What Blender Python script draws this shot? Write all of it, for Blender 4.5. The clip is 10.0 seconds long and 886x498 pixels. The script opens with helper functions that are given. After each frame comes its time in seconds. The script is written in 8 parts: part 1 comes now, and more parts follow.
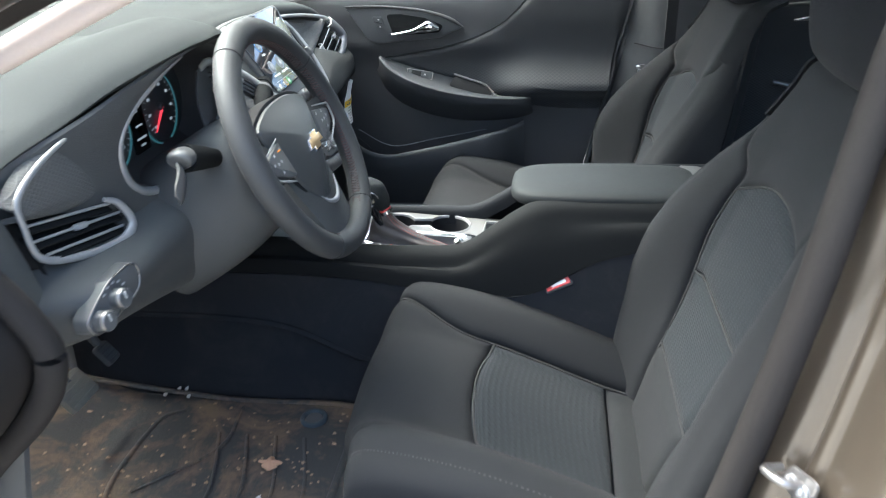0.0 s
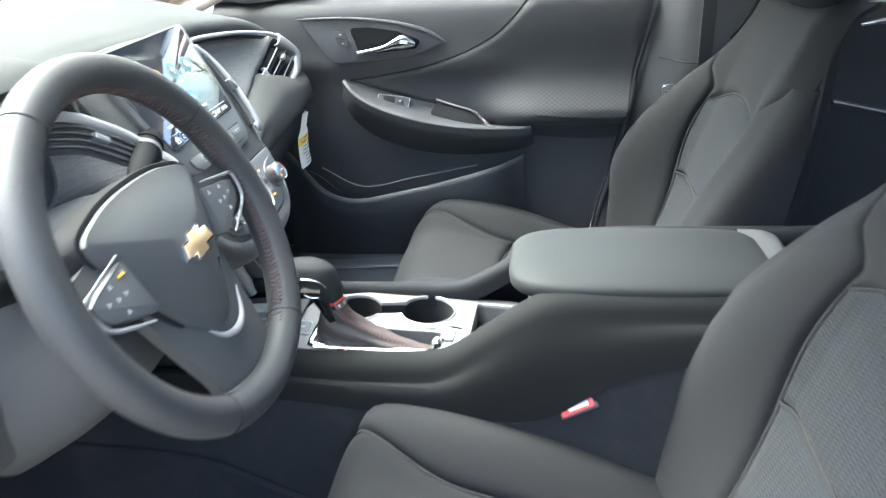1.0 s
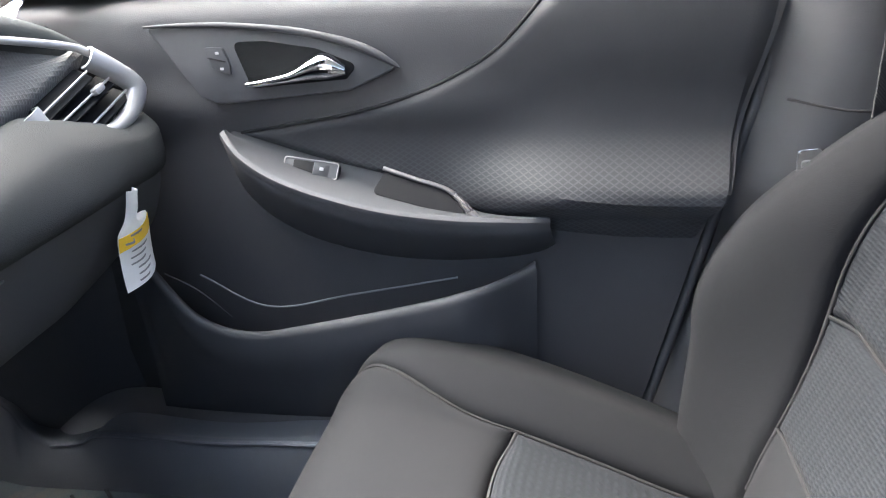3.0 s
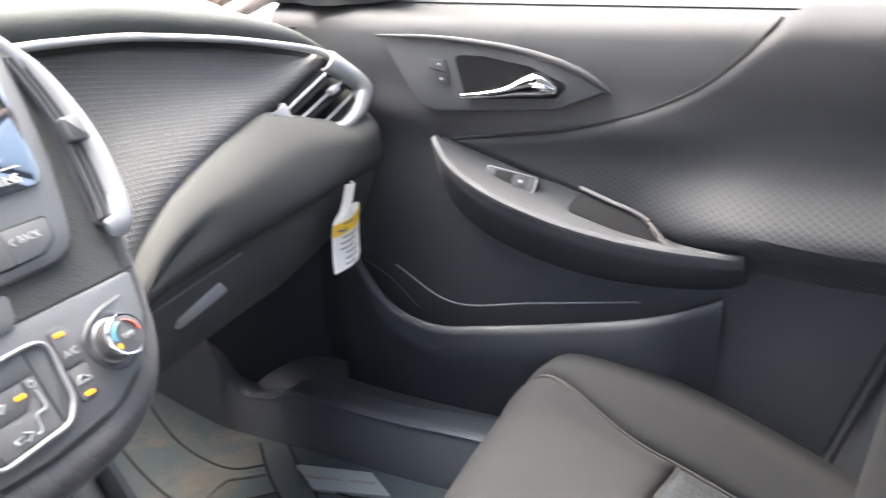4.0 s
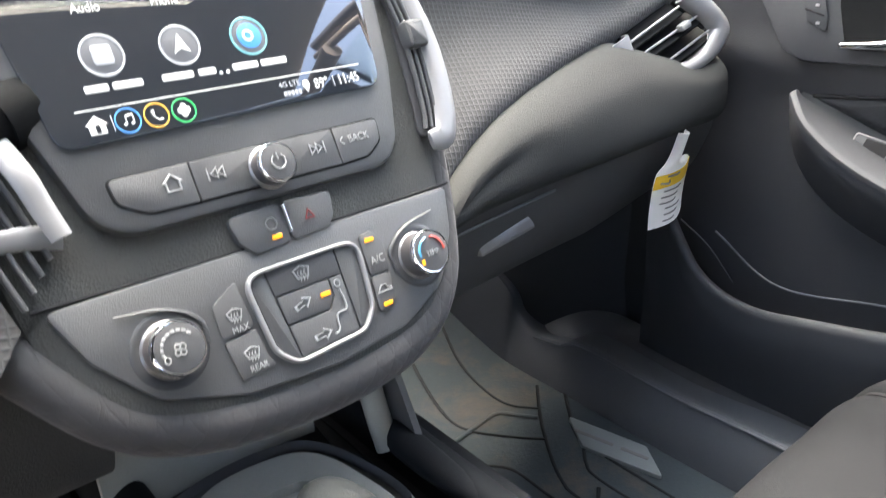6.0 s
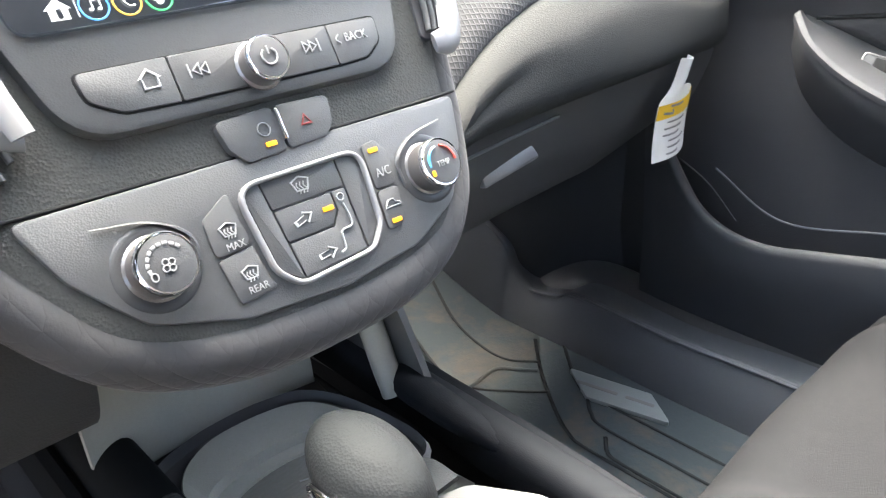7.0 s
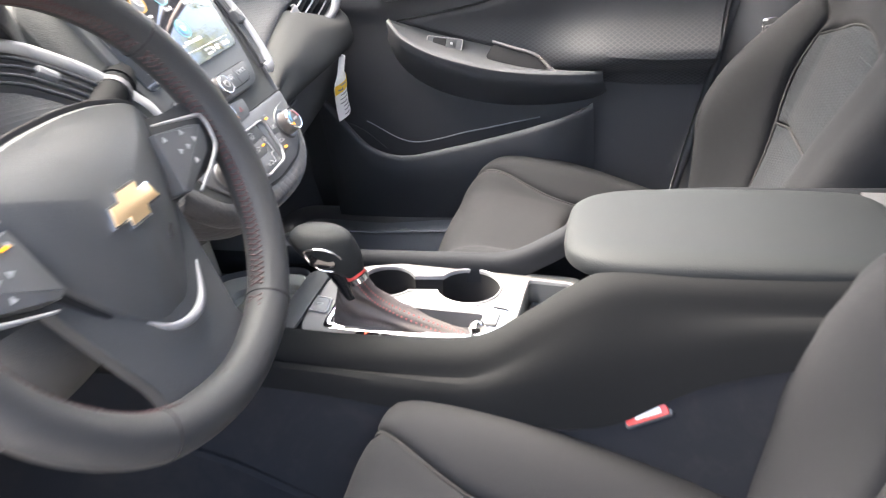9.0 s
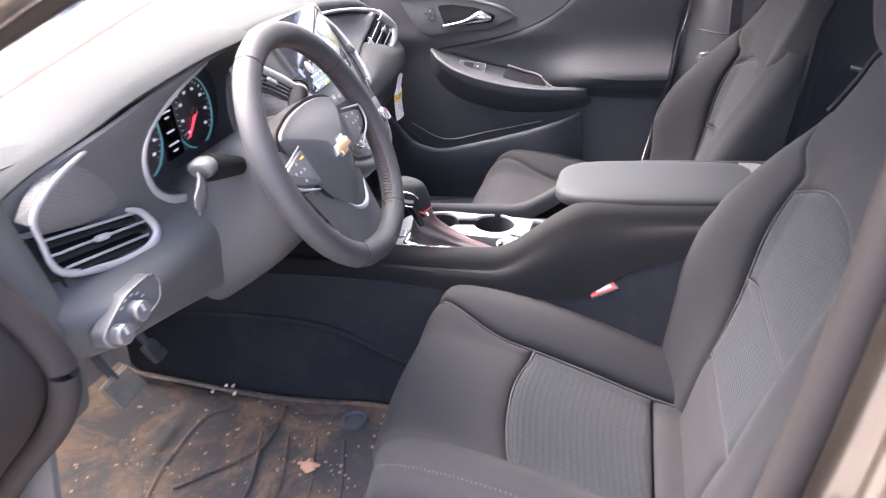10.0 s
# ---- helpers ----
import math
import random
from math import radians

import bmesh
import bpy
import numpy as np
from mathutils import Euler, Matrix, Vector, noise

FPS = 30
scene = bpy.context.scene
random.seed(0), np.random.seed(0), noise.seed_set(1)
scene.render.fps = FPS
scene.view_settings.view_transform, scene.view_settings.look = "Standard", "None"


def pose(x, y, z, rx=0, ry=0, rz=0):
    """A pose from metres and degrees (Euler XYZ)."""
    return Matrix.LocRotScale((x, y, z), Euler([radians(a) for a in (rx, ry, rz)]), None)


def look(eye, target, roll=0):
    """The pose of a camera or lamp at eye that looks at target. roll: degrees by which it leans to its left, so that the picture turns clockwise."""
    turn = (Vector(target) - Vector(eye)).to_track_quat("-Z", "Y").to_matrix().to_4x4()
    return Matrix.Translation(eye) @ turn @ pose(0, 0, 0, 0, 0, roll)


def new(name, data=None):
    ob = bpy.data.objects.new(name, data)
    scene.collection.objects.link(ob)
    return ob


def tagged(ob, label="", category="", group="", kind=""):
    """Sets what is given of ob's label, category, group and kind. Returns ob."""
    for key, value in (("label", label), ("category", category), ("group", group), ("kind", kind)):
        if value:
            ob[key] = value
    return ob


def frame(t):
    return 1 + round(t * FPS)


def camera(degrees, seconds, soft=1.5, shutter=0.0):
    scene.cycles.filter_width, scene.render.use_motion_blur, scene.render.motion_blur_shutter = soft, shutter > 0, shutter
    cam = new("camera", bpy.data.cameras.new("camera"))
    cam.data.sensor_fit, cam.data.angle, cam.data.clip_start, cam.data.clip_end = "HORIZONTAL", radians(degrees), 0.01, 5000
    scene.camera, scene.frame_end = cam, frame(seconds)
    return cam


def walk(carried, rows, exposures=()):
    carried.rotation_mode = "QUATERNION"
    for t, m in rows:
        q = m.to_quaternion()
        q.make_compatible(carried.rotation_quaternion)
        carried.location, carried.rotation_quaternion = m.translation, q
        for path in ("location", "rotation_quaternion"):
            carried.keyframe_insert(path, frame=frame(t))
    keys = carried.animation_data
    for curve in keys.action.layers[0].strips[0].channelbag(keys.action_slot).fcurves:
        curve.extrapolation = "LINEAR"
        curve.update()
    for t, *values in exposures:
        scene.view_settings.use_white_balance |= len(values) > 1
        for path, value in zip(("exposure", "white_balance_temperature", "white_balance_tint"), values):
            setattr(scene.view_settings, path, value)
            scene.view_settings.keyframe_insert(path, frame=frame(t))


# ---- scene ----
cam = camera(60.6, 10.0, soft=1.05, shutter=0.35)
PATH = [
    (0, (0.336, -1.323, 1.18), (0.064, 0.458, 0.313), -2.4),
    (0.5, (0.335, -1.118, 1.163), (0.054, 0.659, 0.29), -2.9),
    (1, (0.319, -0.913, 1.136), (0.045, 0.871, 0.274), -3.7),
    (1.5, (0.283, -0.666, 1.08), (0.033, 1.13, 0.238), -4.0),
    (2, (0.298, -0.48, 1.032), (0.039, 1.332, 0.225), -4.6),
    (2.2, (0.296, -0.389, 1.015), (0.042, 1.429, 0.222), -4.2),
    (3.3, (0.303, -0.186, 0.974), (-0.077, 1.632, 0.232), -2.1),
    (3.5, (0.308, -0.19, 0.978), (-0.152, 1.611, 0.239), -1.6),
    (4, (0.293, -0.228, 1.006), (-0.461, 1.471, 0.267), -0.7),
    (4.5, (0.247, -0.22, 1.02), (-0.809, 1.312, 0.286), -0.4),
    (4.8, (0.235, -0.206, 1.016), (-0.959, 1.214, 0.267), -0.3),
    (5, (0.228, -0.198, 1.011), (-1.032, 1.161, 0.259), -0.4),
    (5.5, (0.224, -0.189, 1.003), (-1.096, 1.085, 0.205), -0.2),
    (5.6, (0.229, -0.19, 1.003), (-1.094, 1.068, 0.185), -0.2),
    (6, (0.252, -0.192, 0.979), (-1.097, 1.014, 0.127), -0.3),
    (6.2, (0.255, -0.19, 0.957), (-1.107, 0.995, 0.096), -0.5),
    (7.3, (0.213, -0.193, 0.924), (-0.976, 1.12, -0.005), -3.1),
    (7.5, (0.213, -0.209, 0.921), (-0.859, 1.198, -0.012), -3.5),
    (8, (0.246, -0.334, 0.933), (-0.516, 1.259, -0.006), -5.0),
    (8.5, (0.285, -0.517, 0.992), (-0.231, 1.159, 0.031), -6.3),
    (9, (0.332, -0.739, 1.057), (-0.136, 0.964, 0.119), -6.0),
    (9.5, (0.361, -1.017, 1.133), (-0.105, 0.702, 0.223), -5.6),
    (10, (0.391, -1.264, 1.191), (-0.076, 0.462, 0.295), -5.0),
]
walk(cam, [(t, look(eye, target, roll)) for t, eye, target, roll in PATH],
     exposures=[(0.0, 3.52, 5700, -2), (0.5, 4.08, 5700, -3), (1.0, 4.29, 5750, -3), (1.5, 4.17, 5900, -4), (2.2, 4.17, 5900, 1), (3.5, 4.42, 6000, 8), (4.0, 4.57, 6250, 8), (4.5, 4.37, 6350, 10), (5.0, 4.25, 6350, 10), (5.5, 4.21, 6300, 8), (6.0, 4.17, 6250, 6), (7.5, 4.83, 6350, 5), (8.5, 4.35, 6500, 9), (9.0, 4.47, 6400, 9), (9.5, 4.64, 6200, 14), (10.0, 4.5, 6150, 19)])

# ---- light: hazy daylight through the glass and the open driver's door ----
world = bpy.data.worlds.new("sky")
scene.world = world
world.use_nodes = True
wn = world.node_tree.nodes
sky = wn.new("ShaderNodeTexSky")
sky.sky_type, sky.sun_disc = "NISHITA", False
SUN_UP, SUN_TURN = radians(57), radians(290)
sky.sun_elevation, sky.sun_rotation = SUN_UP, SUN_TURN
sky.air_density, sky.dust_density, sky.ozone_density = 0.7, 10.0, 0.4
wn["Background"].inputs["Strength"].default_value = 0.15
world.node_tree.links.new(sky.outputs[0], wn["Background"].inputs["Color"])
sun = new("sun", bpy.data.lights.new("sun", "SUN"))
sun.data.energy, sun.data.angle, sun.data.color = 0.22, radians(20), (1.0, 0.97, 0.93)
sun_way = Vector((math.sin(SUN_TURN) * math.cos(SUN_UP), math.cos(SUN_TURN) * math.cos(SUN_UP), math.sin(SUN_UP)))
sun.matrix_world = look(sun_way * 20, (0, 0, 0))


# ---- materials ----
def material(name, colour, rough=0.5, metal=0.0, vary=0.12, grain=None, bump=0.15, stains=0.0, stain_from=0.63, stain_colour=(0.3, 0.22, 0.15),
             coat=0.0, sheen=0.0, emit=None, spec=0.5, rough_vary=0.08):
    """A procedural surface: colour varied at two scales, roughness varied, and a relief named by grain."""
    m = bpy.data.materials.new(name)
    m.use_nodes = True
    nt = m.node_tree
    n, link = nt.nodes, nt.links.new
    b = n["Principled BSDF"]
    b.inputs["Metallic"].default_value = metal
    b.inputs["Coat Weight"].default_value = coat
    b.inputs["Sheen Weight"].default_value = sheen
    b.inputs["Specular IOR Level"].default_value = spec
    co = n.new("ShaderNodeTexCoord").outputs["Object"]

    def tex(kind, scale, **kw):
        t = n.new(kind)
        link(co, t.inputs["Vector"])
        t.inputs["Scale"].default_value = scale
        for k, v in kw.items():
            t.inputs[k].default_value = v
        return t

    def calc(op, a, c=None, clamp=False):
        q = n.new("ShaderNodeMath")
        q.operation, q.use_clamp = op, clamp
        for slot, v in ((0, a), (1, c)):
            if v is None:
                continue
            if isinstance(v, (int, float)):
                q.inputs[slot].default_value = v
            else:
                link(v, q.inputs[slot])
        return q.outputs[0]

    def blend(f, a, c, mode="MIX"):
        q = n.new("ShaderNodeMix")
        q.data_type, q.blend_type = "RGBA", mode
        for slot, v in ((0, f), (6, a), (7, c)):
            if isinstance(v, tuple):
                q.inputs[slot].default_value = (*v, 1)
            elif isinstance(v, (int, float)):
                q.inputs[slot].default_value = v
            else:
                link(v, q.inputs[slot])
        return q.outputs[2]

    big = tex("ShaderNodeTexNoise", 9.0, Detail=4.0)
    fine = tex("ShaderNodeTexNoise", 420.0, Detail=2.0)
    k = calc("ADD", calc("MULTIPLY", big.outputs[0], vary * 1.4), calc("MULTIPLY", fine.outputs[0], vary * 0.9))
    k = calc("ADD", k, 1.0 - vary * 1.15)
    grey = n.new("ShaderNodeCombineColor")
    for i in range(3):
        link(k, grey.inputs[i])
    col = blend(1.0, (*colour,), grey.outputs[0], "MULTIPLY")
    height = None
    if grain == "leather":
        v = tex("ShaderNodeTexVoronoi", 700.0)
        height = calc("ADD", v.outputs["Distance"], calc("MULTIPLY", fine.outputs[0], 0.5))
    elif grain == "plastic":
        v = tex("ShaderNodeTexVoronoi", 1100.0)
        height = calc("ADD", v.outputs["Distance"], calc("MULTIPLY", fine.outputs[0], 0.3))
    elif grain in ("weave", "diamond", "emboss", "grid", "rib", "quilt", "lattice"):
        sep = n.new("ShaderNodeSeparateXYZ")
        link(co, sep.inputs[0])
        X, Y, Z = sep.outputs
        along = calc("SUBTRACT", Z, calc("MULTIPLY", X, 1.0)) if grain == "grid" else calc("ADD", X, Z)
        if grain == "weave":
            height = calc("ADD", tex("ShaderNodeTexVoronoi", 1500.0).outputs["Distance"], fine.outputs[0])
        elif grain == "diamond":
            p = calc("SINE", calc("MULTIPLY", along, 1100.0))
            q = calc("SINE", calc("MULTIPLY", Y, 520.0))
            height = calc("MULTIPLY", calc("ADD", p, 0.6), calc("ADD", calc("MULTIPLY", q, 0.4), 0.6))
            col = blend(calc("MULTIPLY", calc("ADD", height, 1.0), 0.14), col, (0.025, 0.028, 0.033))
            height = calc("ADD", height, calc("MULTIPLY", fine.outputs[0], 1.0))
        elif grain == "emboss":
            p = calc("POWER", calc("ABSOLUTE", calc("SINE", calc("MULTIPLY", calc("ADD", calc("MULTIPLY", X, 0.62), Z), 450.0))), 10.0)
            q = calc("POWER", calc("ABSOLUTE", calc("SINE", calc("MULTIPLY", calc("SUBTRACT", calc("MULTIPLY", X, 0.62), Z), 450.0))), 10.0)
            low = calc("MULTIPLY", calc("SUBTRACT", 0.77, Z), 14.0, True)          # pattern painted only low on the door, where light grazes the emboss
            line = calc("MULTIPLY", calc("MAXIMUM", p, q), low)
            col = blend(calc("MULTIPLY", line, 0.35), col, (0.09, 0.095, 0.10))
            height = calc("ADD", line, calc("MULTIPLY", fine.outputs[0], 0.5))
        elif grain == "grid":
            a = calc("ADD", calc("MULTIPLY", along, 0.75), calc("MULTIPLY", Y, 0.12))
            c = calc("ADD", Y, calc("MULTIPLY", along, -0.10))
            p = calc("POWER", calc("ABSOLUTE", calc("SINE", calc("MULTIPLY", a, 640.0))), 8.0)
            q = calc("POWER", calc("ABSOLUTE", calc("SINE", calc("MULTIPLY", c, 640.0))), 8.0)
            line = calc("MAXIMUM", p, q)
            col = blend(calc("MULTIPLY", line, 0.2), col, (0.11, 0.115, 0.12))
            height = calc("ADD", line, calc("MULTIPLY", fine.outputs[0], 0.3))
        elif grain == "lattice":
            p = calc("POWER", calc("ABSOLUTE", calc("SINE", calc("MULTIPLY", calc("ADD", calc("MULTIPLY", Z, 1.1), calc("MULTIPLY", Y, 0.7)), 520.0))), 14.0)
            q = calc("POWER", calc("ABSOLUTE", calc("SINE", calc("MULTIPLY", calc("SUBTRACT", calc("MULTIPLY", Z, 1.1), calc("MULTIPLY", Y, 0.7)), 520.0))), 14.0)
            line = calc("MAXIMUM", p, q)
            col = blend(calc("MULTIPLY", line, 0.22), col, (0.14, 0.145, 0.145))
            height = calc("ADD", line, calc("MULTIPLY", fine.outputs[0], 0.4))
        elif grain == "quilt":
            p = calc("POWER", calc("ABSOLUTE", calc("SINE", calc("MULTIPLY", calc("ADD", along, Y), 240.0))), 0.35)
            q = calc("POWER", calc("ABSOLUTE", calc("SINE", calc("MULTIPLY", calc("SUBTRACT", along, Y), 240.0))), 0.35)
            height = calc("ADD", calc("MULTIPLY", calc("MINIMUM", p, q), 1.6), fine.outputs[0])
        else:
            height = calc("ABSOLUTE", calc("SINE", calc("MULTIPLY", along, 900.0)))
    elif grain == "carpet":
        height = tex("ShaderNodeTexNoise", 900.0, Detail=3.0).outputs[0]
    elif grain == "rubber":
        height = calc("ADD", tex("ShaderNodeTexNoise", 160.0, Detail=3.0).outputs[0], calc("MULTIPLY", fine.outputs[0], 0.6))
    elif grain == "ground":
        height = tex("ShaderNodeTexNoise", 30.0, Detail=6.0).outputs[0]
    if stains:
        s1 = tex("ShaderNodeTexNoise", 7.0, Detail=7.0, Roughness=0.68, Distortion=0.9)
        s2 = tex("ShaderNodeTexNoise", 45.0, Detail=4.0, Roughness=0.7)
        r = n.new("ShaderNodeValToRGB")
        link(calc("ADD", s1.outputs[0], calc("MULTIPLY", s2.outputs[0], 0.25)), r.inputs[0])
        r.color_ramp.elements[0].position, r.color_ramp.elements[1].position = stain_from, stain_from + 0.17
        f = calc("MULTIPLY", r.outputs[0], stains)
        col = blend(f, col, stain_colour)
    link(col, b.inputs["Base Color"])
    rv = calc("ADD", calc("MULTIPLY", big.outputs[0], rough_vary * 2), rough - rough_vary, True)
    link(rv, b.inputs["Roughness"])
    if height is not None:
        bp = n.new("ShaderNodeBump")
        bp.inputs["Strength"].default_value, bp.inputs["Distance"].default_value = bump, 0.0012
        link(height, bp.inputs["Height"])
        link(bp.outputs[0], b.inputs["Normal"])
    if emit:
        b.inputs["Emission Color"].default_value = (*emit[:3], 1)
        b.inputs["Emission Strength"].default_value = emit[3]
    return m


def glass(name, tint=(1, 1, 1), rough=0.0):
    m = bpy.data.materials.new(name)
    m.use_nodes = True
    n, link = m.node_tree.nodes, m.node_tree.links.new
    n.remove(n["Principled BSDF"])
    clear, gloss, mix, fr = (n.new(k) for k in ("ShaderNodeBsdfTransparent", "ShaderNodeBsdfGlossy", "ShaderNodeMixShader", "ShaderNodeFresnel"))
    clear.inputs[0].default_value = (*tint, 1)
    gloss.inputs["Roughness"].default_value = rough
    fr.inputs[0].default_value = 1.45
    link(fr.outputs[0], mix.inputs[0])
    link(clear.outputs[0], mix.inputs[1])
    link(gloss.outputs[0], mix.inputs[2])
    link(mix.outputs[0], n["Material Output"].inputs[0])
    return m


SOFT = material("soft dash vinyl", (0.058, 0.060, 0.058), 0.66, grain="leather", bump=0.32, spec=0.16)
GLOVE = material("grey glove box plastic", (0.085, 0.087, 0.089), 0.6, grain="plastic", bump=0.12, spec=0.25)
# pale colour for highlights painted as thin lines on edges and creases
GLINT = material("pale plastic edge highlight", (0.15, 0.155, 0.16), 0.5, grain="plastic", bump=0.1, spec=0.4)
LOWPAD = material("matt lower dash vinyl", (0.040, 0.041, 0.040), 0.8, grain="leather", bump=0.25, spec=0.10)
TOPVINYL = material("dark dash top vinyl", (0.034, 0.037, 0.037), 0.82, grain="leather", bump=0.26, spec=0.06)
PLASTIC = material("moulded black plastic", (0.070, 0.072, 0.074), 0.50, grain="plastic", bump=0.10)
DARK = material("dark plain plastic", (0.062, 0.062, 0.066), 0.6, grain="plastic", bump=0.08)
GLOSS = material("piano black", (0.008, 0.008, 0.009), 0.12, vary=0.05, coat=0.3)
SATIN = material("satin silver", (0.28, 0.28, 0.282), 0.44, metal=0.4, vary=0.06)
CHROME = material("chrome", (0.86, 0.86, 0.87), 0.06, metal=1.0, vary=0.02, rough_vary=0.02)
GUNMETAL = material("smoked satin metal", (0.24, 0.23, 0.225), 0.3, metal=0.8, vary=0.08)
WOVEN = material("plain seat cloth", (0.0155, 0.0161, 0.0176), 0.92, grain="weave", bump=0.35, sheen=0.02, spec=0.08)
INSERT = material("textured seat cloth", (0.0143, 0.0159, 0.0180), 0.85, grain="diamond", bump=0.4, sheen=0.02, spec=0.08)
PAD = material("embossed dash cloth", (0.052, 0.052, 0.052), 0.75, grain="grid", bump=0.35, sheen=0.1, spec=0.15)
LATTICE = material("lattice dash cloth", (0.062, 0.063, 0.063), 0.75, grain="lattice", bump=0.35, sheen=0.05, spec=0.15)
DOORCLOTH = material("embossed door cloth", (0.030, 0.031, 0.034), 0.62, grain="emboss", bump=0.16, sheen=0.05, spec=0.18)
WRAP = material("quilted wrap cloth", (0.046, 0.046, 0.048), 0.65, grain="quilt", bump=0.22, sheen=0.1, spec=0.3)
# lighter copy of the console plastic: the far rail's light is in its colour
LIT_RAIL = material("console plastic for the lit far rail", (0.013, 0.014, 0.016), 0.75, grain="plastic", bump=0.08, spec=0.07)
CONSOLE = material("black console plastic", (0.0105, 0.011, 0.0115), 0.85, grain="plastic", bump=0.10, spec=0.05)
LEATHER = material("stitched leather", (0.014, 0.0158, 0.0168), 0.68, grain="leather", bump=0.18, spec=0.15)
RIMLEATHER = material("wheel leather", (0.032, 0.033, 0.034), 0.55, grain="leather", bump=0.12, spec=0.28)
DOORSKIN = material("dark door vinyl", (0.031, 0.032, 0.035), 0.58, grain="leather", bump=0.12)
DOORPLASTIC = material("dark door plastic", (0.050, 0.052, 0.056), 0.58, grain="plastic", bump=0.12, spec=0.32)
TRAY = material("grey tray plastic", (0.30, 0.30, 0.27), 0.65, grain="plastic", bump=0.10, spec=0.3)
# darker mat colour that paints the shade of the grooves
GROOVE_SHADE = material("mat groove shade", (0.020, 0.024, 0.027), 0.7, spec=0.2)
# near-black colour that stands in for the shade inside hollows and gaps
HOLLOW_SHADE = material("near-black hollow shade", (0.016, 0.016, 0.017), 0.8, spec=0.12)
CARPET = material("black carpet", (0.095, 0.100, 0.110), 0.95, grain="carpet", bump=0.8, stains=0.12, spec=0.1)
MAT = material("muddy rubber mat", (0.048, 0.047, 0.048), 0.6, grain="rubber", bump=0.5, stains=0.9, stain_from=0.57, stain_colour=(0.165, 0.115, 0.075), spec=0.3)
CLEANMAT = material("rubber mat", (0.062, 0.077, 0.087), 0.68, spec=0.2, grain="rubber", bump=0.4, stains=0.45, stain_colour=(0.16, 0.125, 0.09))
SEAL = material("rubber door seal", (0.020, 0.018, 0.017), 0.85, grain="rubber", bump=0.15, spec=0.12)
PAINT = material("bronze metallic paint", (0.074, 0.060, 0.045), 0.34, metal=0.45, vary=0.06, coat=0.8)
TRIMGREY = material("pillar cloth trim", (0.42, 0.36, 0.33), 0.8, grain="weave", bump=0.2)
HEADLINER = material("headliner cloth", (0.42, 0.41, 0.39), 0.9, grain="weave", bump=0.2)
RED = material("red plastic", (0.50, 0.05, 0.045), 0.4)
WHITE = material("white card", (0.80, 0.80, 0.78), 0.6, vary=0.04)
YELLOW = material("yellow print", (0.85, 0.55, 0.03), 0.6, vary=0.04)
INK = material("grey print", (0.25, 0.25, 0.25), 0.7, vary=0.04)
MARK = material("white marking", (0.30, 0.305, 0.305), 0.5, vary=0.03)
AMBER = material("amber indicator", (0.7, 0.26, 0.01), 0.4, emit=(1.0, 0.30, 0.01, 0.10))
GOLD = material("gold emblem", (0.78, 0.55, 0.30), 0.3, metal=0.6, vary=0.08)
SEAM = material("dark seam", (0.008, 0.008, 0.009), 0.9, vary=0.05)
REDSTITCH = material("maroon thread", (0.20, 0.05, 0.05), 0.8)
PANE = glass("window glass", (0.93, 0.96, 0.95))
BELT = material("seat belt webbing", (0.03, 0.03, 0.032), 0.7, grain="rib", bump=0.5)


# ---- shape helpers ----
def curve_points(pts, n, closed=False):
    """n points of a Catmull-Rom curve through pts."""
    p = np.array(pts, float)
    if len(p) == 2 and not closed:
        return p[0] + np.linspace(0, 1, n)[:, None] * (p[1] - p[0])
    if closed:
        q = np.vstack([p[-1], p, p[0], p[1]])
        spans = len(p)
    else:
        q = np.vstack([2 * p[0] - p[1], p, 2 * p[-1] - p[-2]])
        spans = len(p) - 1
    s = np.linspace(0, spans, n, endpoint=not closed)
    i = np.minimum(s.astype(int), spans - 1)
    f = (s - i)[:, None]
    a, b, c, d = q[i], q[i + 1], q[i + 2], q[i + 3]
    return 0.5 * (2 * b + (c - a) * f + (2 * a - 5 * b + 4 * c - d) * f ** 2 + (3 * b - a - 3 * c + d) * f ** 3)


def mesh(name, verts, faces, mat, parent=None, label="", smooth=True, sharp=35):
    me = bpy.data.meshes.new(name)
    me.from_pydata([tuple(v) for v in verts], [], [tuple(f) for f in faces])
    me.materials.append(mat)
    bm = bmesh.new()
    bm.from_mesh(me)
    bmesh.ops.recalc_face_normals(bm, faces=bm.faces)
    for f in bm.faces:
        f.smooth = smooth
    if smooth:
        for e in bm.edges:
            if len(e.link_faces) == 2 and e.calc_face_angle(0) > radians(sharp):
                e.smooth = False
    bm.to_mesh(me)
    bm.free()
    ob = new(name, me)
    if parent:
        ob.parent = parent
    return tagged(ob, label)


def thing(name, label, category, group="", kind=""):
    return tagged(new(name), label, category, group, kind)


def grid(P, closed_u=False, closed_v=False, start=0):
    m, n = P.shape[:2]
    faces = []
    for i in range(m if closed_u else m - 1):
        for j in range(n if closed_v else n - 1):
            a, b = i, (i + 1) % m
            c, d = j, (j + 1) % n
            faces.append((start + a * n + c, start + a * n + d, start + b * n + d, start + b * n + c))
    return list(P.reshape(-1, 3)), faces


def dense(rows, nu, nv, closed_v=False):
    R = np.array([curve_points(r, nv, closed_v) for r in rows])
    return np.array([curve_points(R[:, j], nu) for j in range(nv)]).transpose(1, 0, 2)


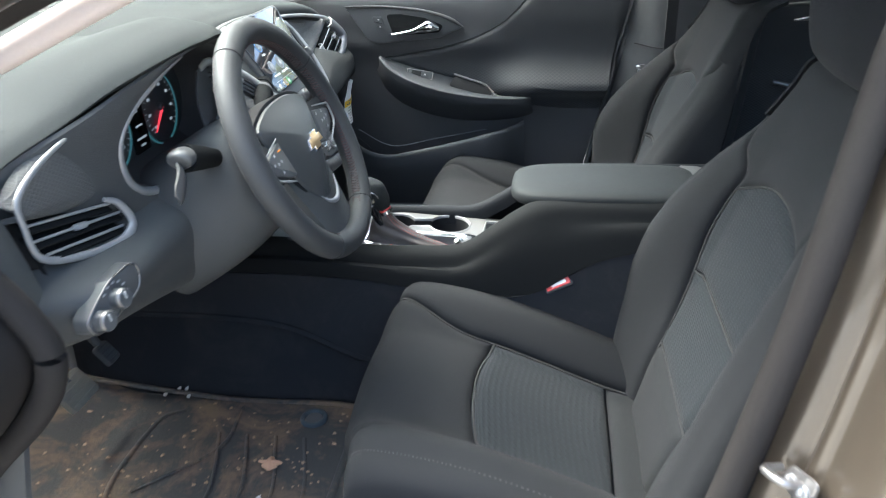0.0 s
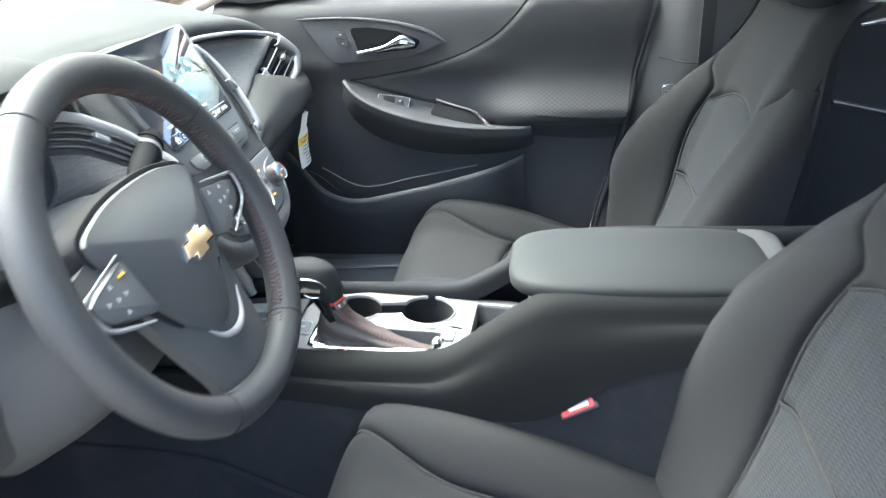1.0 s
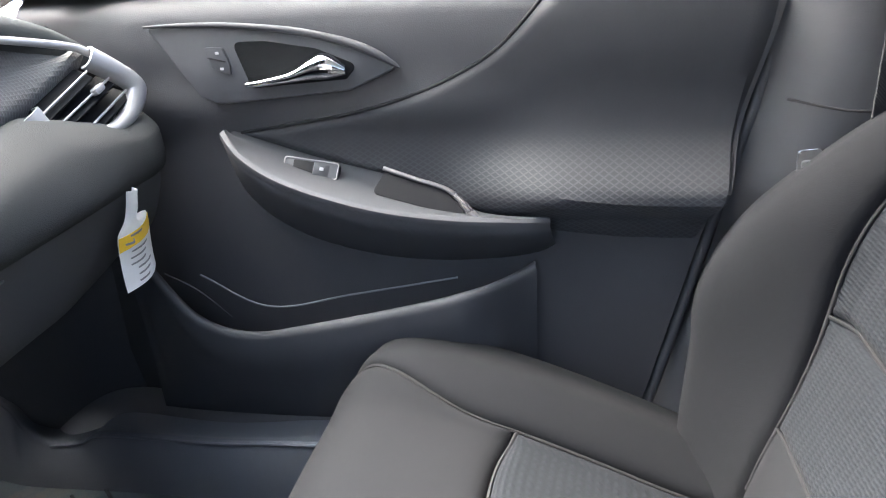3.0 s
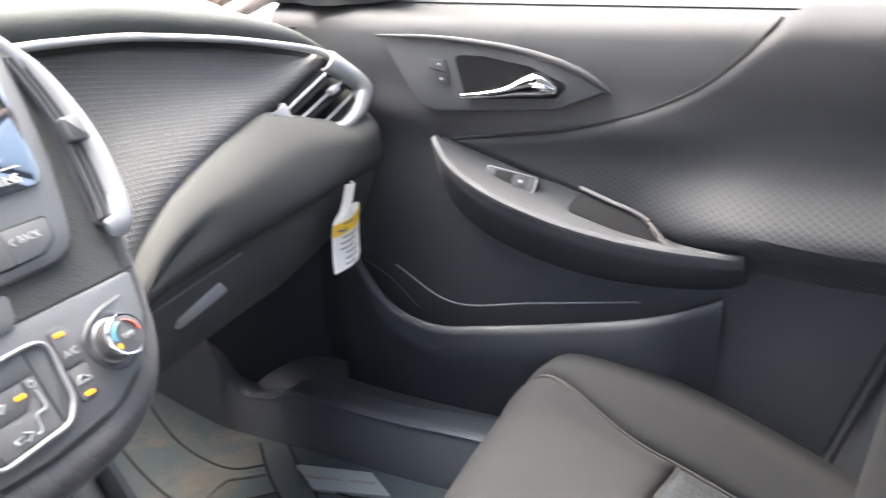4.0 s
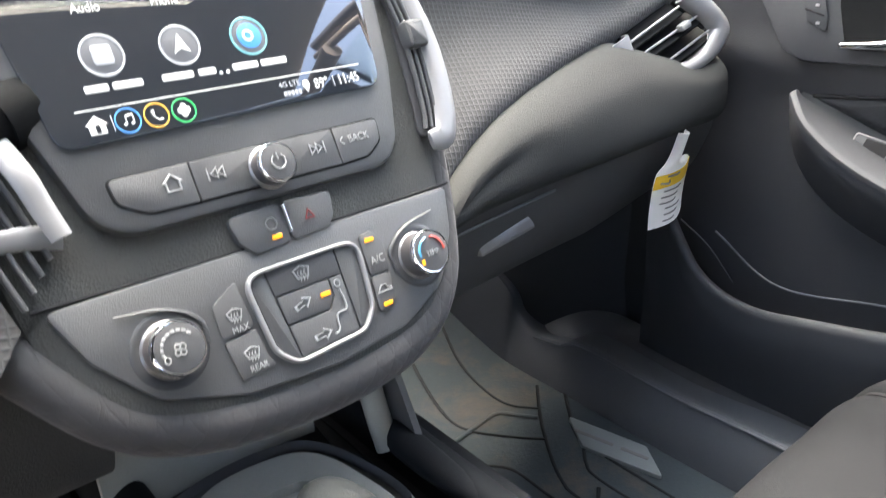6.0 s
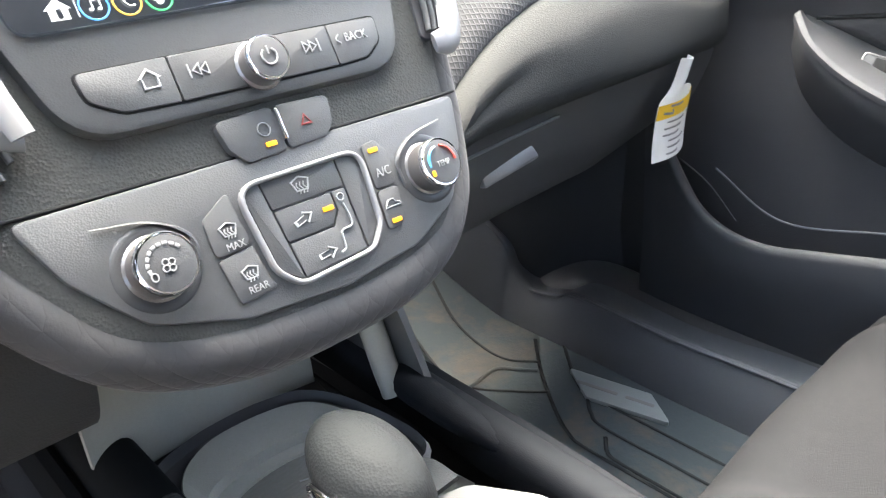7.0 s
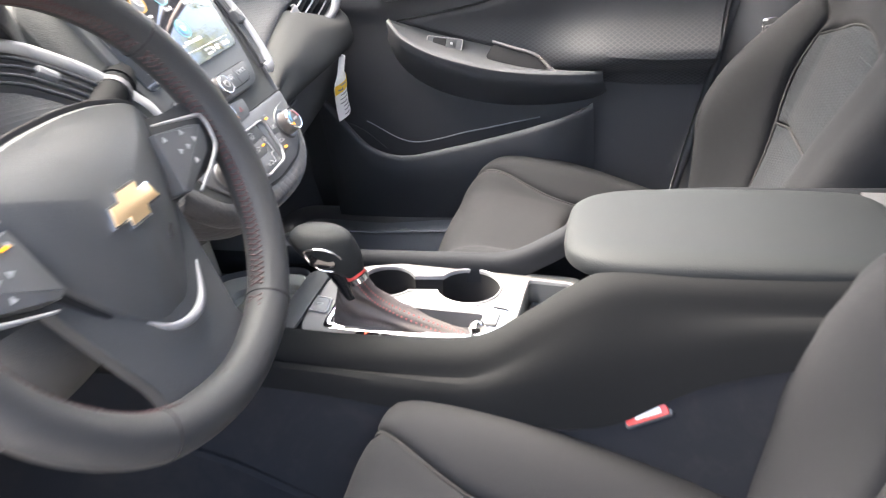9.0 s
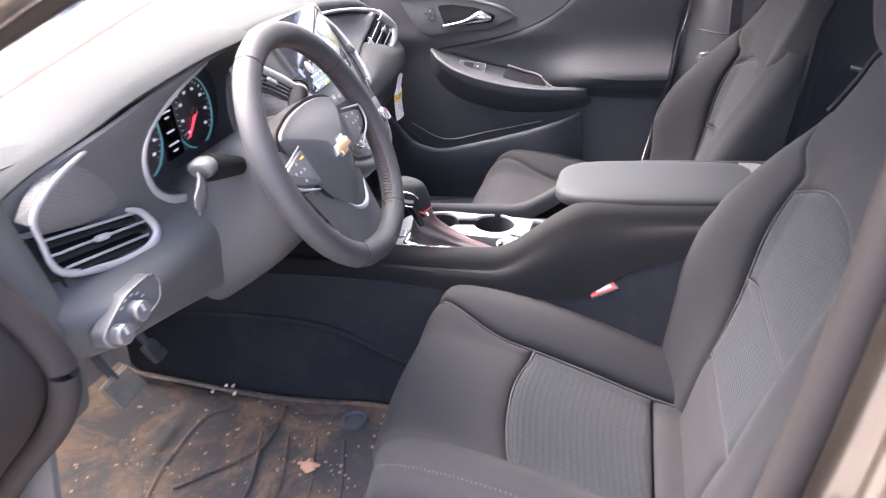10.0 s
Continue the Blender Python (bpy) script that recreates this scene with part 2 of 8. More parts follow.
def sheet(name, P, mat, parent=None, thick=0.004, label="", sharp=35, sign=1):
    """A grid of points as a shell with thickness."""
    P = np.asarray(P, float)
    du, dv = np.gradient(P, axis=0), np.gradient(P, axis=1)
    N = np.cross(du, dv)
    N /= np.maximum(np.linalg.norm(N, axis=2, keepdims=True), 1e-9)
    v1, f1 = grid(P)
    v2, f2 = grid(P - sign * thick * N, start=len(v1))
    m, n = P.shape[:2]
    rim = [i * n for i in range(m)] + [(m - 1) * n + j for j in range(1, n)] + [i * n + n - 1 for i in range(m - 2, -1, -1)] + list(range(n - 2, 0, -1))
    k = len(v1)
    f3 = [(rim[i], rim[(i + 1) % len(rim)], k + rim[(i + 1) % len(rim)], k + rim[i]) for i in range(len(rim))]
    return mesh(name, v1 + v2, f1 + [tuple(reversed(f)) for f in f2] + f3, mat, parent, label, sharp=sharp)


def loft(name, rows, mat, parent=None, nu=24, nv=24, thick=0.004, label="", sharp=35, sign=1):
    return sheet(name, dense(rows, nu, nv), mat, parent, thick, label, sharp, sign)


def closed_loft(name, rows, mat, parent=None, nu=24, nv=32, label="", sharp=45, smooth_u=True):
    """Closed section curves joined into a capped solid."""
    R = np.array([curve_points(r, nv, True) for r in rows])
    P = np.array([curve_points(R[:, j], nu) for j in range(nv)]).transpose(1, 0, 2) if smooth_u else R
    v, f = grid(P, closed_v=True)
    m, n = P.shape[:2]
    f += [tuple(range(n))[::-1], tuple((m - 1) * n + j for j in range(n))]
    return mesh(name, v, f, mat, parent, label, sharp=sharp)


def round_outline(pts, r, n=5):
    """A closed 2D outline with rounded corners; r is one radius or one for each corner."""
    out = []
    k = len(pts)
    for i in range(k):
        p, a, b = np.array(pts[i], float), np.array(pts[i - 1], float), np.array(pts[(i + 1) % k], float)
        ri = r[i] if isinstance(r, (list, tuple)) else r
        u, w = (a - p), (b - p)
        lu, lw = np.linalg.norm(u), np.linalg.norm(w)
        u, w = u / lu, w / lw
        half = math.acos(max(-1, min(1, float(u @ w)))) / 2
        d = min(ri / max(math.tan(half), 1e-3), lu * 0.48, lw * 0.48)
        s, e = p + u * d, p + w * d
        for j in range(n + 1):
            f = j / n
            out.append((1 - f) ** 2 * s + 2 * f * (1 - f) * p + f * f * e)
    return np.array(out)


def ellipse(a, b, n=28):
    t = np.linspace(0, 2 * math.pi, n, endpoint=False)
    return np.stack([a * np.cos(t), b * np.sin(t)], 1)


def inset(o, d):
    """The outline moved inwards by d (outlines run counter-clockwise)."""
    nxt, prv = np.roll(o, -1, 0), np.roll(o, 1, 0)
    t = nxt - prv
    t /= np.maximum(np.linalg.norm(t, axis=1, keepdims=True), 1e-9)
    return o + d * np.stack([-t[:, 1], t[:, 0]], 1)


def ccw(o):
    o = np.asarray(o, float)
    x, y = o[:, 0], o[:, 1]
    return o if np.sum(x * np.roll(y, -1) - y * np.roll(x, -1)) > 0 else o[::-1]


def plate(name, outline, M, mat, parent=None, depth=0.006, bevel=0.0015, crown=0.0, label=""):
    """A solid with the given outline in M's x-y plane, its rounded face towards +z at height 0, its back at -depth."""
    o = ccw(outline)
    rings = [(o, -depth), (o, -bevel), (inset(o, bevel * 0.3), -bevel * 0.3), (inset(o, bevel), 0.0)]
    n = len(o)
    top = rings[-1][0]
    c = top.mean(0)
    if crown:
        for f in (0.85, 0.6, 0.3):
            rings.append((c + (top - c) * f, crown * (1 - f * f)))
    verts = [M @ Vector((*p, z)) for ring, z in rings for p in ring]
    faces = [(i * n + j, i * n + (j + 1) % n, (i + 1) * n + (j + 1) % n, (i + 1) * n + j) for i in range(len(rings) - 1) for j in range(n)]
    faces.append(tuple(range(n))[::-1])
    faces.append(tuple((len(rings) - 1) * n + j for j in range(n)))
    return mesh(name, verts, faces, mat, parent, label)


def hoop(name, outer, inner, M, mat, parent=None, depth=0.008, rise=0.002, label=""):
    """A frame between two outlines of as many points, with a rounded face towards +z."""
    outer, inner = np.asarray(outer), np.asarray(inner)
    n = len(outer)
    rings = [(outer, -depth), (outer, -rise)]
    for f in (0.15, 0.5, 0.85):
        rings.append((outer + (inner - outer) * f, 0.0 if f == 0.5 else -rise * 0.35))
    rings += [(inner, -rise), (inner, -depth)]
    k = len(rings)
    verts = [M @ Vector((*p, z)) for ring, z in rings for p in ring]
    faces = [(i * n + j, i * n + (j + 1) % n, ((i + 1) % k) * n + (j + 1) % n, ((i + 1) % k) * n + j) for i in range(k) for j in range(n)]
    return mesh(name, verts, faces, mat, parent, label, sharp=50)


def tube(name, pts, r, mat, parent=None, n=10, steps=0, closed=False, label="", flat=1.0, up=(0, 0, 1), caps=True):
    """A swept round or flattened bar; r may be a list of radii, one for each control point. flat scales its height along up."""
    m = steps or max(8, 8 * len(pts))
    P = curve_points(pts, m, closed)
    rad = np.full(m, r) if isinstance(r, (int, float)) else curve_points([(x, 0, 0) for x in r], m, closed)[:, 0]
    T = (np.roll(P, -1, 0) - np.roll(P, 1, 0)) if closed else np.gradient(P, axis=0)
    T /= np.maximum(np.linalg.norm(T, axis=1, keepdims=True), 1e-9)
    verts = []
    for p, t, q in zip(P, T, rad):
        side = np.cross(t, np.array(up, float))
        if np.linalg.norm(side) < 1e-3:
            side = np.cross(t, (1.0, 0.0, 0.0))
        side /= np.linalg.norm(side)
        h = np.cross(side, t)
        for j in range(n):
            a = 2 * math.pi * j / n
            verts.append(p + q * (math.cos(a) * side + flat * math.sin(a) * h))
    faces = []
    for i in range(m if closed else m - 1):
        for j in range(n):
            a, b = i * n, ((i + 1) % m) * n
            faces.append((a + j, a + (j + 1) % n, b + (j + 1) % n, b + j))
    if not closed and caps:
        faces += [tuple(range(n))[::-1], tuple((m - 1) * n + j for j in range(n))]
    return mesh(name, verts, faces, mat, parent, label, sharp=60)


def lathe(name, profile, M, mat, parent=None, n=32, label="", sharp=40, knurl=0.0):
    """A turned solid about M's z axis; profile: (radius, height) from below upwards."""
    verts, faces = [], []
    for r, z in profile:
        for j in range(n):
            a = 2 * math.pi * j / n
            q = r * (1 + (knurl if j % 2 else 0.0))
            verts.append(M @ Vector((q * math.cos(a), q * math.sin(a), z)))
    k = len(profile)
    for i in range(k - 1):
        for j in range(n):
            faces.append((i * n + j, i * n + (j + 1) % n, (i + 1) * n + (j + 1) % n, (i + 1) * n + j))
    faces += [tuple(range(n))[::-1], tuple((k - 1) * n + j for j in range(n))]
    return mesh(name, verts, faces, mat, parent, label, sharp=sharp)


def frame_of(origin, right, up):
    r = Vector(right).normalized()
    u = Vector(up)
    u = (u - u.dot(r) * r).normalized()
    w = r.cross(u)
    M = Matrix((r, u, w)).transposed().to_4x4()
    M.translation = origin
    return M


def text(name, body, size, M, mat, parent=None, label="", align="CENTER", squeeze=1.0):
    cu = bpy.data.curves.new(name, "FONT")
    cu.body, cu.size, cu.align_x, cu.align_y, cu.extrude = body, size, align, "CENTER", 0.0002
    tmp = new("lettering", cu)
    bpy.context.view_layer.update()
    me = bpy.data.meshes.new_from_object(tmp.evaluated_get(bpy.context.evaluated_depsgraph_get()))
    bpy.data.objects.remove(tmp)
    me.transform(M @ Matrix.Diagonal((squeeze, 1, 1, 1)))
    me.materials.clear()
    me.materials.append(mat)
    ob = new(name, me)
    if parent:
        ob.parent = parent
    return tagged(ob, label)


def stitches(name, pts, M, mat, parent, count, size=(0.0035, 0.0009), label=""):
    """A row of short thread bars along a curve, as one mesh."""
    P = curve_points(pts, count * 2)
    verts, faces = [], []
    for i in range(0, len(P) - 1, 2):
        a, b = P[i], P[i] + (P[i + 1] - P[i]) * 0.75
        t = b - a
        t = t / max(np.linalg.norm(t), 1e-9)
        s = np.cross(t, (0.3, 0.2, 1.0))
        s = s / np.linalg.norm(s) * size[1]
        h = np.cross(s, t)
        k = len(verts)
        verts += [a + s, a + h, a - s, a - h, b + s, b + h, b - s, b - h]
        faces += [(k, k + 1, k + 5, k + 4), (k + 1, k + 2, k + 6, k + 5), (k + 2, k + 3, k + 7, k + 6), (k + 3, k, k + 4, k + 7), (k, k + 3, k + 2, k + 1), (k + 4, k + 5, k + 6, k + 7)]
    return mesh(name, [M @ Vector(v) for v in verts], faces, mat, parent, label)


# ---- the ground and the car's shell ----
I4 = Matrix.Identity(4)
ASPHALT = material("parking asphalt", (0.20, 0.19, 0.175), 0.9, grain="ground", bump=0.4, stains=0.3, stain_colour=(0.15, 0.135, 0.11))
ground = mesh("ground", [(-300, -300, 0), (300, -300, 0), (300, 300, 0), (-300, 300, 0)], [(0, 1, 2, 3)], ASPHALT, label="pale worn asphalt of the parking lot")
tagged(ground, category="ground", kind="structure")

# floor pan: carpet with a toe board that climbs to the firewall
ys = (-0.74, -0.45, -0.15, 0.0, 0.15, 0.45, 0.74)
profile = ((-0.86, 0.66), (-0.74, 0.46), (-0.60, 0.29), (-0.45, 0.255), (0.0, 0.25), (0.6, 0.25), (1.6, 0.25))
floor = loft("floor", [[(x, y, z) for x, z in profile] for y in ys], CARPET, nu=13, nv=40, thick=0.02, sign=-1)
tagged(floor, "black carpeted car floor with a rising toe board", "floor", kind="structure")

firewall = loft("wall_front", [[(-0.84, y, 0.55), (-0.87, y, 0.75), (-0.93, y, 0.93)] for y in (-0.76, 0, 0.76)], DARK, nu=8, nv=8, thick=0.02)
tagged(firewall, "dark firewall behind the dashboard", "wall", kind="structure")

# roof with its headliner
roof_rows = [[(0.10, y, 1.335 - 0.08 * abs(y) ** 2.2), (0.55, y, 1.40 - 0.12 * abs(y) ** 2.2), (1.2, y, 1.39 - 0.12 * abs(y) ** 2.2), (1.75, y, 1.27 - 0.12 * abs(y) ** 2.2)]
             for y in (-0.60, -0.3, 0.0, 0.3, 0.60)]
headliner = loft("ceiling", roof_rows, HEADLINER, nu=20, nv=20, thick=0.012)
tagged(headliner, "light grey cloth headliner of the car roof", "ceiling", kind="structure")
roof = loft("roof", [[(x, y * 1.04, z + 0.03) for x, y, z in r] for r in roof_rows], PAINT, nu=20, nv=20, thick=0.01)
tagged(roof, "bronze painted car roof", "roof", kind="structure")

# windshield and rear glass
wind = loft("window_1", [[(-0.93 + 0.22 * abs(y) ** 2, y, 0.945), (-0.40 + 0.16 * abs(y) ** 2, y, 1.14), (0.10, y * 0.88, 1.345 - 0.08 * abs(y) ** 2)] for y in (-0.70, -0.35, 0, 0.35, 0.70)],
            PANE, nu=16, nv=12, thick=0.005)
tagged(wind, "raked clear windshield", "window", kind="structure")
rear = loft("window_2", [[(1.75, y * 0.9, 1.28 - 0.08 * abs(y) ** 2), (2.05, y * 0.95, 1.14), (2.3, y, 0.98)] for y in (-0.62, -0.3, 0, 0.3, 0.62)], PANE, nu=12, nv=10, thick=0.005)
tagged(rear, "sloping rear window", "window", kind="structure")
for w in (wind, rear):
    w.visible_shadow = False

shelf = loft("wall_back", [[(1.55, y, 0.25), (1.62, y, 0.6), (1.68, y, 0.93), (1.9, y, 0.97), (2.35, y, 0.97)] for y in (-0.74, 0, 0.74)], DARK, nu=6, nv=20, thick=0.02)
tagged(shelf, "dark parcel shelf and rear bulkhead", "wall", kind="structure")


def side_beam(name, pts, r, mat, label, flat=1.0):
    ob = tube(name, pts, r, mat, n=14, steps=40, label=label, flat=flat)
    return tagged(ob, category="pillar", kind="structure")


# A-pillars: cloth trim inside, the door seal on the driver's side, paint outside
for s, tag in ((-1, "driver"), (1, "passenger")):
    pts = [(-0.86, s * 0.735, 0.755), (-0.45, s * 0.72, 0.925), (-0.02, s * 0.70, 1.112), (0.25, s * 0.66, 1.232), (0.55, s * 0.61, 1.315)]
    side_beam("trim", pts, [0.014, 0.014, 0.013, 0.014, 0.016], TRIMGREY, "pale cloth trim of the windshield pillar")
    out = [(x + 0.015, y + s * 0.062, z + 0.060) for x, y, z in pts]
    side_beam("trim", out, 0.030, PAINT, "bronze painted windshield pillar")
# cant rails over the doors
for s in (-1, 1):
    side_beam("trim", [(0.45, s * 0.612, 1.265), (1.0, s * 0.605, 1.29), (1.75, s * 0.58, 1.20)], 0.035, TRIMGREY, "pale cloth trim above the doors")

# the driver's door opening: seal, hinge pillar and sill
seal_pts = [(0.62, -0.645, 1.335), (0.25, -0.685, 1.260), (-0.03, -0.725, 1.138), (-0.20, -0.745, 1.05), (-0.235, -0.752, 0.93), (-0.165, -0.752, 0.82), (-0.150, -0.752, 0.765),
            (-0.185, -0.752, 0.70), (-0.27, -0.752, 0.615), (-0.36, -0.752, 0.50), (-0.38, -0.752, 0.42), (-0.30, -0.752, 0.365), (0.0, -0.752, 0.355), (0.38, -0.752, 0.36),
            (0.456, -0.752, 0.43), (0.488, -0.752, 0.56), (0.531, -0.750, 0.76), (0.561, -0.735, 0.90), (0.590, -0.702, 1.02), (0.630, -0.66, 1.18)]
seal = tube("trim", seal_pts, 0.0155, SEAL, n=14, steps=170, closed=True, label="thick dark rubber seal round the driver's door opening")
tagged(seal, category="door seal", kind="structure")
hinge = closed_loft("trim", [[(-0.90, y, 1.02), (-0.50, y, 0.99), (-0.235, y, 0.985), (-0.245, y, 0.89), (-0.185, y, 0.82), (-0.170, y, 0.765), (-0.205, y, 0.70), (-0.29, y, 0.61), (-0.385, y, 0.50),
                              (-0.40, y, 0.36), (-0.90, y, 0.34)] for y in (-0.745, -0.76, -0.86)], SEAL, nu=3, nv=60, label="dark hinge pillar beside the dashboard", sharp=30, smooth_u=False)
tagged(hinge, category="pillar", kind="structure")
for s in (-1, 1):
    sill = loft("trim", [[(x, s * 0.62, 0.262), (x, s * 0.66, 0.325), (x, s * 0.70, 0.350), (x, s * 0.75, 0.345), (x, s * 0.80, 0.30), (x, s * 0.82, 0.18)] for x in (-0.55, 0.0, 0.5, 1.5)],
                PLASTIC, nu=12, nv=24, thick=0.01, label="black door sill trim")
    tagged(sill, category="door sill", kind="structure")

# inner sill trim on the passenger's side, rising in front into the kick panel
edge = [(-0.66, 0.605, 0.50), (-0.56, 0.612, 0.44), (-0.492, 0.618, 0.392), (-0.472, 0.620, 0.352), (-0.435, 0.620, 0.326), (-0.385, 0.620, 0.334), (-0.342, 0.620, 0.350), (-0.184, 0.620, 0.346), (-0.05, 0.620, 0.351), (0.10, 0.620, 0.352), (0.50, 0.620, 0.352)]
SILLGREY = material("scuffed sill plastic", (0.11, 0.118, 0.130), 0.6, grain="plastic", bump=0.10, spec=0.3)
inner_sill = loft("trim", [[(x, y - 0.022, 0.24), (x, y - 0.014, (z + 0.25) / 2), (x, y - 0.004, z - 0.010), (x, y + 0.001, z - 0.002), (x, y + 0.008, z), (x, y + 0.030, z - 0.006), (x, y + 0.095, z - 0.006)] for x, y, z in edge],
                  SILLGREY, nu=70, nv=26, thick=0.006, label="dark moulded inner sill trim")
tagged(inner_sill, category="door sill", kind="structure")
# added raised line that stands for the highlight on the sill's edge
bead = tube("trim", [(x, y - 0.002, z - 0.001) for x, y, z in edge[4:10]], 0.0022, SILLGREY, n=8, steps=60, label="bead added for the highlight along the inner sill")
tagged(bead, category="trim", kind="structure")

# B-pillar on the driver's side: painted, with the latch striker on it
bp = [[(0.447, -0.752, 0.36), (0.475, -0.80, 0.36), (0.50, -0.855, 0.36), (0.62, -0.885, 0.36), (0.75, -0.86, 0.36)],
      [(0.482, -0.748, 0.60), (0.512, -0.797, 0.60), (0.54, -0.86, 0.60), (0.66, -0.895, 0.60), (0.78, -0.87, 0.60)],
      [(0.522, -0.730, 0.78), (0.552, -0.778, 0.78), (0.582, -0.845, 0.78), (0.69, -0.89, 0.78), (0.80, -0.86, 0.78)],
      [(0.555, -0.705, 0.95), (0.585, -0.748, 0.95), (0.612, -0.805, 0.95), (0.70, -0.84, 0.95), (0.80, -0.82, 0.95)],
      [(0.575, -0.655, 1.20), (0.60, -0.70, 1.20), (0.625, -0.735, 1.20), (0.70, -0.75, 1.20), (0.80, -0.72, 1.20)]]
ridged = []
for r in bp:
    a, b = np.array(r[0]), np.array(r[1])
    ridged.append([tuple(a + (b - a) * f + np.array((0.0015 + d, 0, 0))) for f, d in ((0.0, 0.0), (0.28, -0.001), (0.40, 0.006), (0.58, 0.009), (0.72, 0.004), (0.80, -0.001), (1.0, 0.002))]
                  + [(x + 0.0015, y, z) for x, y, z in r[2:]])
    ridged[-1] = [(x + 0.047, y, z) for x, y, z in ridged[-1]]
bp = ridged
bpillar = loft("trim", bp, PAINT, nu=30, nv=60, thick=0.012, label="bronze painted door pillar with a latch striker")
tagged(bpillar, category="pillar", kind="structure")
for s in (-1, 1):
    rows = [[(0.475 , s * 0.735, 0.34), (0.57, s * 0.69, 0.34), (0.70, s * 0.69, 0.34), (0.78, s * 0.74, 0.34)],
            [(0.515, s * 0.725, 0.65), (0.60, s * 0.675, 0.65), (0.72, s * 0.675, 0.65), (0.80, s * 0.73, 0.65)],
            [(0.555, s * 0.705, 0.90), (0.63, s * 0.655, 0.90), (0.73, s * 0.655, 0.90), (0.81, s * 0.70, 0.90)],
            [(0.60, s * 0.64, 1.24), (0.66, s * 0.60, 1.24), (0.74, s * 0.60, 1.24), (0.80, s * 0.64, 1.24)]]
    rows = [[(x + 0.080, y, z) for x, y, z in r] for r in rows] if s < 0 else [[(x - d, y + 0.022, z) for x, y, z in r] for d, r in zip((0.064, 0.034, 0.010, -0.02), rows)]
    post = loft("trim", rows, SEAL if s < 0 else DOORPLASTIC, nu=24, nv=14, thick=0.01, label="black moulded centre pillar trim")
    tagged(post, category="pillar", kind="structure")

# rear side walls, so that the cabin is closed behind the front doors
for s in (-1, 1):
    panel = loft("wall_side", [[(0.80, s * 0.725, 0.30), (0.80, s * 0.74, 0.6), (0.80, s * 0.72, 0.93)], [(1.3, s * 0.70, 0.30), (1.3, s * 0.715, 0.6), (1.3, s * 0.70, 0.95)],
                               [(1.75, s * 0.66, 0.30), (1.75, s * 0.67, 0.6), (1.75, s * 0.66, 0.98)]], DOORCLOTH, nu=16, nv=16, thick=0.03, label="dark rear door panel")
    tagged(panel, category="wall", kind="structure")
    side_glass = loft("window_3", [[(0.80, s * 0.72, 0.93), (0.80, s * 0.66, 1.12), (0.80, s * 0.61, 1.25)], [(1.3, s * 0.70, 0.95), (1.3, s * 0.65, 1.13), (1.3, s * 0.60, 1.26)],
                                   [(1.7, s * 0.66, 0.98), (1.7, s * 0.63, 1.1), (1.7, s * 0.59, 1.2)]], PANE, nu=8, nv=8, thick=0.004, label="rear side window")
    tagged(side_glass, category="window", kind="structure")
    side_glass.visible_shadow = False


# ---- dashboard ----
def on_stack(y, z, h=0.0):
    """A point of the centre stack's sloping face, h above it."""
    return Vector((0.369 - 0.57 * z + 0.869 * h, y + 0.005, z + 0.495 * h))


def stack_frame(y, z, h=0.0):
    return frame_of(on_stack(y, z, h), (0, 1, 0), (-0.495, 0, 0.869))


K = 1.151  # length along the stack's face for a metre of height


def flat_stack(pts, y0=0.0, z0=0.85):
    """Outline points (y, z) of the stack face in its own plane, from the origin (y0, z0)."""
    return [(y - y0, (z - z0) * K) for y, z in pts]


dash = thing("dashboard", "dark grey soft dashboard with cloth pads and satin silver trim", "dashboard")


def rear_x(y):
    return -0.262 + 0.03 * max(0, abs(y) - 0.45)


def rear_z(y):
    a = abs(y)
    if y > 0:
        return float(np.interp(y, (0.0, 0.12, 0.178, 0.237, 0.306, 0.432, 0.538, 0.62, 0.70), (0.949, 0.945, 0.940, 0.940, 0.937, 0.922, 0.904, 0.877, 0.830)))
    return 0.949 - 0.02 * max(0, a - 0.17) / 0.2 - 0.42 * max(0.0, a - 0.28) ** 2 - 0.5 * max(0.0, a - 0.52) ** 2


# top pad from the windshield to the rear edge
rows = []
for y in np.linspace(-0.69, 0.69, 15):
    zr, xr = rear_z(y), rear_x(y)
    drop = 0.05 * max(0, abs(y) - 0.55) / 0.14
    rows.append([(-0.90 + 0.2 * y * y, y, 0.94 - drop), (-0.70, y, 0.972 - drop), (-0.48, y, 0.985 - drop - 0.06 * y * y), (-0.33, y, zr + 0.026), (xr - 0.022, y, zr + 0.016), (xr - 0.004, y, zr + 0.007), (xr - 0.006, y, zr - 0.010)])
top_pad = loft("top_pad", rows, TOPVINYL, dash, nu=60, nv=50, thick=0.012, label="soft grained dash top")
# defroster grille lines near the glass
for k in range(5):
    tube("defroster_slot", [(-0.60 - 0.012 * k, -0.30, 0.985), (-0.62 - 0.012 * k, 0.0, 0.988), (-0.60 - 0.012 * k, 0.30, 0.985)], 0.003, DARK, dash, n=6, steps=16)
plate("sensor_cover", ellipse(0.05, 0.018), frame_of((-0.45, 0.42, 0.974), (0.25, 1, 0), (-1, 0, 0.02)), SOFT, dash, depth=0.004, bevel=0.001)


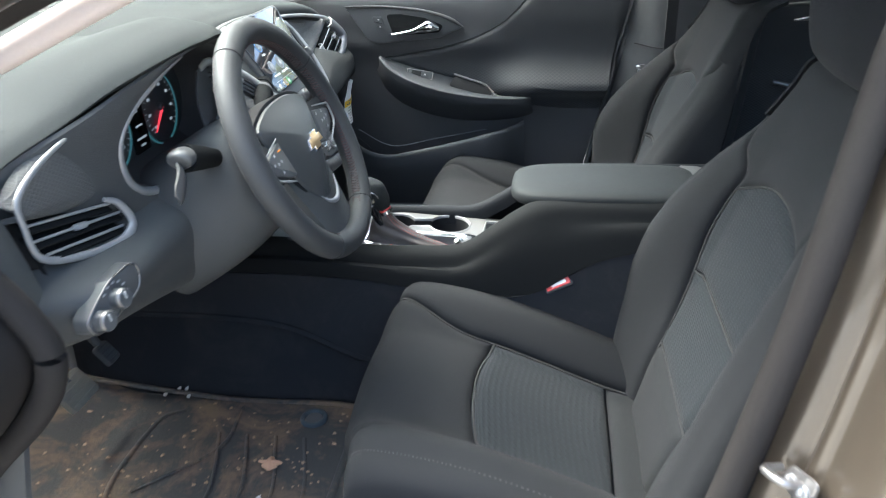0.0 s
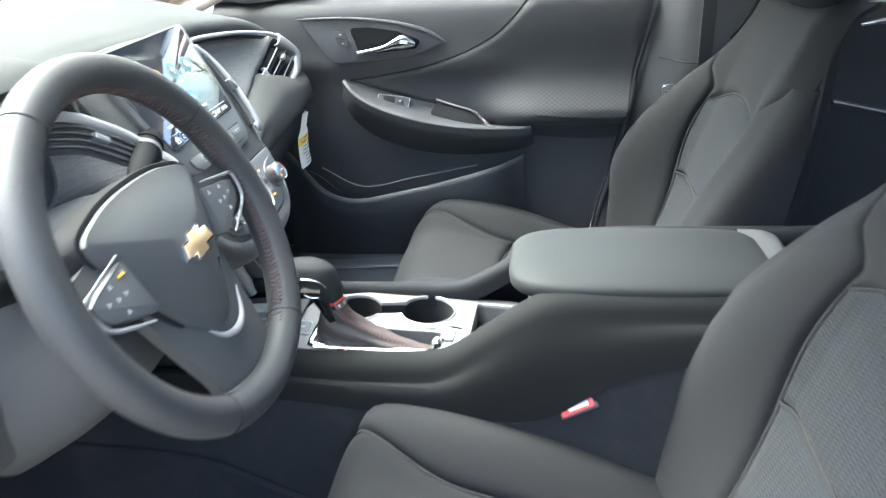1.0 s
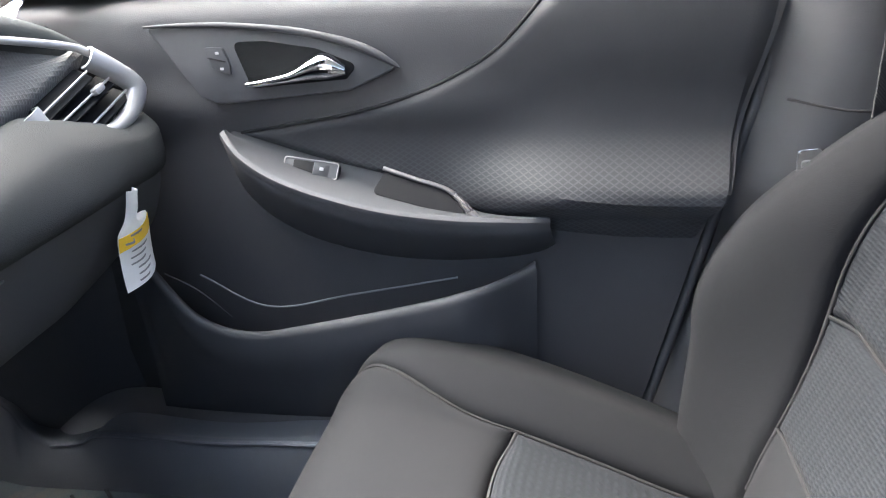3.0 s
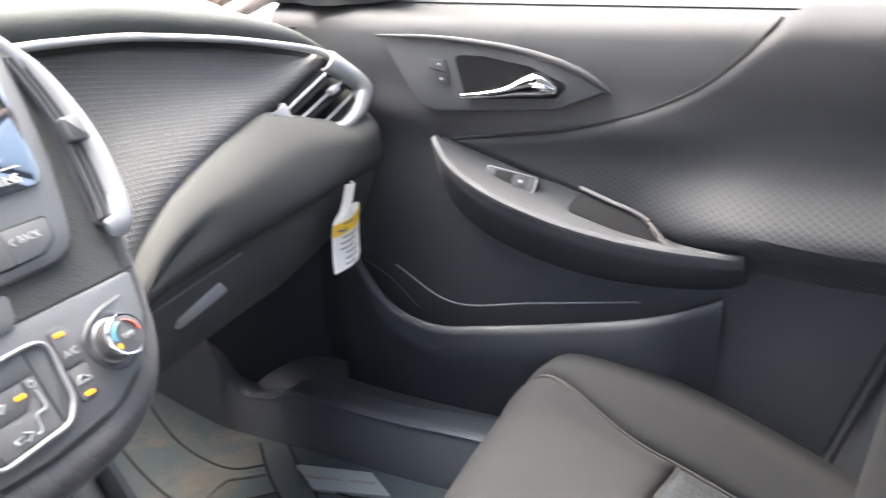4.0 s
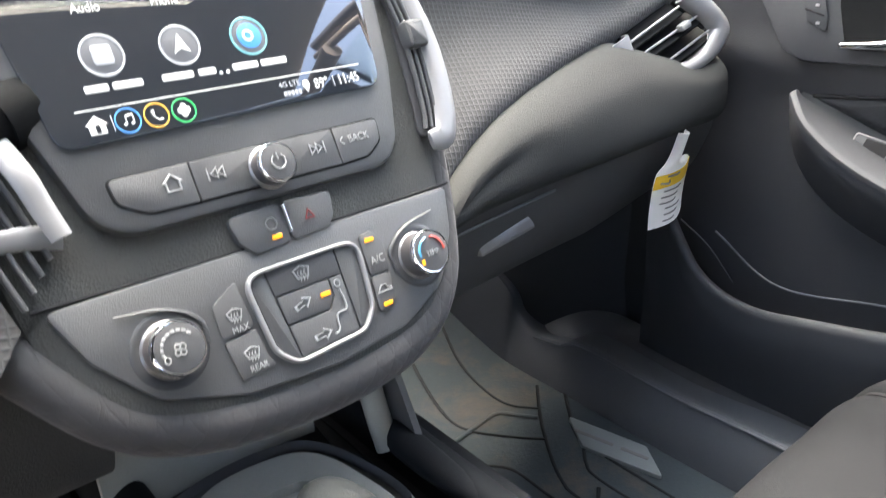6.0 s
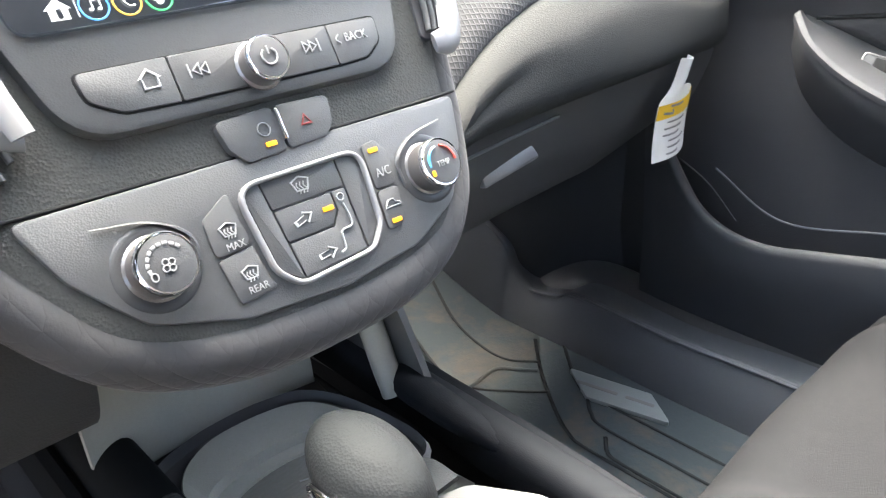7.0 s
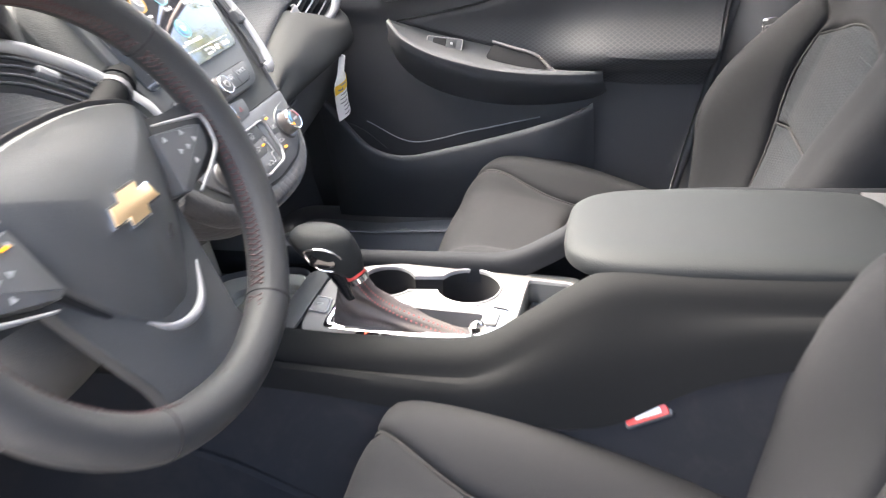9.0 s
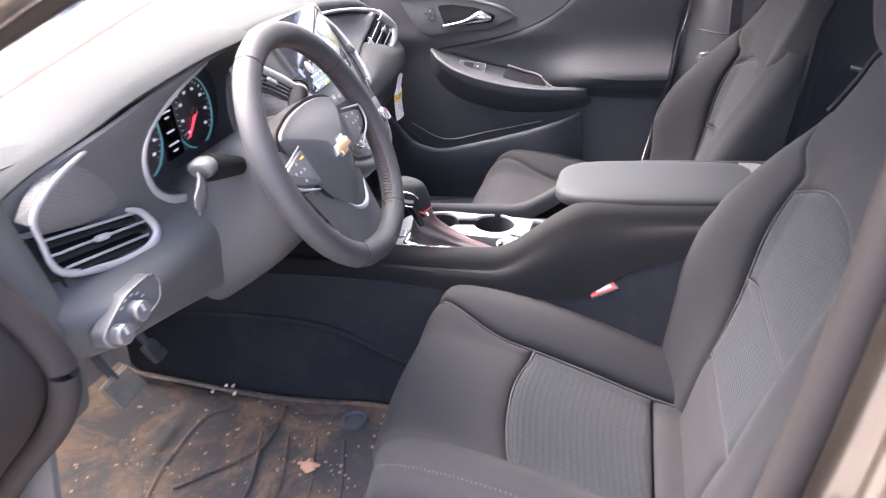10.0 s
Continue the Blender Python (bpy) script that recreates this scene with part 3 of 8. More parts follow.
# oval side-window outlet at the driver's end of the dash
DM = frame_of((-0.258, -0.638, 0.9470), (-0.55, -0.83, -0.06), (-0.72, 0.45, 0.40))
outlet = plate("side_outlet", ellipse(0.042, 0.016), DM, TOPVINYL, dash, depth=0.008, bevel=0.003, label="small oval side-window outlet")
# no opening is cut: a near-black plate gives its shade
plate("opening", ellipse(0.036, 0.011), DM @ Matrix.Translation((0, 0, 0.0008)), HOLLOW_SHADE, outlet, depth=0.001, bevel=0.0003)
for k in (-0.005, 0.0, 0.005):
    tube("slat", [DM @ Vector((-0.032 + abs(k), k, 0.0016)), DM @ Vector((0.032 - abs(k), k, 0.0016))], 0.0013, CONSOLE, outlet, n=6, steps=3)
# passenger side: cloth pad framed by a silver line, a rolled lower pad and the glove box
RIDGE_Y = (0.125, 0.16, 0.195, 0.241, 0.30, 0.36, 0.442, 0.46)


def ridge(y):
    """The upper edge of the rolled lower pad."""
    return (float(np.interp(y, RIDGE_Y, (-0.127, -0.140, -0.153, -0.167, -0.183, -0.197, -0.215, -0.217))),
            float(np.interp(y, RIDGE_Y, (0.744, 0.767, 0.786, 0.802, 0.814, 0.823, 0.832, 0.832))))


def low_edge(y):
    f = np.clip((y - 0.15) / 0.5, 0, 1)
    return (-0.140 - 0.055 * f ** 0.7, 0.742 + 0.010 * np.clip((y - 0.125) / 0.07, 0, 1) - 0.015 * f)


rows = []
for y in np.linspace(0.118, 0.60, 13):
    zr, xr = rear_z(y) - 0.004, rear_x(y) - 0.006
    if y < 0.46:
        rx, rz = ridge(y)
    else:
        f = (y - 0.46) / 0.14
        rx, rz = -0.217 - 0.010 * f, 0.832 + 0.036 * f
    mx, mz = xr * 0.62 + rx * 0.38 + 0.004, zr * 0.5 + rz * 0.5
    rows.append([(xr, y, zr), (xr * 0.88 + rx * 0.12, y, zr * 0.8 + rz * 0.2), (mx - 0.006, y, mz), (rx - 0.012, y, rz + 0.014), (rx - 0.030, y, rz - 0.012)])
loft("cloth_pad", rows, PAD, dash, nu=50, nv=40, thick=0.006, label="embossed grey cloth pad")
rows = []
for y in np.linspace(0.125, 0.675, 19):
    f = max(0.0, (y - 0.46) / 0.2)
    if y < 0.46:
        ux, uz = ridge(y)
    else:
        ux, uz = -0.217 + 0.014 * min(1.0, f * 1.5), 0.832 - 0.035 * min(1.0, f * 1.6) + 0.03 * max(0.0, f - 0.8)
    lx, lz = low_edge(y)
    bulge = 0.022 * min(1.0, (y - 0.11) / 0.2) * (1 - 0.2 * f)
    back = 0.05 * max(0.0, (y - 0.62) / 0.055) ** 2
    mx, mz = (ux + lx) / 2 + bulge, (uz + lz) / 2 + 0.006
    rows.append([(ux - 0.03 - back, y, uz - 0.006), (ux - back, y, uz + 0.001), (ux * 0.65 + mx * 0.35 + 0.010 - back, y, uz * 0.6 + mz * 0.4), (mx - back, y, mz), (lx + 0.014 - back, y, lz + 0.012), (lx - back, y, lz), (lx - 0.03 - back, y, lz - 0.004)])
loft("lower_pad", rows, LOWPAD, dash, nu=50, nv=40, thick=0.006, label="rolled soft lower pad")
# glove box door and its handle lip
rows = []
for y in np.linspace(0.14, 0.655, 10):
    lx, lz = low_edge(y)
    f = max(0, (y - 0.5) / 0.15)
    rows.append([(lx - 0.012, y, lz + 0.002), (lx - 0.011, y, lz - 0.006), (lx - 0.016, y, lz - 0.03), (lx - 0.036, y, lz - 0.075), (lx - 0.072, y, lz - 0.125 + 0.03 * f), (lx - 0.16, y, lz - 0.155 + 0.03 * f), (lx - 0.40, y, lz - 0.16)])
# the bright lower edge of the pad, drawn as a pale line
tube("pad_edge_glint", [(low_edge(y)[0] + 0.002, y, low_edge(y)[1] - 0.003) for y in np.linspace(0.16, 0.60, 12)], 0.0018, GLINT, dash, n=8, steps=50, label="pale line for the highlight over the glove box")
glove = loft("glove_box", rows, GLOVE, dash, nu=30, nv=30, thick=0.006, label="black plastic glove box front")
tube("glove_seam", [(-0.212, 0.20, 0.683), (-0.222, 0.32, 0.676), (-0.232, 0.43, 0.70), (-0.222, 0.47, 0.725)], 0.0016, SEAM, glove, n=6, steps=24)
plate("glove_handle", round_outline([(-0.036, -0.007), (0.036, -0.007), (0.03, 0.007), (-0.036, 0.007)], 0.004), frame_of((-0.173, 0.268, 0.699), (0.0, 1, 0.12), (-0.3, 0, 1)), SATIN, glove, depth=0.012, bevel=0.003)
tube("latch_slot", [(-0.155, 0.17, 0.727), (-0.163, 0.25, 0.728), (-0.169, 0.324, 0.729)], 0.0013, GLINT, glove, n=6, steps=16)


def strip(name, pts, w, h, mat, parent, steps=60, label=""):
    return tube(name, pts, w, mat, parent, n=10, steps=steps, flat=h, label=label, up=(1, 0, 0.3))


# silver line over the passenger's pad, round the outer vent
tip = [(-0.226, 0.143, 0.930), (-0.238, 0.165, 0.937), (-0.246, 0.195, 0.938), (-0.249, 0.237, 0.937), (-0.249, 0.306, 0.934), (-0.249, 0.432, 0.919), (-0.243, 0.530, 0.902), (-0.232, 0.582, 0.890), (-0.226, 0.603, 0.880)]
strip("silver_trim", tip, [0.003, 0.0038, 0.004, 0.004, 0.004, 0.004, 0.0045, 0.005, 0.005], 0.7, SATIN, dash, 110, "satin silver trim line")
# the flat silver surround of the outer vent, wide at its outer side and drawn out to a point along the pad
VENT = frame_of((-0.207, 0.550, 0.832), (0.060, 1, 0), (-0.35, 0, 1))
outer_edge = [(-0.109, 0.002), (-0.062, -0.019), (0.010, -0.036), (0.050, -0.032), (0.080, -0.022), (0.101, -0.008), (0.109, 0.005), (0.100, 0.020), (0.076, 0.040), (0.050, 0.058)]
inner_edge = [(-0.070, 0.014), (-0.058, -0.011), (0.010, -0.0275), (0.046, -0.022), (0.064, -0.012), (0.079, 0.000), (0.082, 0.006), (0.074, 0.015), (0.054, 0.028), (0.030, 0.042)]
band = []
for f, h in ((0.0, -0.006), (0.06, 0.0), (0.5, 0.0025), (0.94, 0.0), (1.0, -0.008)):
    band.append([tuple(VENT @ Vector((o[0] * (1 - f) + i[0] * f, o[1] * (1 - f) + i[1] * f, h))) for o, i in zip(outer_edge, inner_edge)])
loft("silver_vent_surround", band, SATIN, dash, nu=13, nv=70, thick=0.003, label="flat satin silver vent surround", sharp=60)


def air_vent(M, outline, slats, parent_label, tab=0.5, edge=0.0019):
    """A framed outlet with louvres across its width."""
    v = thing("air_vent", parent_label, "air vent")
    o = ccw(outline)
    # the shade behind the louvres is put into the housing's colour
    plate("housing", o, M @ Matrix.Translation((0, 0, -0.022)), HOLLOW_SHADE, v, depth=0.004, bevel=0.0005)
    lo, hi = o.min(0), o.max(0)
    for (x0, y0), (x1, y1) in slats:
        a, b = np.array((x0, y0)), np.array((x1, y1))
        t = (b - a) / np.linalg.norm(b - a)
        s = np.array((-t[1], t[0]))
        L = M @ frame_of((*((a + b) / 2), -0.008), (*t, 0), (*s, -0.9))
        plate("slat", round_outline([(-np.linalg.norm(b - a) / 2, -0.011), (np.linalg.norm(b - a) / 2, -0.011), (np.linalg.norm(b - a) / 2, 0.011), (-np.linalg.norm(b - a) / 2, 0.011)], 0.001, 1), L, CONSOLE, v, depth=0.0025, bevel=0.0008)
        nose = [M @ Vector((*a, -0.003)), M @ Vector((*b, -0.003))]
        tube("slat_edge", nose, edge, SATIN, v, n=8, steps=2)
    for k in range(6):
        f = (k + 0.7) / 6.4
        x = lo[0] + (hi[0] - lo[0]) * f
        plate("vane", round_outline([(-0.0006, -0.4 * (hi[1] - lo[1])), (0.0006, -0.4 * (hi[1] - lo[1])), (0.0006, 0.4 * (hi[1] - lo[1])), (-0.0006, 0.4 * (hi[1] - lo[1]))], 0.0002, 1),
              M @ Matrix.Translation((x, (lo[1] + hi[1]) / 2, -0.016)), HOLLOW_SHADE, v, depth=0.005, bevel=0.0002)
    if tab:
        (x0, y0), (x1, y1) = slats[len(slats) // 2]
        plate("tab", round_outline([(-0.009, -0.004), (0.009, -0.004), (0.009, 0.004), (-0.009, 0.004)], 0.003), M @ Matrix.Translation((x0 + (x1 - x0) * tab, y0 + (y1 - y0) * tab, 0.004)) @ pose(0, 0, 0, 0, 0, math.degrees(math.atan2(y1 - y0, x1 - x0))), SATIN, v, depth=0.008, bevel=0.002)
    return v


for s in (1, -1):
    M = VENT if s > 0 else frame_of((-0.198, -0.590, 0.845), (0.03, 1, 0), (-0.3, 0, 1))
    base = [(-0.078, 0.010), (-0.060, -0.014), (0.010, -0.031), (0.050, -0.025), (0.085, 0.002), (0.030, 0.044)]
    base = base if s > 0 else [(-0.078, 0.036), (-0.08, 0.01), (-0.07, -0.020), (-0.02, -0.038), (0.055, -0.05), (0.085, -0.03), (0.075, -0.008), (0.06, 0.004)]
    lines = [((-0.064, 0.006), (0.028, 0.035)), ((-0.050, -0.009), (0.058, 0.022)), ((-0.012, -0.022), (0.076, 0.004))]
    lines = lines if s > 0 else [((-0.072, 0.028), (0.066, -0.002)), ((-0.074, 0.010), (0.076, -0.018)), ((-0.062, -0.010), (0.070, -0.034))]
    air_vent(M, round_outline(base, 0.010), lines, "slim outer dash vent with silver-edged louvres" if s > 0 else "outer dash vent with louvres beside the driver's door", 0.72 if s > 0 else 0.5, 0.0014 if s > 0 else 0.0019)

# driver's side: a small cloth pad and the outer vent inside a silver loop, then the knee panel
rows = []
for y in np.linspace(-0.685, -0.10, 18):
    a = abs(y)
    inner = np.clip((0.50 - a) / 0.06, 0, 1)           # 1 behind the instruments
    side = 0.05 * max(0.0, (a - 0.62) / 0.065) ** 2
    x0 = rear_x(y) - 0.006 - side
    face = -0.205 * (1 - inner) - 0.262 * inner - side
    knee = -0.150 - side + 0.012 * np.clip((0.5 - a) / 0.2, 0, 1)
    zb = 0.655 + 0.075 * np.clip((a - 0.30) / 0.33, 0, 1)
    rows.append([(x0, y, rear_z(y) - 0.002), (face - 0.040 * (1 - inner), y, 0.895), (face - 0.038 * (1 - inner), y, 0.845), (knee - 0.035 - 0.020 * (1 - inner), y, 0.808), (knee, y, 0.785), (knee - 0.004, y, (0.785 + zb) / 2), (knee - 0.03, y, zb), (knee - 0.12, y, zb - 0.015), (knee - 0.40, y, zb - 0.01)])
KNEE = material("dark lower dash plastic", (0.050, 0.052, 0.053), 0.62, grain="leather", bump=0.2, spec=0.25)
loft("knee_panel", rows, KNEE, dash, nu=60, nv=60, thick=0.006, label="soft grey driver's knee panel")
loop = [(-0.200, -0.560, 0.942), (-0.201, -0.626, 0.927), (-0.201, -0.669, 0.906), (-0.201, -0.672, 0.878), (-0.200, -0.660, 0.834), (-0.190, -0.60, 0.810), (-0.180, -0.545, 0.802), (-0.178, -0.516, 0.814), (-0.185, -0.525, 0.843), (-0.19, -0.545, 0.856)]
strip("silver_trim", loop, [0.0025, 0.0035, 0.004, 0.004, 0.0045, 0.005, 0.006, 0.0065, 0.005, 0.003], 0.7, SATIN, dash, 90, "satin silver vent surround")
rows = []
for y in np.linspace(-0.672, -0.514, 12):
    zt = float(np.interp(y, (-0.672, -0.668, -0.637, -0.572, -0.543, -0.521, -0.514), (0.897, 0.905, 0.921, 0.936, 0.917, 0.885, 0.868)))
    zl = float(np.interp(y, (-0.672, -0.601, -0.522, -0.514), (0.884, 0.866, 0.852, 0.856)))
    rows.append([(-0.222, y, zt), (-0.211, y, zt - 0.004), (-0.206, y, (zt + zl) / 2), (-0.209, y, zl + 0.004), (-0.230, y, zl - 0.001)])
loft("cloth_pad", rows, LATTICE, dash, nu=24, nv=20, thick=0.006, label="small embossed cloth pad")
end_cap = closed_loft("end_cap", [[(-0.27, y, 0.98), (-0.20 - k, y, 0.90), (-0.168 - k, y, 0.78), (-0.175 - k, y, 0.70), (-0.25, y, 0.64), (-0.50, y, 0.62), (-0.60, y, 0.9)] for y, k in ((-0.672, 0.03), (-0.695, 0.03), (-0.735, 0.045), (-0.745, 0.06))],
                      SOFT, dash, nu=10, nv=50, label="soft grey dash end cap")
lamps = thing("headlight_switch", "black headlight switch panel with two silver-edged knobs", "switch panel")
LM = frame_of((-0.143, -0.638, 0.774), (0.12, 1, 0.15), (-0.1, 0, 1))
plate("panel", round_outline([(-0.052, -0.010), (-0.035, -0.020), (0.035, -0.014), (0.050, 0.002), (0.048, 0.020), (0.0, 0.024), (-0.048, 0.006)], 0.010), LM, PLASTIC, lamps, depth=0.02, bevel=0.002)
tube("bezel", [LM @ Vector((x, y, 0.0008)) for x, y in ((-0.050, 0.000), (-0.045, -0.014), (-0.030, -0.0185), (0.0, -0.0165), (0.034, -0.0135), (0.046, -0.002), (0.048, 0.012), (0.040, 0.0205), (0.020, 0.0225), (0.0, 0.0225), (-0.028, 0.014), (-0.046, 0.006))], 0.0011, GUNMETAL, lamps, n=8, steps=80, closed=True, label="thin satin edge")
for x, y, r in ((-0.032, -0.005, 0.0115), (0.001, 0.001, 0.0115)):
    k = lathe("knob", [(r, -0.004), (r, 0.012), (r * 0.9, 0.015)], LM @ Matrix.Translation((x, y, 0)), PLASTIC, lamps, n=24)
    lathe("rim", [(r * 1.04, 0.010), (r * 1.04, 0.0125), (r * 0.95, 0.0140)], LM @ Matrix.Translation((x, y, 0)), GUNMETAL, k, n=24)
    plate("pointer", round_outline([(-0.0015, 0), (0.0015, 0), (0.0015, 0.009), (-0.0015, 0.009)], 0.0005, 2), LM @ Matrix.Translation((x, y, 0.0165)), MARK, k, depth=0.001, bevel=0.0003)
for x, y in ((-0.012, 0.014), (-0.003, 0.018), (0.007, 0.018), (0.015, 0.014), (0.020, 0.007)):
    plate("marking", round_outline([(-0.0025, -0.0012), (0.0025, -0.0012), (0.0025, 0.0012), (-0.0025, 0.0012)], 0.0005, 2), LM @ Matrix.Translation((x, y, 0.0006)), MARK, lamps, depth=0.0006, bevel=0.0002)

# ---- instrument cluster under its hood ----
CY = -0.335


def ring_point(y, z):
    return (-0.160 + 0.22 * (z - 0.91) - 0.9 * (y - CY) ** 2, y, z)


crease = curve_points([(-0.238, -0.690, 0.918), (-0.222, -0.640, 0.938), (-0.208, -0.590, 0.950), (-0.196, -0.555, 0.960), (-0.173, -0.506, 0.979), (-0.150, -0.455, 0.993), (-0.133, -0.39, 1.003), (-0.124, -0.332, 1.006), (-0.128, -0.28, 1.004), (-0.150, -0.22, 0.990), (-0.190, -0.17, 0.965), (-0.235, -0.13, 0.945)], 36)
rows = []
for x, y, z in crease:
    f = min(1.0, abs(y + 0.36) / 0.30)
    up = 0.020 - 0.004 * f
    rows.append([(x - 0.012, y, z - 0.012), (x - 0.001, y, z - 0.004), (x - 0.002, y, z), (x - 0.020, y, z + 0.011), (x - 0.055, y, z + up), (x - 0.105, y, z + up + 0.002), (x - 0.20, y, z * 0.5 + 0.5 * 0.985 + 0.006), (-0.46, y, 0.988 - 0.06 * y * y), (-0.58, y, 0.972 - 0.06 * y * y)])
loft("instrument_hood", rows, TOPVINYL, dash, nu=70, nv=50, thick=0.006, label="soft hood over the instruments")
cluster = thing("instrument_cluster", "round gauges with red needles and a small display", "instrument cluster")
bowl = [(-0.335, 0.995), (-0.42, 0.980), (-0.475, 0.945), (-0.49, 0.90), (-0.475, 0.855), (-0.43, 0.826), (-0.335, 0.818), (-0.24, 0.826), (-0.195, 0.855), (-0.18, 0.90), (-0.195, 0.945), (-0.25, 0.980)]
outer = [Vector(ring_point(y, z)) for y, z in bowl]
inner = [Vector((-0.252, CY + (y - CY) * 0.94, 0.905 + (z - 0.905) * 0.90)) for y, z in bowl]
rowsb = [[tuple(p) for p in outer], [tuple(p * 0.5 + q * 0.5) for p, q in zip(outer, inner)], [tuple(q) for q in inner]]
P = np.array([curve_points(r, 48, True) for r in rowsb])
v, f = grid(P, closed_v=True)
mesh("bezel", v, f, DARK, cluster, "deep black bezel")
brim = [(-0.134, -0.335, 1.000), (-0.150, -0.435, 0.990), (-0.190, -0.540, 0.958), (-0.246, -0.690, 0.915), (-0.246, -0.690, 0.850), (-0.208, -0.530, 0.812), (-0.158, -0.335, 0.784), (-0.165, -0.20, 0.800), (-0.190, -0.150, 0.850), (-0.205, -0.135, 0.90), (-0.195, -0.160, 0.955), (-0.150, -0.225, 0.985)]
outer_row = curve_points(brim, 64, True)
inner_row = curve_points([tuple(p + Vector((0.001, 0, 0))) for p in outer], 64, True)
bulge = outer_row * 0.5 + inner_row * 0.5 + np.array((0.006, 0, 0))
mesh("face_panel", *grid(np.array([outer_row, outer_row * 0.8 + bulge * 0.2 + np.array((0.003, 0, 0)), bulge, inner_row * 0.8 + bulge * 0.2 + np.array((0.002, 0, 0)), inner_row]), closed_v=True), KNEE, dash, "dark panel round the instruments")
mesh("face", *grid(np.array([curve_points([tuple(q + Vector((0.002, 0, 0))) for q in inner], 48, True), np.tile([(-0.256, CY, 0.905)], (48, 1))]), closed_v=True), PLASTIC, cluster, "dark instrument face")
arc = [(-0.375, 0.990), (-0.43, 0.972), (-0.480, 0.940), (-0.496, 0.90), (-0.480, 0.852), (-0.435, 0.824), (-0.335, 0.812), (-0.235, 0.822), (-0.190, 0.850), (-0.176, 0.89), (-0.186, 0.925)]
strip("silver_ring", [ring_point(y, z) for y, z in arc], [0.0022, 0.0032, 0.0042, 0.005, 0.0058, 0.0064, 0.006, 0.005, 0.0045, 0.0035, 0.0025], 0.8, SATIN, cluster, 110, "satin silver ring")
TEAL = material("teal gauge ring", (0.06, 0.12, 0.13), 0.4, emit=(0.12, 0.35, 0.4, 0.02))
NEEDLE = material("red needle", (0.7, 0.03, 0.04), 0.4, emit=(1.0, 0.05, 0.08, 0.12))
SCREENMARK = material("lit white figures", (0.30, 0.31, 0.33), 0.5, emit=(0.85, 0.9, 1.0, 0.025))


def gauge(y, z, r, at, numbers):
    g = thing("gauge", "round gauge with pale figures and a red needle", "gauge")
    M = frame_of((-0.248, y, z), (0, 1, 0), (-0.05, 0, 1))
    hoop("ring", ellipse(r, r, 40), ellipse(r * 0.955, r * 0.955, 40), M, TEAL, g, depth=0.003, rise=0.001)
    lathe("dial", [(r * 0.90, -0.003), (r * 0.90, -0.001), (r * 0.86, 0.0)], M, DARK, g, n=40)
    for k in range(25):
        a = radians(225 - 270 * k / 24)
        plate("tick", round_outline([(-0.0004, -0.0022), (0.0004, -0.0022), (0.0004, 0.0022), (-0.0004, 0.0022)], 0.0001, 1), M @ Matrix.Translation((r * 0.80 * math.cos(a), r * 0.80 * math.sin(a), 0.0008)) @ pose(0, 0, 0, 0, 0, math.degrees(a) - 90), SCREENMARK, g, depth=0.0006, bevel=0.0001)
    for k in range(numbers):
        a = radians(225 - 270 * k / (numbers - 1))
        plate("figure", round_outline([(-0.0035, -0.0022), (0.0035, -0.0022), (0.0035, 0.0022), (-0.0035, 0.0022)], 0.0008, 2), M @ Matrix.Translation((r * 0.62 * math.cos(a), r * 0.62 * math.sin(a), 0.0008)), SCREENMARK, g, depth=0.0006, bevel=0.0002)
    a = radians(at)
    tube("needle", [M @ Vector((0, 0, 0.004)), M @ Vector((r * 0.78 * math.cos(a), r * 0.78 * math.sin(a), 0.003))], [0.0024, 0.0009], NEEDLE, g, n=6, steps=4)
    lathe("hub", [(r * 0.14, 0.0), (r * 0.14, 0.004), (r * 0.1, 0.006)], M, DARK, g, n=20)


gauge(-0.268, 0.893, 0.055, 225, 8)
gauge(-0.412, 0.893, 0.055, 215, 9)
gauge(-0.355, 0.955, 0.016, 150, 2)
gauge(-0.315, 0.955, 0.016, 60, 2)
DM = frame_of((-0.247, -0.338, 0.885), (0, 1, 0), (-0.05, 0, 1))
info = plate("display", round_outline([(-0.021, -0.038), (0.021, -0.038), (0.021, 0.038), (-0.021, 0.038)], 0.003), DM, GLOSS, cluster, depth=0.003, bevel=0.0008)
for y, w in ((0.028, 0.012), (0.020, 0.005), (0.0, 0.009), (-0.018, 0.013), (-0.028, 0.006)):
    plate("readout", round_outline([(-w, -0.0014), (w, -0.0014), (w, 0.0014), (-w, 0.0014)], 0.0006, 2), DM @ Matrix.Translation((0, y, 0.0008)), SCREENMARK, info, depth=0.0006, bevel=0.0002)

# ---- steering column and wheel ----
column = thing("steering_column", "black plastic column shroud with two stalks", "steering column")
AX = Vector((0.918, 0, 0.397))
WC = Vector((-0.007, -0.341, 0.867))


def col_ring(d, w, h, drop=0.0):
    c = WC - AX * d + Vector((-0.397, 0, 0.918)) * drop
    return [tuple(c + Vector((0, 1, 0)) * w * math.cos(a) * (abs(math.cos(a)) ** -0.35 if abs(math.cos(a)) > 0.05 else 1) + Vector((-0.397, 0, 0.918)) * h * math.sin(a)) for a in np.linspace(0, 2 * math.pi, 16, endpoint=False)]


closed_loft("shroud", [col_ring(0.25, 0.108, 0.100, -0.040), col_ring(0.17, 0.106, 0.096, -0.030), col_ring(0.11, 0.100, 0.090, -0.018), col_ring(0.075, 0.090, 0.078, -0.010), col_ring(0.062, 0.074, 0.062, -0.006)], KNEE, column, nu=14, nv=40, label="black plastic shroud")
closed_loft("collar", [col_ring(0.052, 0.050, 0.055), col_ring(0.03, 0.046, 0.05)], DARK, column, nu=4, nv=40, smooth_u=False)


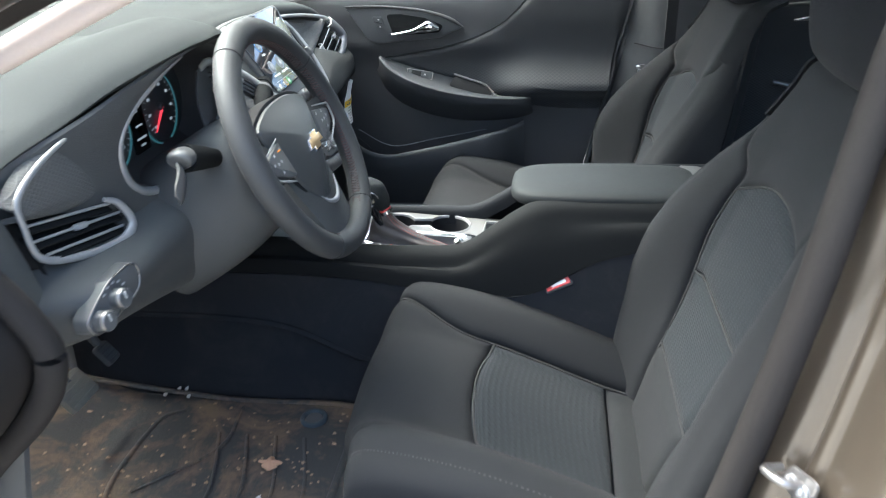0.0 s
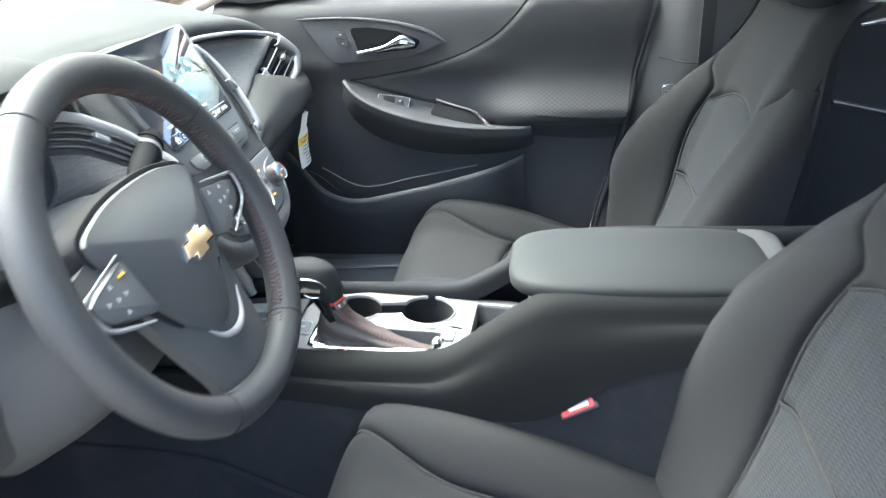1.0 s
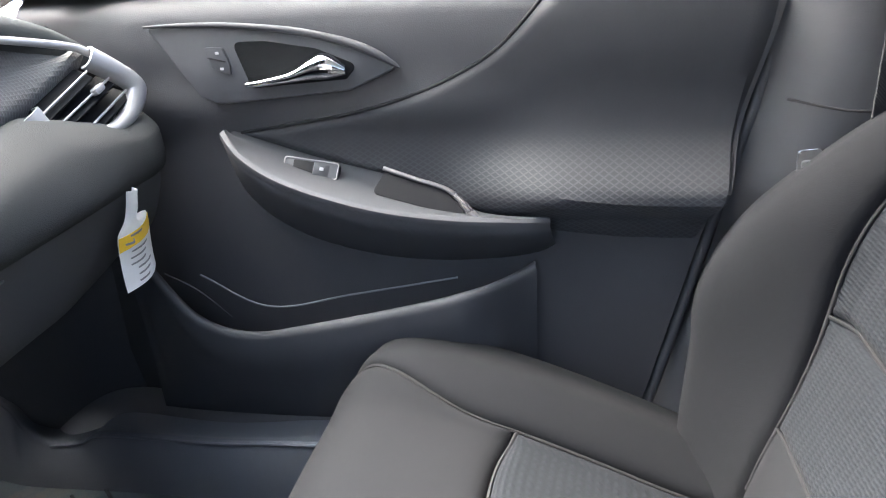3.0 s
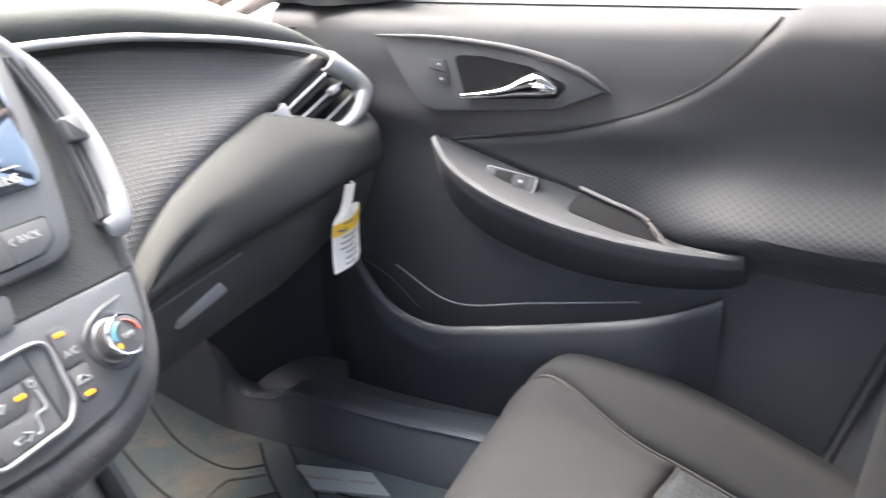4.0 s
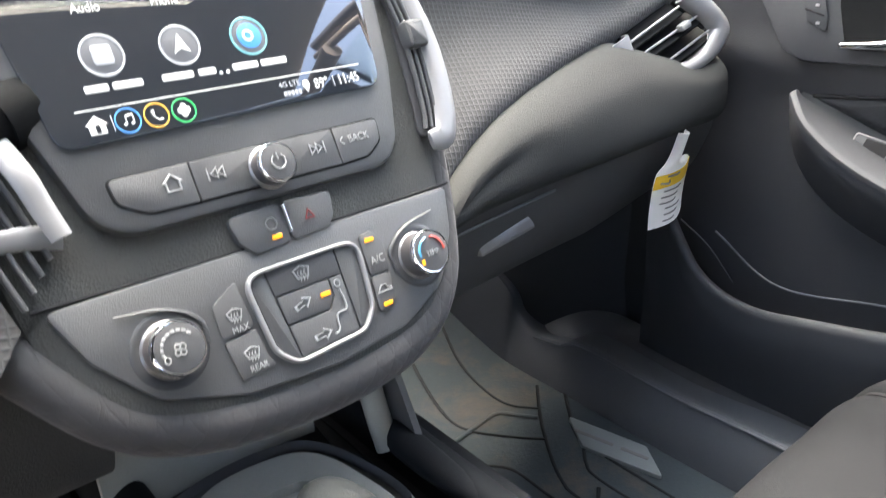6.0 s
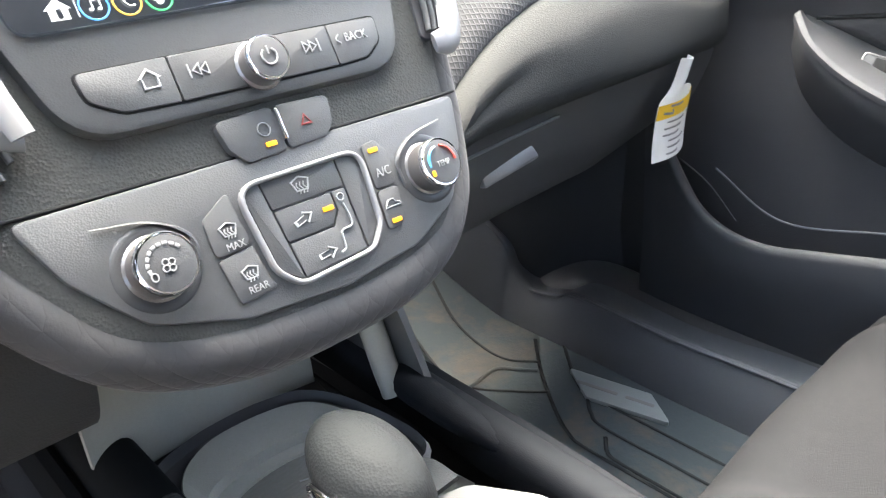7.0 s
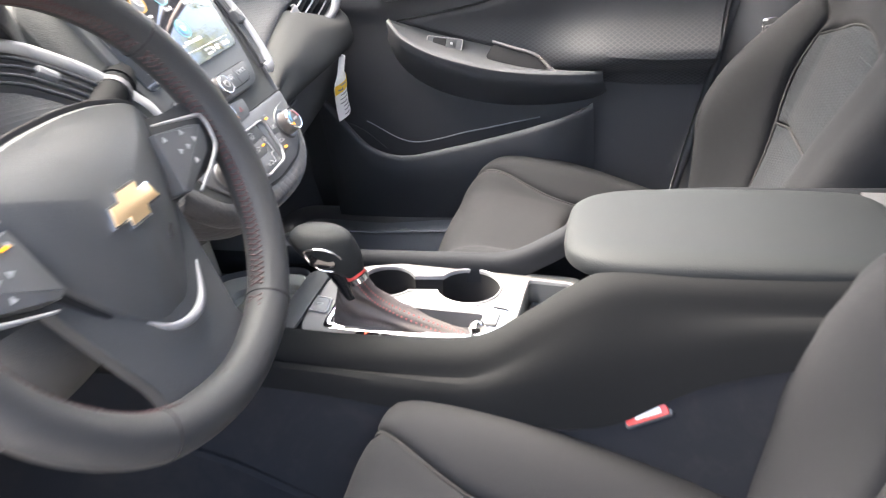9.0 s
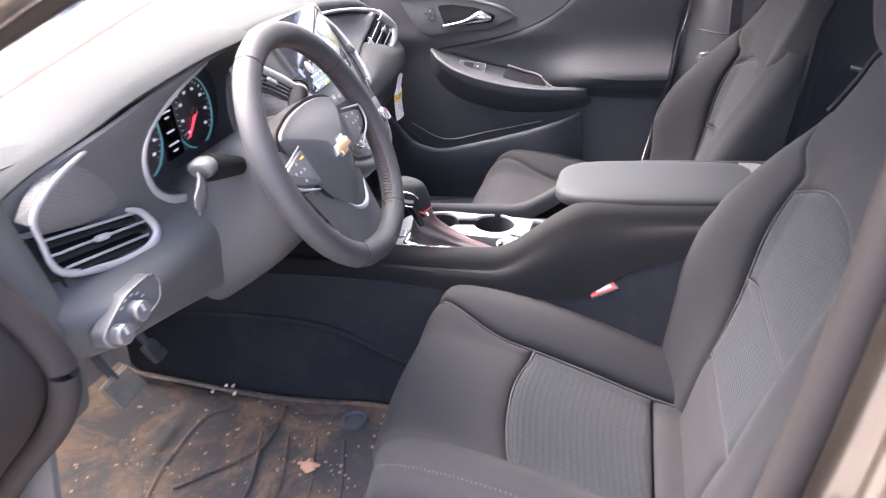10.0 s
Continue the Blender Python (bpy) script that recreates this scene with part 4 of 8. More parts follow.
def stalk(s, tip, mat_tip, k=1.0):
    a = WC - AX * 0.085 + Vector((0, s * 0.055, 0.012))
    b = Vector(tip)
    arm = tube("stalk", [tuple(a), tuple(a * 0.5 + b * 0.5 + Vector((0, 0, 0.006))), tuple(b)], [0.009 * k, 0.011 * k, 0.0145 * k], CONSOLE, column, n=14, steps=20)
    d = (b - a).normalized()
    tube("stalk_end", [tuple(b - d * 0.002), tuple(b + d * 0.016)], [0.0158 * k, 0.0145 * k], mat_tip, arm, n=16, steps=6)
    tube("collar_ring", [tuple(b - d * 0.020), tuple(b - d * 0.012)], 0.0155 * k, DARK, arm, n=16, steps=3)
    for k in range(4):
        p = a * 0.45 + b * 0.55 + Vector((0.010, s * 0.006 * (k - 1.5), 0.008 + 0.003 * (k % 2)))
        plate("marking", round_outline([(-0.003, -0.0014), (0.003, -0.0014), (0.003, 0.0014), (-0.003, 0.0014)], 0.0005, 2), frame_of(p, (0, 1, 0), (-0.4, 0, 0.9)), MARK, arm, depth=0.0008, bevel=0.0002)


stalk(1, (-0.142, -0.118, 0.884), CONSOLE, 1.15)
# the turn lever points out of the column: a dark barrel, a pale cap and a flat tongue curving down from it
lever = tube("turn_lever", [(-0.098, -0.425, 0.868), (-0.106, -0.455, 0.878), (-0.112, -0.478, 0.885)], [0.012, 0.016, 0.018], CONSOLE, column, n=16, steps=14)
CAPGREY = material("worn grey lever plastic", (0.058, 0.058, 0.058), 0.42, grain="plastic", bump=0.08)
tube("lever_cap", [(-0.111, -0.474, 0.887), (-0.112, -0.482, 0.888), (-0.112, -0.494, 0.888), (-0.112, -0.498, 0.887)], [0.0155, 0.0175, 0.0165, 0.010], CAPGREY, lever, n=20, steps=12, flat=0.75, label="rounded grey cap")
rows = [[(x, y - w * 0.35, z + w), (x + 0.004, y, z), (x, y + w * 0.35, z - w)] for x, y, z, w in ((-0.112, -0.496, 0.880, 0.008), (-0.106, -0.503, 0.872, 0.012), (-0.102, -0.514, 0.865, 0.013), (-0.100, -0.530, 0.857, 0.012), (-0.100, -0.537, 0.852, 0.007))]
loft("lever_tongue", rows, CAPGREY, lever, nu=16, nv=6, thick=0.004, label="flat grey tongue")

WM = frame_of(WC, (0, 1, 0), (-0.397, 0, 0.918))
wheel = thing("steering_wheel", "black leather three-spoke steering wheel with a gold emblem", "steering wheel")
R = 0.159
LACE = material("dark maroon thread", (0.045, 0.022, 0.022), 0.8)
tube("rim", [tuple(WM @ Vector((R * math.cos(a), R * math.sin(a) * (1.0 if math.sin(a) > -0.9 else 0.985), 0))) for a in np.linspace(0, 2 * math.pi, 24, endpoint=False)], 0.0174, RIMLEATHER, wheel, n=18, steps=120, closed=True, label="leather rim", up=tuple(AX))
for deg in (120, 33, -59, -121):
    a = radians(deg)
    c = Vector((R * math.cos(a), R * math.sin(a), 0))
    rad = Vector((math.cos(a), math.sin(a), 0))
    tube("rim_seam", [tuple(WM @ (c + 0.0175 * (rad * math.cos(b) + Vector((0, 0, 1)) * math.sin(b)))) for b in np.linspace(0, 2 * math.pi, 10, endpoint=False)], 0.0007, SEAM, wheel, n=5, steps=24, closed=True)
for lo, hi in ((-57, 31), (35, 118), (122, 238), (-119, -61)):
    count = int(radians(hi - lo) * R / 0.0052)
    for phase, thread in ((1, LACE), (-1, LACE)):
        lace = []
        for k, deg in enumerate(np.linspace(lo, hi, count)):
            a, b = radians(deg), math.pi - 0.16 + phase * (0.34 if k % 2 else -0.34)
            ray = R + 0.0177 * math.cos(b)
            lace.append(tuple(WM @ Vector((ray * math.cos(a), ray * math.sin(a), 0.0177 * math.sin(b)))))
        tube("rim_stitching", lace, 0.0010, thread, wheel, n=5, steps=count * 2, label="zigzag thread along the rim")
HUBSKIN = material("airbag cover vinyl", (0.052, 0.054, 0.054), 0.5, grain="leather", bump=0.08)
# hub, as a shield with a raised middle
hub = [(-0.093, 0.044), (-0.062, 0.058), (-0.03, 0.063), (0.0, 0.064), (0.03, 0.063), (0.062, 0.058), (0.093, 0.044), (0.083, 0.005), (0.062, -0.035), (0.040, -0.068), (0.017, -0.090), (0.0, -0.093), (-0.017, -0.090), (-0.040, -0.068), (-0.062, -0.035), (-0.083, 0.005)]
# a near-black plate under the cover draws the shade in its gap
plate("hub_shadow_gap", inset(ccw(np.array(curve_points([(x, y, 0) for x, y in hub], 60, True))[:, :2]), -0.0035), WM @ Matrix.Translation((0, 0, -0.010)), HOLLOW_SHADE, wheel, depth=0.03, bevel=0.002, label="near-black plate as the shade round the airbag cover")
plate("hub_cover", curve_points(hub, 60, True), WM @ Matrix.Translation((0, 0.0, -0.003)), HUBSKIN, wheel, depth=0.04, bevel=0.010, crown=0.020, label="smooth black airbag cover")
for s in (-1, 1):
    rows = [[(s * 0.055, 0.042, -0.018), (s * 0.055, 0.01, -0.012), (s * 0.055, -0.036, -0.02)], [(s * 0.11, 0.030, -0.010), (s * 0.11, 0.005, -0.004), (s * 0.105, -0.030, -0.014)], [(s * 0.154, 0.030, -0.004), (s * 0.156, 0.006, 0.002), (s * 0.154, -0.022, -0.004)]]
    loft("spoke", [[tuple(WM @ Vector(p)) for p in r] for r in rows], RIMLEATHER, wheel, nu=16, nv=12, thick=0.02, sign=-s, label="leather covered side spoke")
    key = [(0.074, 0.025), (0.122, 0.016), (0.138, 0.011), (0.136, -0.004), (0.126, -0.016), (0.078, -0.034), (0.066, -0.030)]
    o = round_outline([(s * x, y) for x, y in key], 0.006, 4)
    o = ccw(o)
    KM = WM @ Matrix.Translation((0, 0, 0.003))
    keys = plate("switch_panel", inset(o, 0.004), KM, PLASTIC, wheel, depth=0.02, bevel=0.0012, label="black thumb switches")
    strip("switch_frame", [tuple(KM @ Vector((s * x, y, 0.001))) for x, y in ((0.080, 0.026), (0.122, 0.0175), (0.1385, 0.0125), (0.1385, -0.004), (0.128, -0.017), (0.086, -0.034))], [0.0008, 0.0016, 0.002, 0.002, 0.002, 0.001], 0.8, SATIN, wheel, 40, "silver switch surround")
    for x, y in ((0.106, 0.011), (0.104, -0.013), (0.094, -0.001), (0.117, 0.001), (0.105, -0.001), (0.084, 0.013)):
        plate("marking", round_outline([(-0.0026, -0.0022), (0.0026, -0.0022), (0, 0.0024)] if abs(y) > 0.008 else [(-0.0022, -0.0026), (-0.0022, 0.0026), (0.0026, 0)], 0.0003, 2), KM @ Matrix.Translation((s * x, y, 0.0007)), MARK, keys, depth=0.0006, bevel=0.0002)
    if s < 0:
        plate("indicator", round_outline([(-0.004, -0.001), (0.004, -0.001), (0.004, 0.001), (-0.004, 0.001)], 0.0004, 2), KM @ Matrix.Translation((-0.088, 0.012, 0.0012)), AMBER, keys, depth=0.0006, bevel=0.0002)
loft("lower_spoke", [[tuple(WM @ Vector((-w, y, z - 0.004))), tuple(WM @ Vector((-w * 0.5, y, z))), tuple(WM @ Vector((0, y, z + 0.002))), tuple(WM @ Vector((w * 0.5, y, z))), tuple(WM @ Vector((w, y, z - 0.004)))] for w, y, z in ((0.080, -0.016, -0.012), (0.072, -0.050, -0.010), (0.062, -0.092, -0.006), (0.055, -0.125, -0.004), (0.060, -0.152, -0.006))], KNEE, wheel, nu=24, nv=16, thick=0.014, label="satin lower spoke")
strip("chrome_chin", [tuple(WM @ Vector(p)) for p in ((-0.034, -0.078, 0.0), (-0.020, -0.092, 0.002), (0.0, -0.0975, 0.003), (0.020, -0.092, 0.002), (0.040, -0.071, 0.0))], [0.0006, 0.0026, 0.0042, 0.0032, 0.0008], 0.8, SATIN, wheel, 30, "silver chin trim")
EM = WM @ Matrix.Translation((0.002, -0.009, 0.0170))
cross = [(-0.024, -0.0055), (-0.0095, -0.0055), (-0.0115, -0.0115), (0.0085, -0.0115), (0.0105, -0.0055), (0.026, -0.0055), (0.022, 0.0055), (0.0105, 0.0055), (0.0125, 0.0115), (-0.0075, 0.0115), (-0.0095, 0.0055), (-0.020, 0.0055)]
emblem = plate("emblem", inset(ccw(cross), -0.0022), EM, CHROME, wheel, depth=0.006, bevel=0.001, label="plain cross-shaped gold and chrome emblem")
plate("emblem_face", cross, EM @ Matrix.Translation((0, 0, 0.0012)), GOLD, emblem, depth=0.002, bevel=0.0006)
tube("airbag_mark", [WM @ Vector((0.024, -0.044, 0.0065)), WM @ Vector((0.032, -0.037, 0.0065))], 0.0012, SEAM, wheel, n=6, steps=3)


# ---- centre stack: screen, radio keys, climate panel ----
stack = thing("centre_stack", "sloping grey centre stack with a cloth-wrapped edge", "centre stack")
SM = stack_frame(0, 0.85)
body = [(-0.150, 0.985), (-0.165, 0.90), (-0.150, 0.83), (-0.143, 0.79), (-0.120, 0.752), (-0.075, 0.733), (0.0, 0.728), (0.065, 0.733), (0.095, 0.752), (0.112, 0.79), (0.120, 0.83), (0.138, 0.90), (0.125, 0.965), (0.09, 0.985)]
plate("fascia", curve_points(flat_stack(body), 90, True), SM @ Matrix.Translation((0, 0, -0.003)), SOFT, stack, depth=0.10, bevel=0.014, label="soft grained grey fascia")
edge = [(-0.235, 0.90), (-0.180, 0.83), (-0.147, 0.790), (-0.112, 0.753), (-0.068, 0.737), (0.0, 0.731), (0.056, 0.737), (0.090, 0.757), (0.109, 0.790), (0.121, 0.83), (0.139, 0.89), (0.133, 0.945)]
tube("cloth_edge", [on_stack(y, z, -0.018) for y, z in edge], [0.012, 0.013, 0.014, 0.015, 0.016, 0.016, 0.016, 0.015, 0.013, 0.012, 0.011, 0.008], WRAP, stack, n=16, steps=90, label="rolled cloth edge")
under = [[tuple(on_stack(y, z, -0.025)), tuple(on_stack(y * 0.97, z - 0.004, -0.06)), (-0.21, y * 0.9, 0.722), (-0.33, y * 0.85, 0.722), (-0.45, y * 0.85, 0.70)] for y, z in ((-0.15, 0.79), (-0.110, 0.750), (-0.06, 0.732), (0.0, 0.727), (0.056, 0.733), (0.093, 0.755), (0.112, 0.79))]
loft("underside", under, WRAP, stack, nu=30, nv=20, thick=0.006, label="cloth underside of the stack")

screen = thing("touch_screen", "wide touch screen showing round app icons", "touch screen")
bez = round_outline(flat_stack([(-0.133, 0.985), (-0.116, 0.880), (-0.098, 0.8265), (0.082, 0.8265), (0.100, 0.880), (0.118, 0.985)]), [0.012, 0.02, 0.03, 0.03, 0.02, 0.012], 7)
plate("bezel", bez, SM @ Matrix.Translation((0, 0, 0.004)), PLASTIC, screen, depth=0.03, bevel=0.004, label="black plastic bezel")
SCREEN = material("switched-on screen", (0.006, 0.007, 0.009), 0.035, vary=0.02, rough_vary=0.01, emit=(0.012, 0.014, 0.018, 0.15), spec=1.0, coat=1.0)
gl = round_outline(flat_stack([(-0.122, 0.982), (-0.104, 0.867), (0.085, 0.869), (0.104, 0.982)]), [0.010, 0.010, 0.010, 0.014], 6)
GM = SM @ Matrix.Translation((0, 0, 0.0065))
plate("glass", gl, GM, SCREEN, screen, depth=0.006, bevel=0.0008, label="glossy dark glass")
LIT = material("lit white icons", (0.3, 0.3, 0.3), 0.4, vary=0.0, emit=(1.0, 0.97, 0.92, 0.06))
GREYDISC = material("lit grey discs", (0.07, 0.07, 0.075), 0.4, vary=0.0, emit=(0.30, 0.31, 0.34, 0.03))


def lit(name, r, g, b, e=0.07):
    return material(name, (r * 0.25, g * 0.25, b * 0.25), 0.4, vary=0.0, emit=(r, g, b, e))


BLUE, ORANGE, TEALLIT, GREEN, GREYLIT = lit("lit blue", 0.12, 0.40, 0.95), lit("lit orange", 1.0, 0.55, 0.08), lit("lit teal", 0.25, 0.62, 0.68), lit("lit green", 0.08, 0.75, 0.2), lit("lit pale grey", 0.6, 0.6, 0.63)


def at(y, z, h=0.0):
    return GM @ Matrix.Translation((y, (z - 0.857) * K, 0.0004 + h))


def bar(name, y, z, w, h, mat, parent, turn=0.0, lift=0.0006):
    return plate(name, round_outline([(-w / 2, -h / 2), (w / 2, -h / 2), (w / 2, h / 2), (-w / 2, h / 2)], min(w, h) * 0.3, 3), at(y, z, lift) @ pose(0, 0, 0, 0, 0, turn), mat, parent, depth=0.0004, bevel=0.0001)


def note(parent, y, z, k=1.0, lift=0.0011):
    for dy in (-0.003, 0.003):
        plate("glyph", ellipse(0.0016 * k, 0.0012 * k, 10), at(y + dy * k, z - 0.0026 * k, lift), LIT, parent, depth=0.0004, bevel=0.0001)
        bar("glyph", y + (dy + 0.0013) * k, z + 0.0004 * k, 0.0008 * k, 0.0068 * k, LIT, parent, lift=lift)
    bar("glyph", y + 0.0013 * k, z + 0.0036 * k, 0.0068 * k, 0.0016 * k, LIT, parent, 8, lift)


def handset(parent, y, z, k=1.0, lift=0.0011):
    tube("glyph", [at(y + a * k, z + b * k, lift) @ Vector((0, 0, 0)) for a, b in ((-0.003, 0.0038), (-0.0026, -0.0005), (0.0006, -0.0035), (0.004, -0.0034))], [0.0016 * k, 0.0009 * k, 0.0009 * k, 0.0016 * k], LIT, parent, n=8, steps=14, flat=0.4)


def app(y, z, ring, caption, glyph):
    icon = plate("app_icon", ellipse(0.0098, 0.0098, 30), at(y, z), GREYDISC, screen, depth=0.0005, bevel=0.0001, label="round app icon")
    hoop("icon_ring", ellipse(0.0110, 0.0110, 30), ellipse(0.0099, 0.0099, 30), at(y, z, 0.0004), ring, icon, depth=0.0005, rise=0.0002)
    if isinstance(caption, str):
        text("caption", caption, 0.0066, at(y, z - 0.0140, 0.0003), LIT, icon, squeeze=0.9)
    else:
        for a, b in caption:
            bar("caption", y + a * 0.9, z - 0.0140, b * 0.9, 0.0036, LIT, icon)
    glyph(icon, y, z)


def wifi(p, y, z):
    for k in (1, 2, 3):
        tube("glyph", [at(y + 0.0022 * k * math.cos(a), z - 0.003 + 0.0019 * k * math.sin(a), 0.0011) @ Vector((0, 0, 0)) for a in np.linspace(0.75, 2.39, 7)], 0.0006, LIT, p, n=6, steps=12, flat=0.4)
    plate("glyph", ellipse(0.0009, 0.0009, 8), at(y, z - 0.0032, 0.0011), LIT, p, depth=0.0004, bevel=0.0001)


def cog(p, y, z):
    o = [((0.0048 if k % 4 < 2 else 0.0037) * math.cos(2 * math.pi * k / 32), (0.0048 if k % 4 < 2 else 0.0037) * math.sin(2 * math.pi * k / 32)) for k in range(32)]
    hoop("glyph", np.array(o), ellipse(0.0018, 0.0018, 32), at(y, z, 0.0011), LIT, p, depth=0.0004, rise=0.0001)


def square(p, y, z):
    plate("glyph", round_outline([(-0.005, -0.005), (0.005, -0.005), (0.005, 0.005), (-0.005, 0.005)], 0.002), at(y, z, 0.0011), GREYLIT, p, depth=0.0004, bevel=0.0001)


def arrow_up(p, y, z):
    plate("glyph", [(-0.0045, -0.0045), (0, -0.0022), (0.0045, -0.0045), (0, 0.006)], at(y, z, 0.0011), LIT, p, depth=0.0004, bevel=0.0001)


def disc(p, y, z):
    plate("glyph", ellipse(0.0072, 0.0072, 24), at(y, z, 0.0009), BLUE, p, depth=0.0004, bevel=0.0001)
    hoop("glyph", ellipse(0.0034, 0.0034, 18), ellipse(0.002, 0.002, 18), at(y - 0.001, z, 0.0014), LIT, p, depth=0.0004, rise=0.0001)


app(-0.070, 0.946, BLUE, "Audio", note)
app(-0.030, 0.946, ORANGE, "Phone", handset)
app(0.010, 0.946, TEALLIT, "Wi-Fi", wifi)
app(0.050, 0.946, TEALLIT, "Settings", cog)
app(-0.070, 0.911, GREYLIT, ((-0.009, 0.013), (0.008, 0.017)), square)
app(-0.030, 0.911, GREYLIT, ((-0.0075, 0.019), (0.0105, 0.011)), arrow_up)
app(0.010, 0.911, TEALLIT, ((-0.009, 0.017), (0.0105, 0.018)), disc)
for y, mt in ((-0.013, GREYLIT), (-0.009, LIT)):
    plate("page_dot", ellipse(0.0011, 0.0011, 10), at(y, 0.8955, 0.0002), mt, screen, depth=0.0004, bevel=0.0001)
bar("status_line", -0.009, 0.8885, 0.166, 0.0006, LIT, screen)
house = plate("home_icon", [(-0.0040, -0.0042), (0.0040, -0.0042), (0.0040, 0.0005), (0.0055, 0.0005), (0.0, 0.0052), (-0.0055, 0.0005), (-0.0040, 0.0005)], at(-0.084, 0.8815, 0.0002), LIT, screen, depth=0.0004, bevel=0.0001)
bar("house_door", -0.084, 0.8800, 0.0022, 0.0042, SCREEN, house, lift=0.0010)
bar("divider", -0.0765, 0.8815, 0.0005, 0.008, GREYLIT, screen)
for y, mt, g in ((-0.069, BLUE, note), (-0.0545, ORANGE, handset), (-0.040, GREEN, None)):
    small = hoop("shortcut_ring", ellipse(0.0066, 0.0066, 26), ellipse(0.0058, 0.0058, 26), at(y, 0.8815, 0.0004), mt, screen, depth=0.0005, rise=0.0002)
    if g:
        g(small, y, 0.8815, 0.6)
    else:
        for a in range(4):
            plate("glyph", ellipse(0.0018, 0.0018, 10), at(y + 0.0017 * math.cos(a * math.pi / 2), 0.8815 + 0.0016 * math.sin(a * math.pi / 2), 0.0006), LIT, small, depth=0.0004, bevel=0.0001)
text("clock_readout", "11:45", 0.0082, at(0.0635, 0.8822, 0.0003), LIT, screen, squeeze=0.85)
text("temperature_readout", "89°", 0.0082, at(0.0445, 0.8822, 0.0003), LIT, screen, squeeze=0.85)
text("signal_readout", "4G LTE", 0.0044, at(0.024, 0.8845, 0.0003), GREYLIT, screen)
for k in range(5):
    bar("signal_bar", 0.0195 + 0.0024 * k, 0.8800, 0.0019, 0.0026, GREYLIT, screen)
plate("pin", [(0.0, -0.0038), (0.0024, 0.0006), (0.0018, 0.0030), (0.0, 0.0038), (-0.0018, 0.0030), (-0.0024, 0.0006)], at(0.0345, 0.8822, 0.0002), LIT, screen, depth=0.0004, bevel=0.0001)
bar("divider", 0.0530, 0.8822, 0.0005, 0.006, GREYLIT, screen)

# radio keys below the glass and the power knob
radio = thing("radio_controls", "row of black radio keys round a chrome-edged knob", "radio controls")
STACK_PLANE = SM
SM = SM @ Matrix.Translation((0, -0.0080, 0))          # the key row's own origin
RM = SM @ Matrix.Translation((0, 0.0, 0.0054))


def key_plate(name, pts, parent, mat=PLASTIC, r=0.003, lift=0.0, bevel=0.0012, z0=0.85, depth=0.012, label=""):
    return plate(name, round_outline(flat_stack(pts, 0, z0), r, 4), SM @ Matrix.Translation((0, (z0 - 0.85) * K, 0.0085 + lift)), mat, parent, depth=depth, bevel=bevel, label=label)


LOW = -0.0032          # the keys lie almost flush in a dark channel
channel = [(-0.0900, 0.8590), (-0.0885, 0.8470), (-0.074, 0.8400), (-0.0470, 0.8392), (0.0405, 0.8392), (0.061, 0.8400), (0.0730, 0.8470), (0.0750, 0.8600)]
plate("key_channel", round_outline(flat_stack(channel), [0.004, 0.008, 0.012, 0.01, 0.01, 0.012, 0.008, 0.004], 4), SM @ Matrix.Translation((0, 0, 0.0042)), HOLLOW_SHADE, radio, depth=0.006, bevel=0.0004)
keys = [key_plate("key", [(-0.0885, 0.8582), (-0.0872, 0.8475), (-0.074, 0.8410), (-0.0476, 0.8402), (-0.0476, 0.8586)], radio, r=[0.003, 0.008, 0.010, 0.0012, 0.0012], lift=LOW, bevel=0.0004, depth=0.006),
        key_plate("key", [(-0.0468, 0.8586), (-0.0468, 0.8402), (-0.0048, 0.8402), (-0.0048, 0.8588)], radio, r=0.0012, lift=LOW, bevel=0.0004, depth=0.006),
        key_plate("key", [(-0.0042, 0.8588), (-0.0042, 0.8402), (0.0405, 0.8402), (0.0405, 0.8588)], radio, r=0.0012, lift=LOW, bevel=0.0004, depth=0.006),
        key_plate("key", [(0.0412, 0.8588), (0.0412, 0.8402), (0.060, 0.8410), (0.0717, 0.8475), (0.0737, 0.8588)], radio, r=[0.0012, 0.0012, 0.010, 0.008, 0.003], lift=LOW, bevel=0.0004, depth=0.006)]


def mark(y, z, pts, parent, mat=MARK, h=0.0061):
    return plate("marking", pts, SM @ Matrix.Translation((y, (z - 0.85) * K, h)), mat, parent, depth=0.0006, bevel=0.0002)


def word(y, z, body, size, parent, h=0.0058, mat=MARK):
    return text("marking", body, size, SM @ Matrix.Translation((y, (z - 0.85) * K, h)), mat, parent, squeeze=0.9)


hoop("marking", np.array([(-0.0040, -0.0042), (0.0040, -0.0042), (0.0040, 0.0005), (0.0055, 0.0005), (0.0, 0.0052), (-0.0055, 0.0005), (-0.0040, 0.0005)]), np.array([(-0.0030, -0.0034), (0.0030, -0.0034), (0.0030, 0.0004), (0.0036, 0.0004), (0.0, 0.0038), (-0.0036, 0.0004), (-0.0030, 0.0004)]), SM @ Matrix.Translation((-0.0585, 0.001, 0.0062)), MARK, keys[0], depth=0.0006, rise=0.0002)
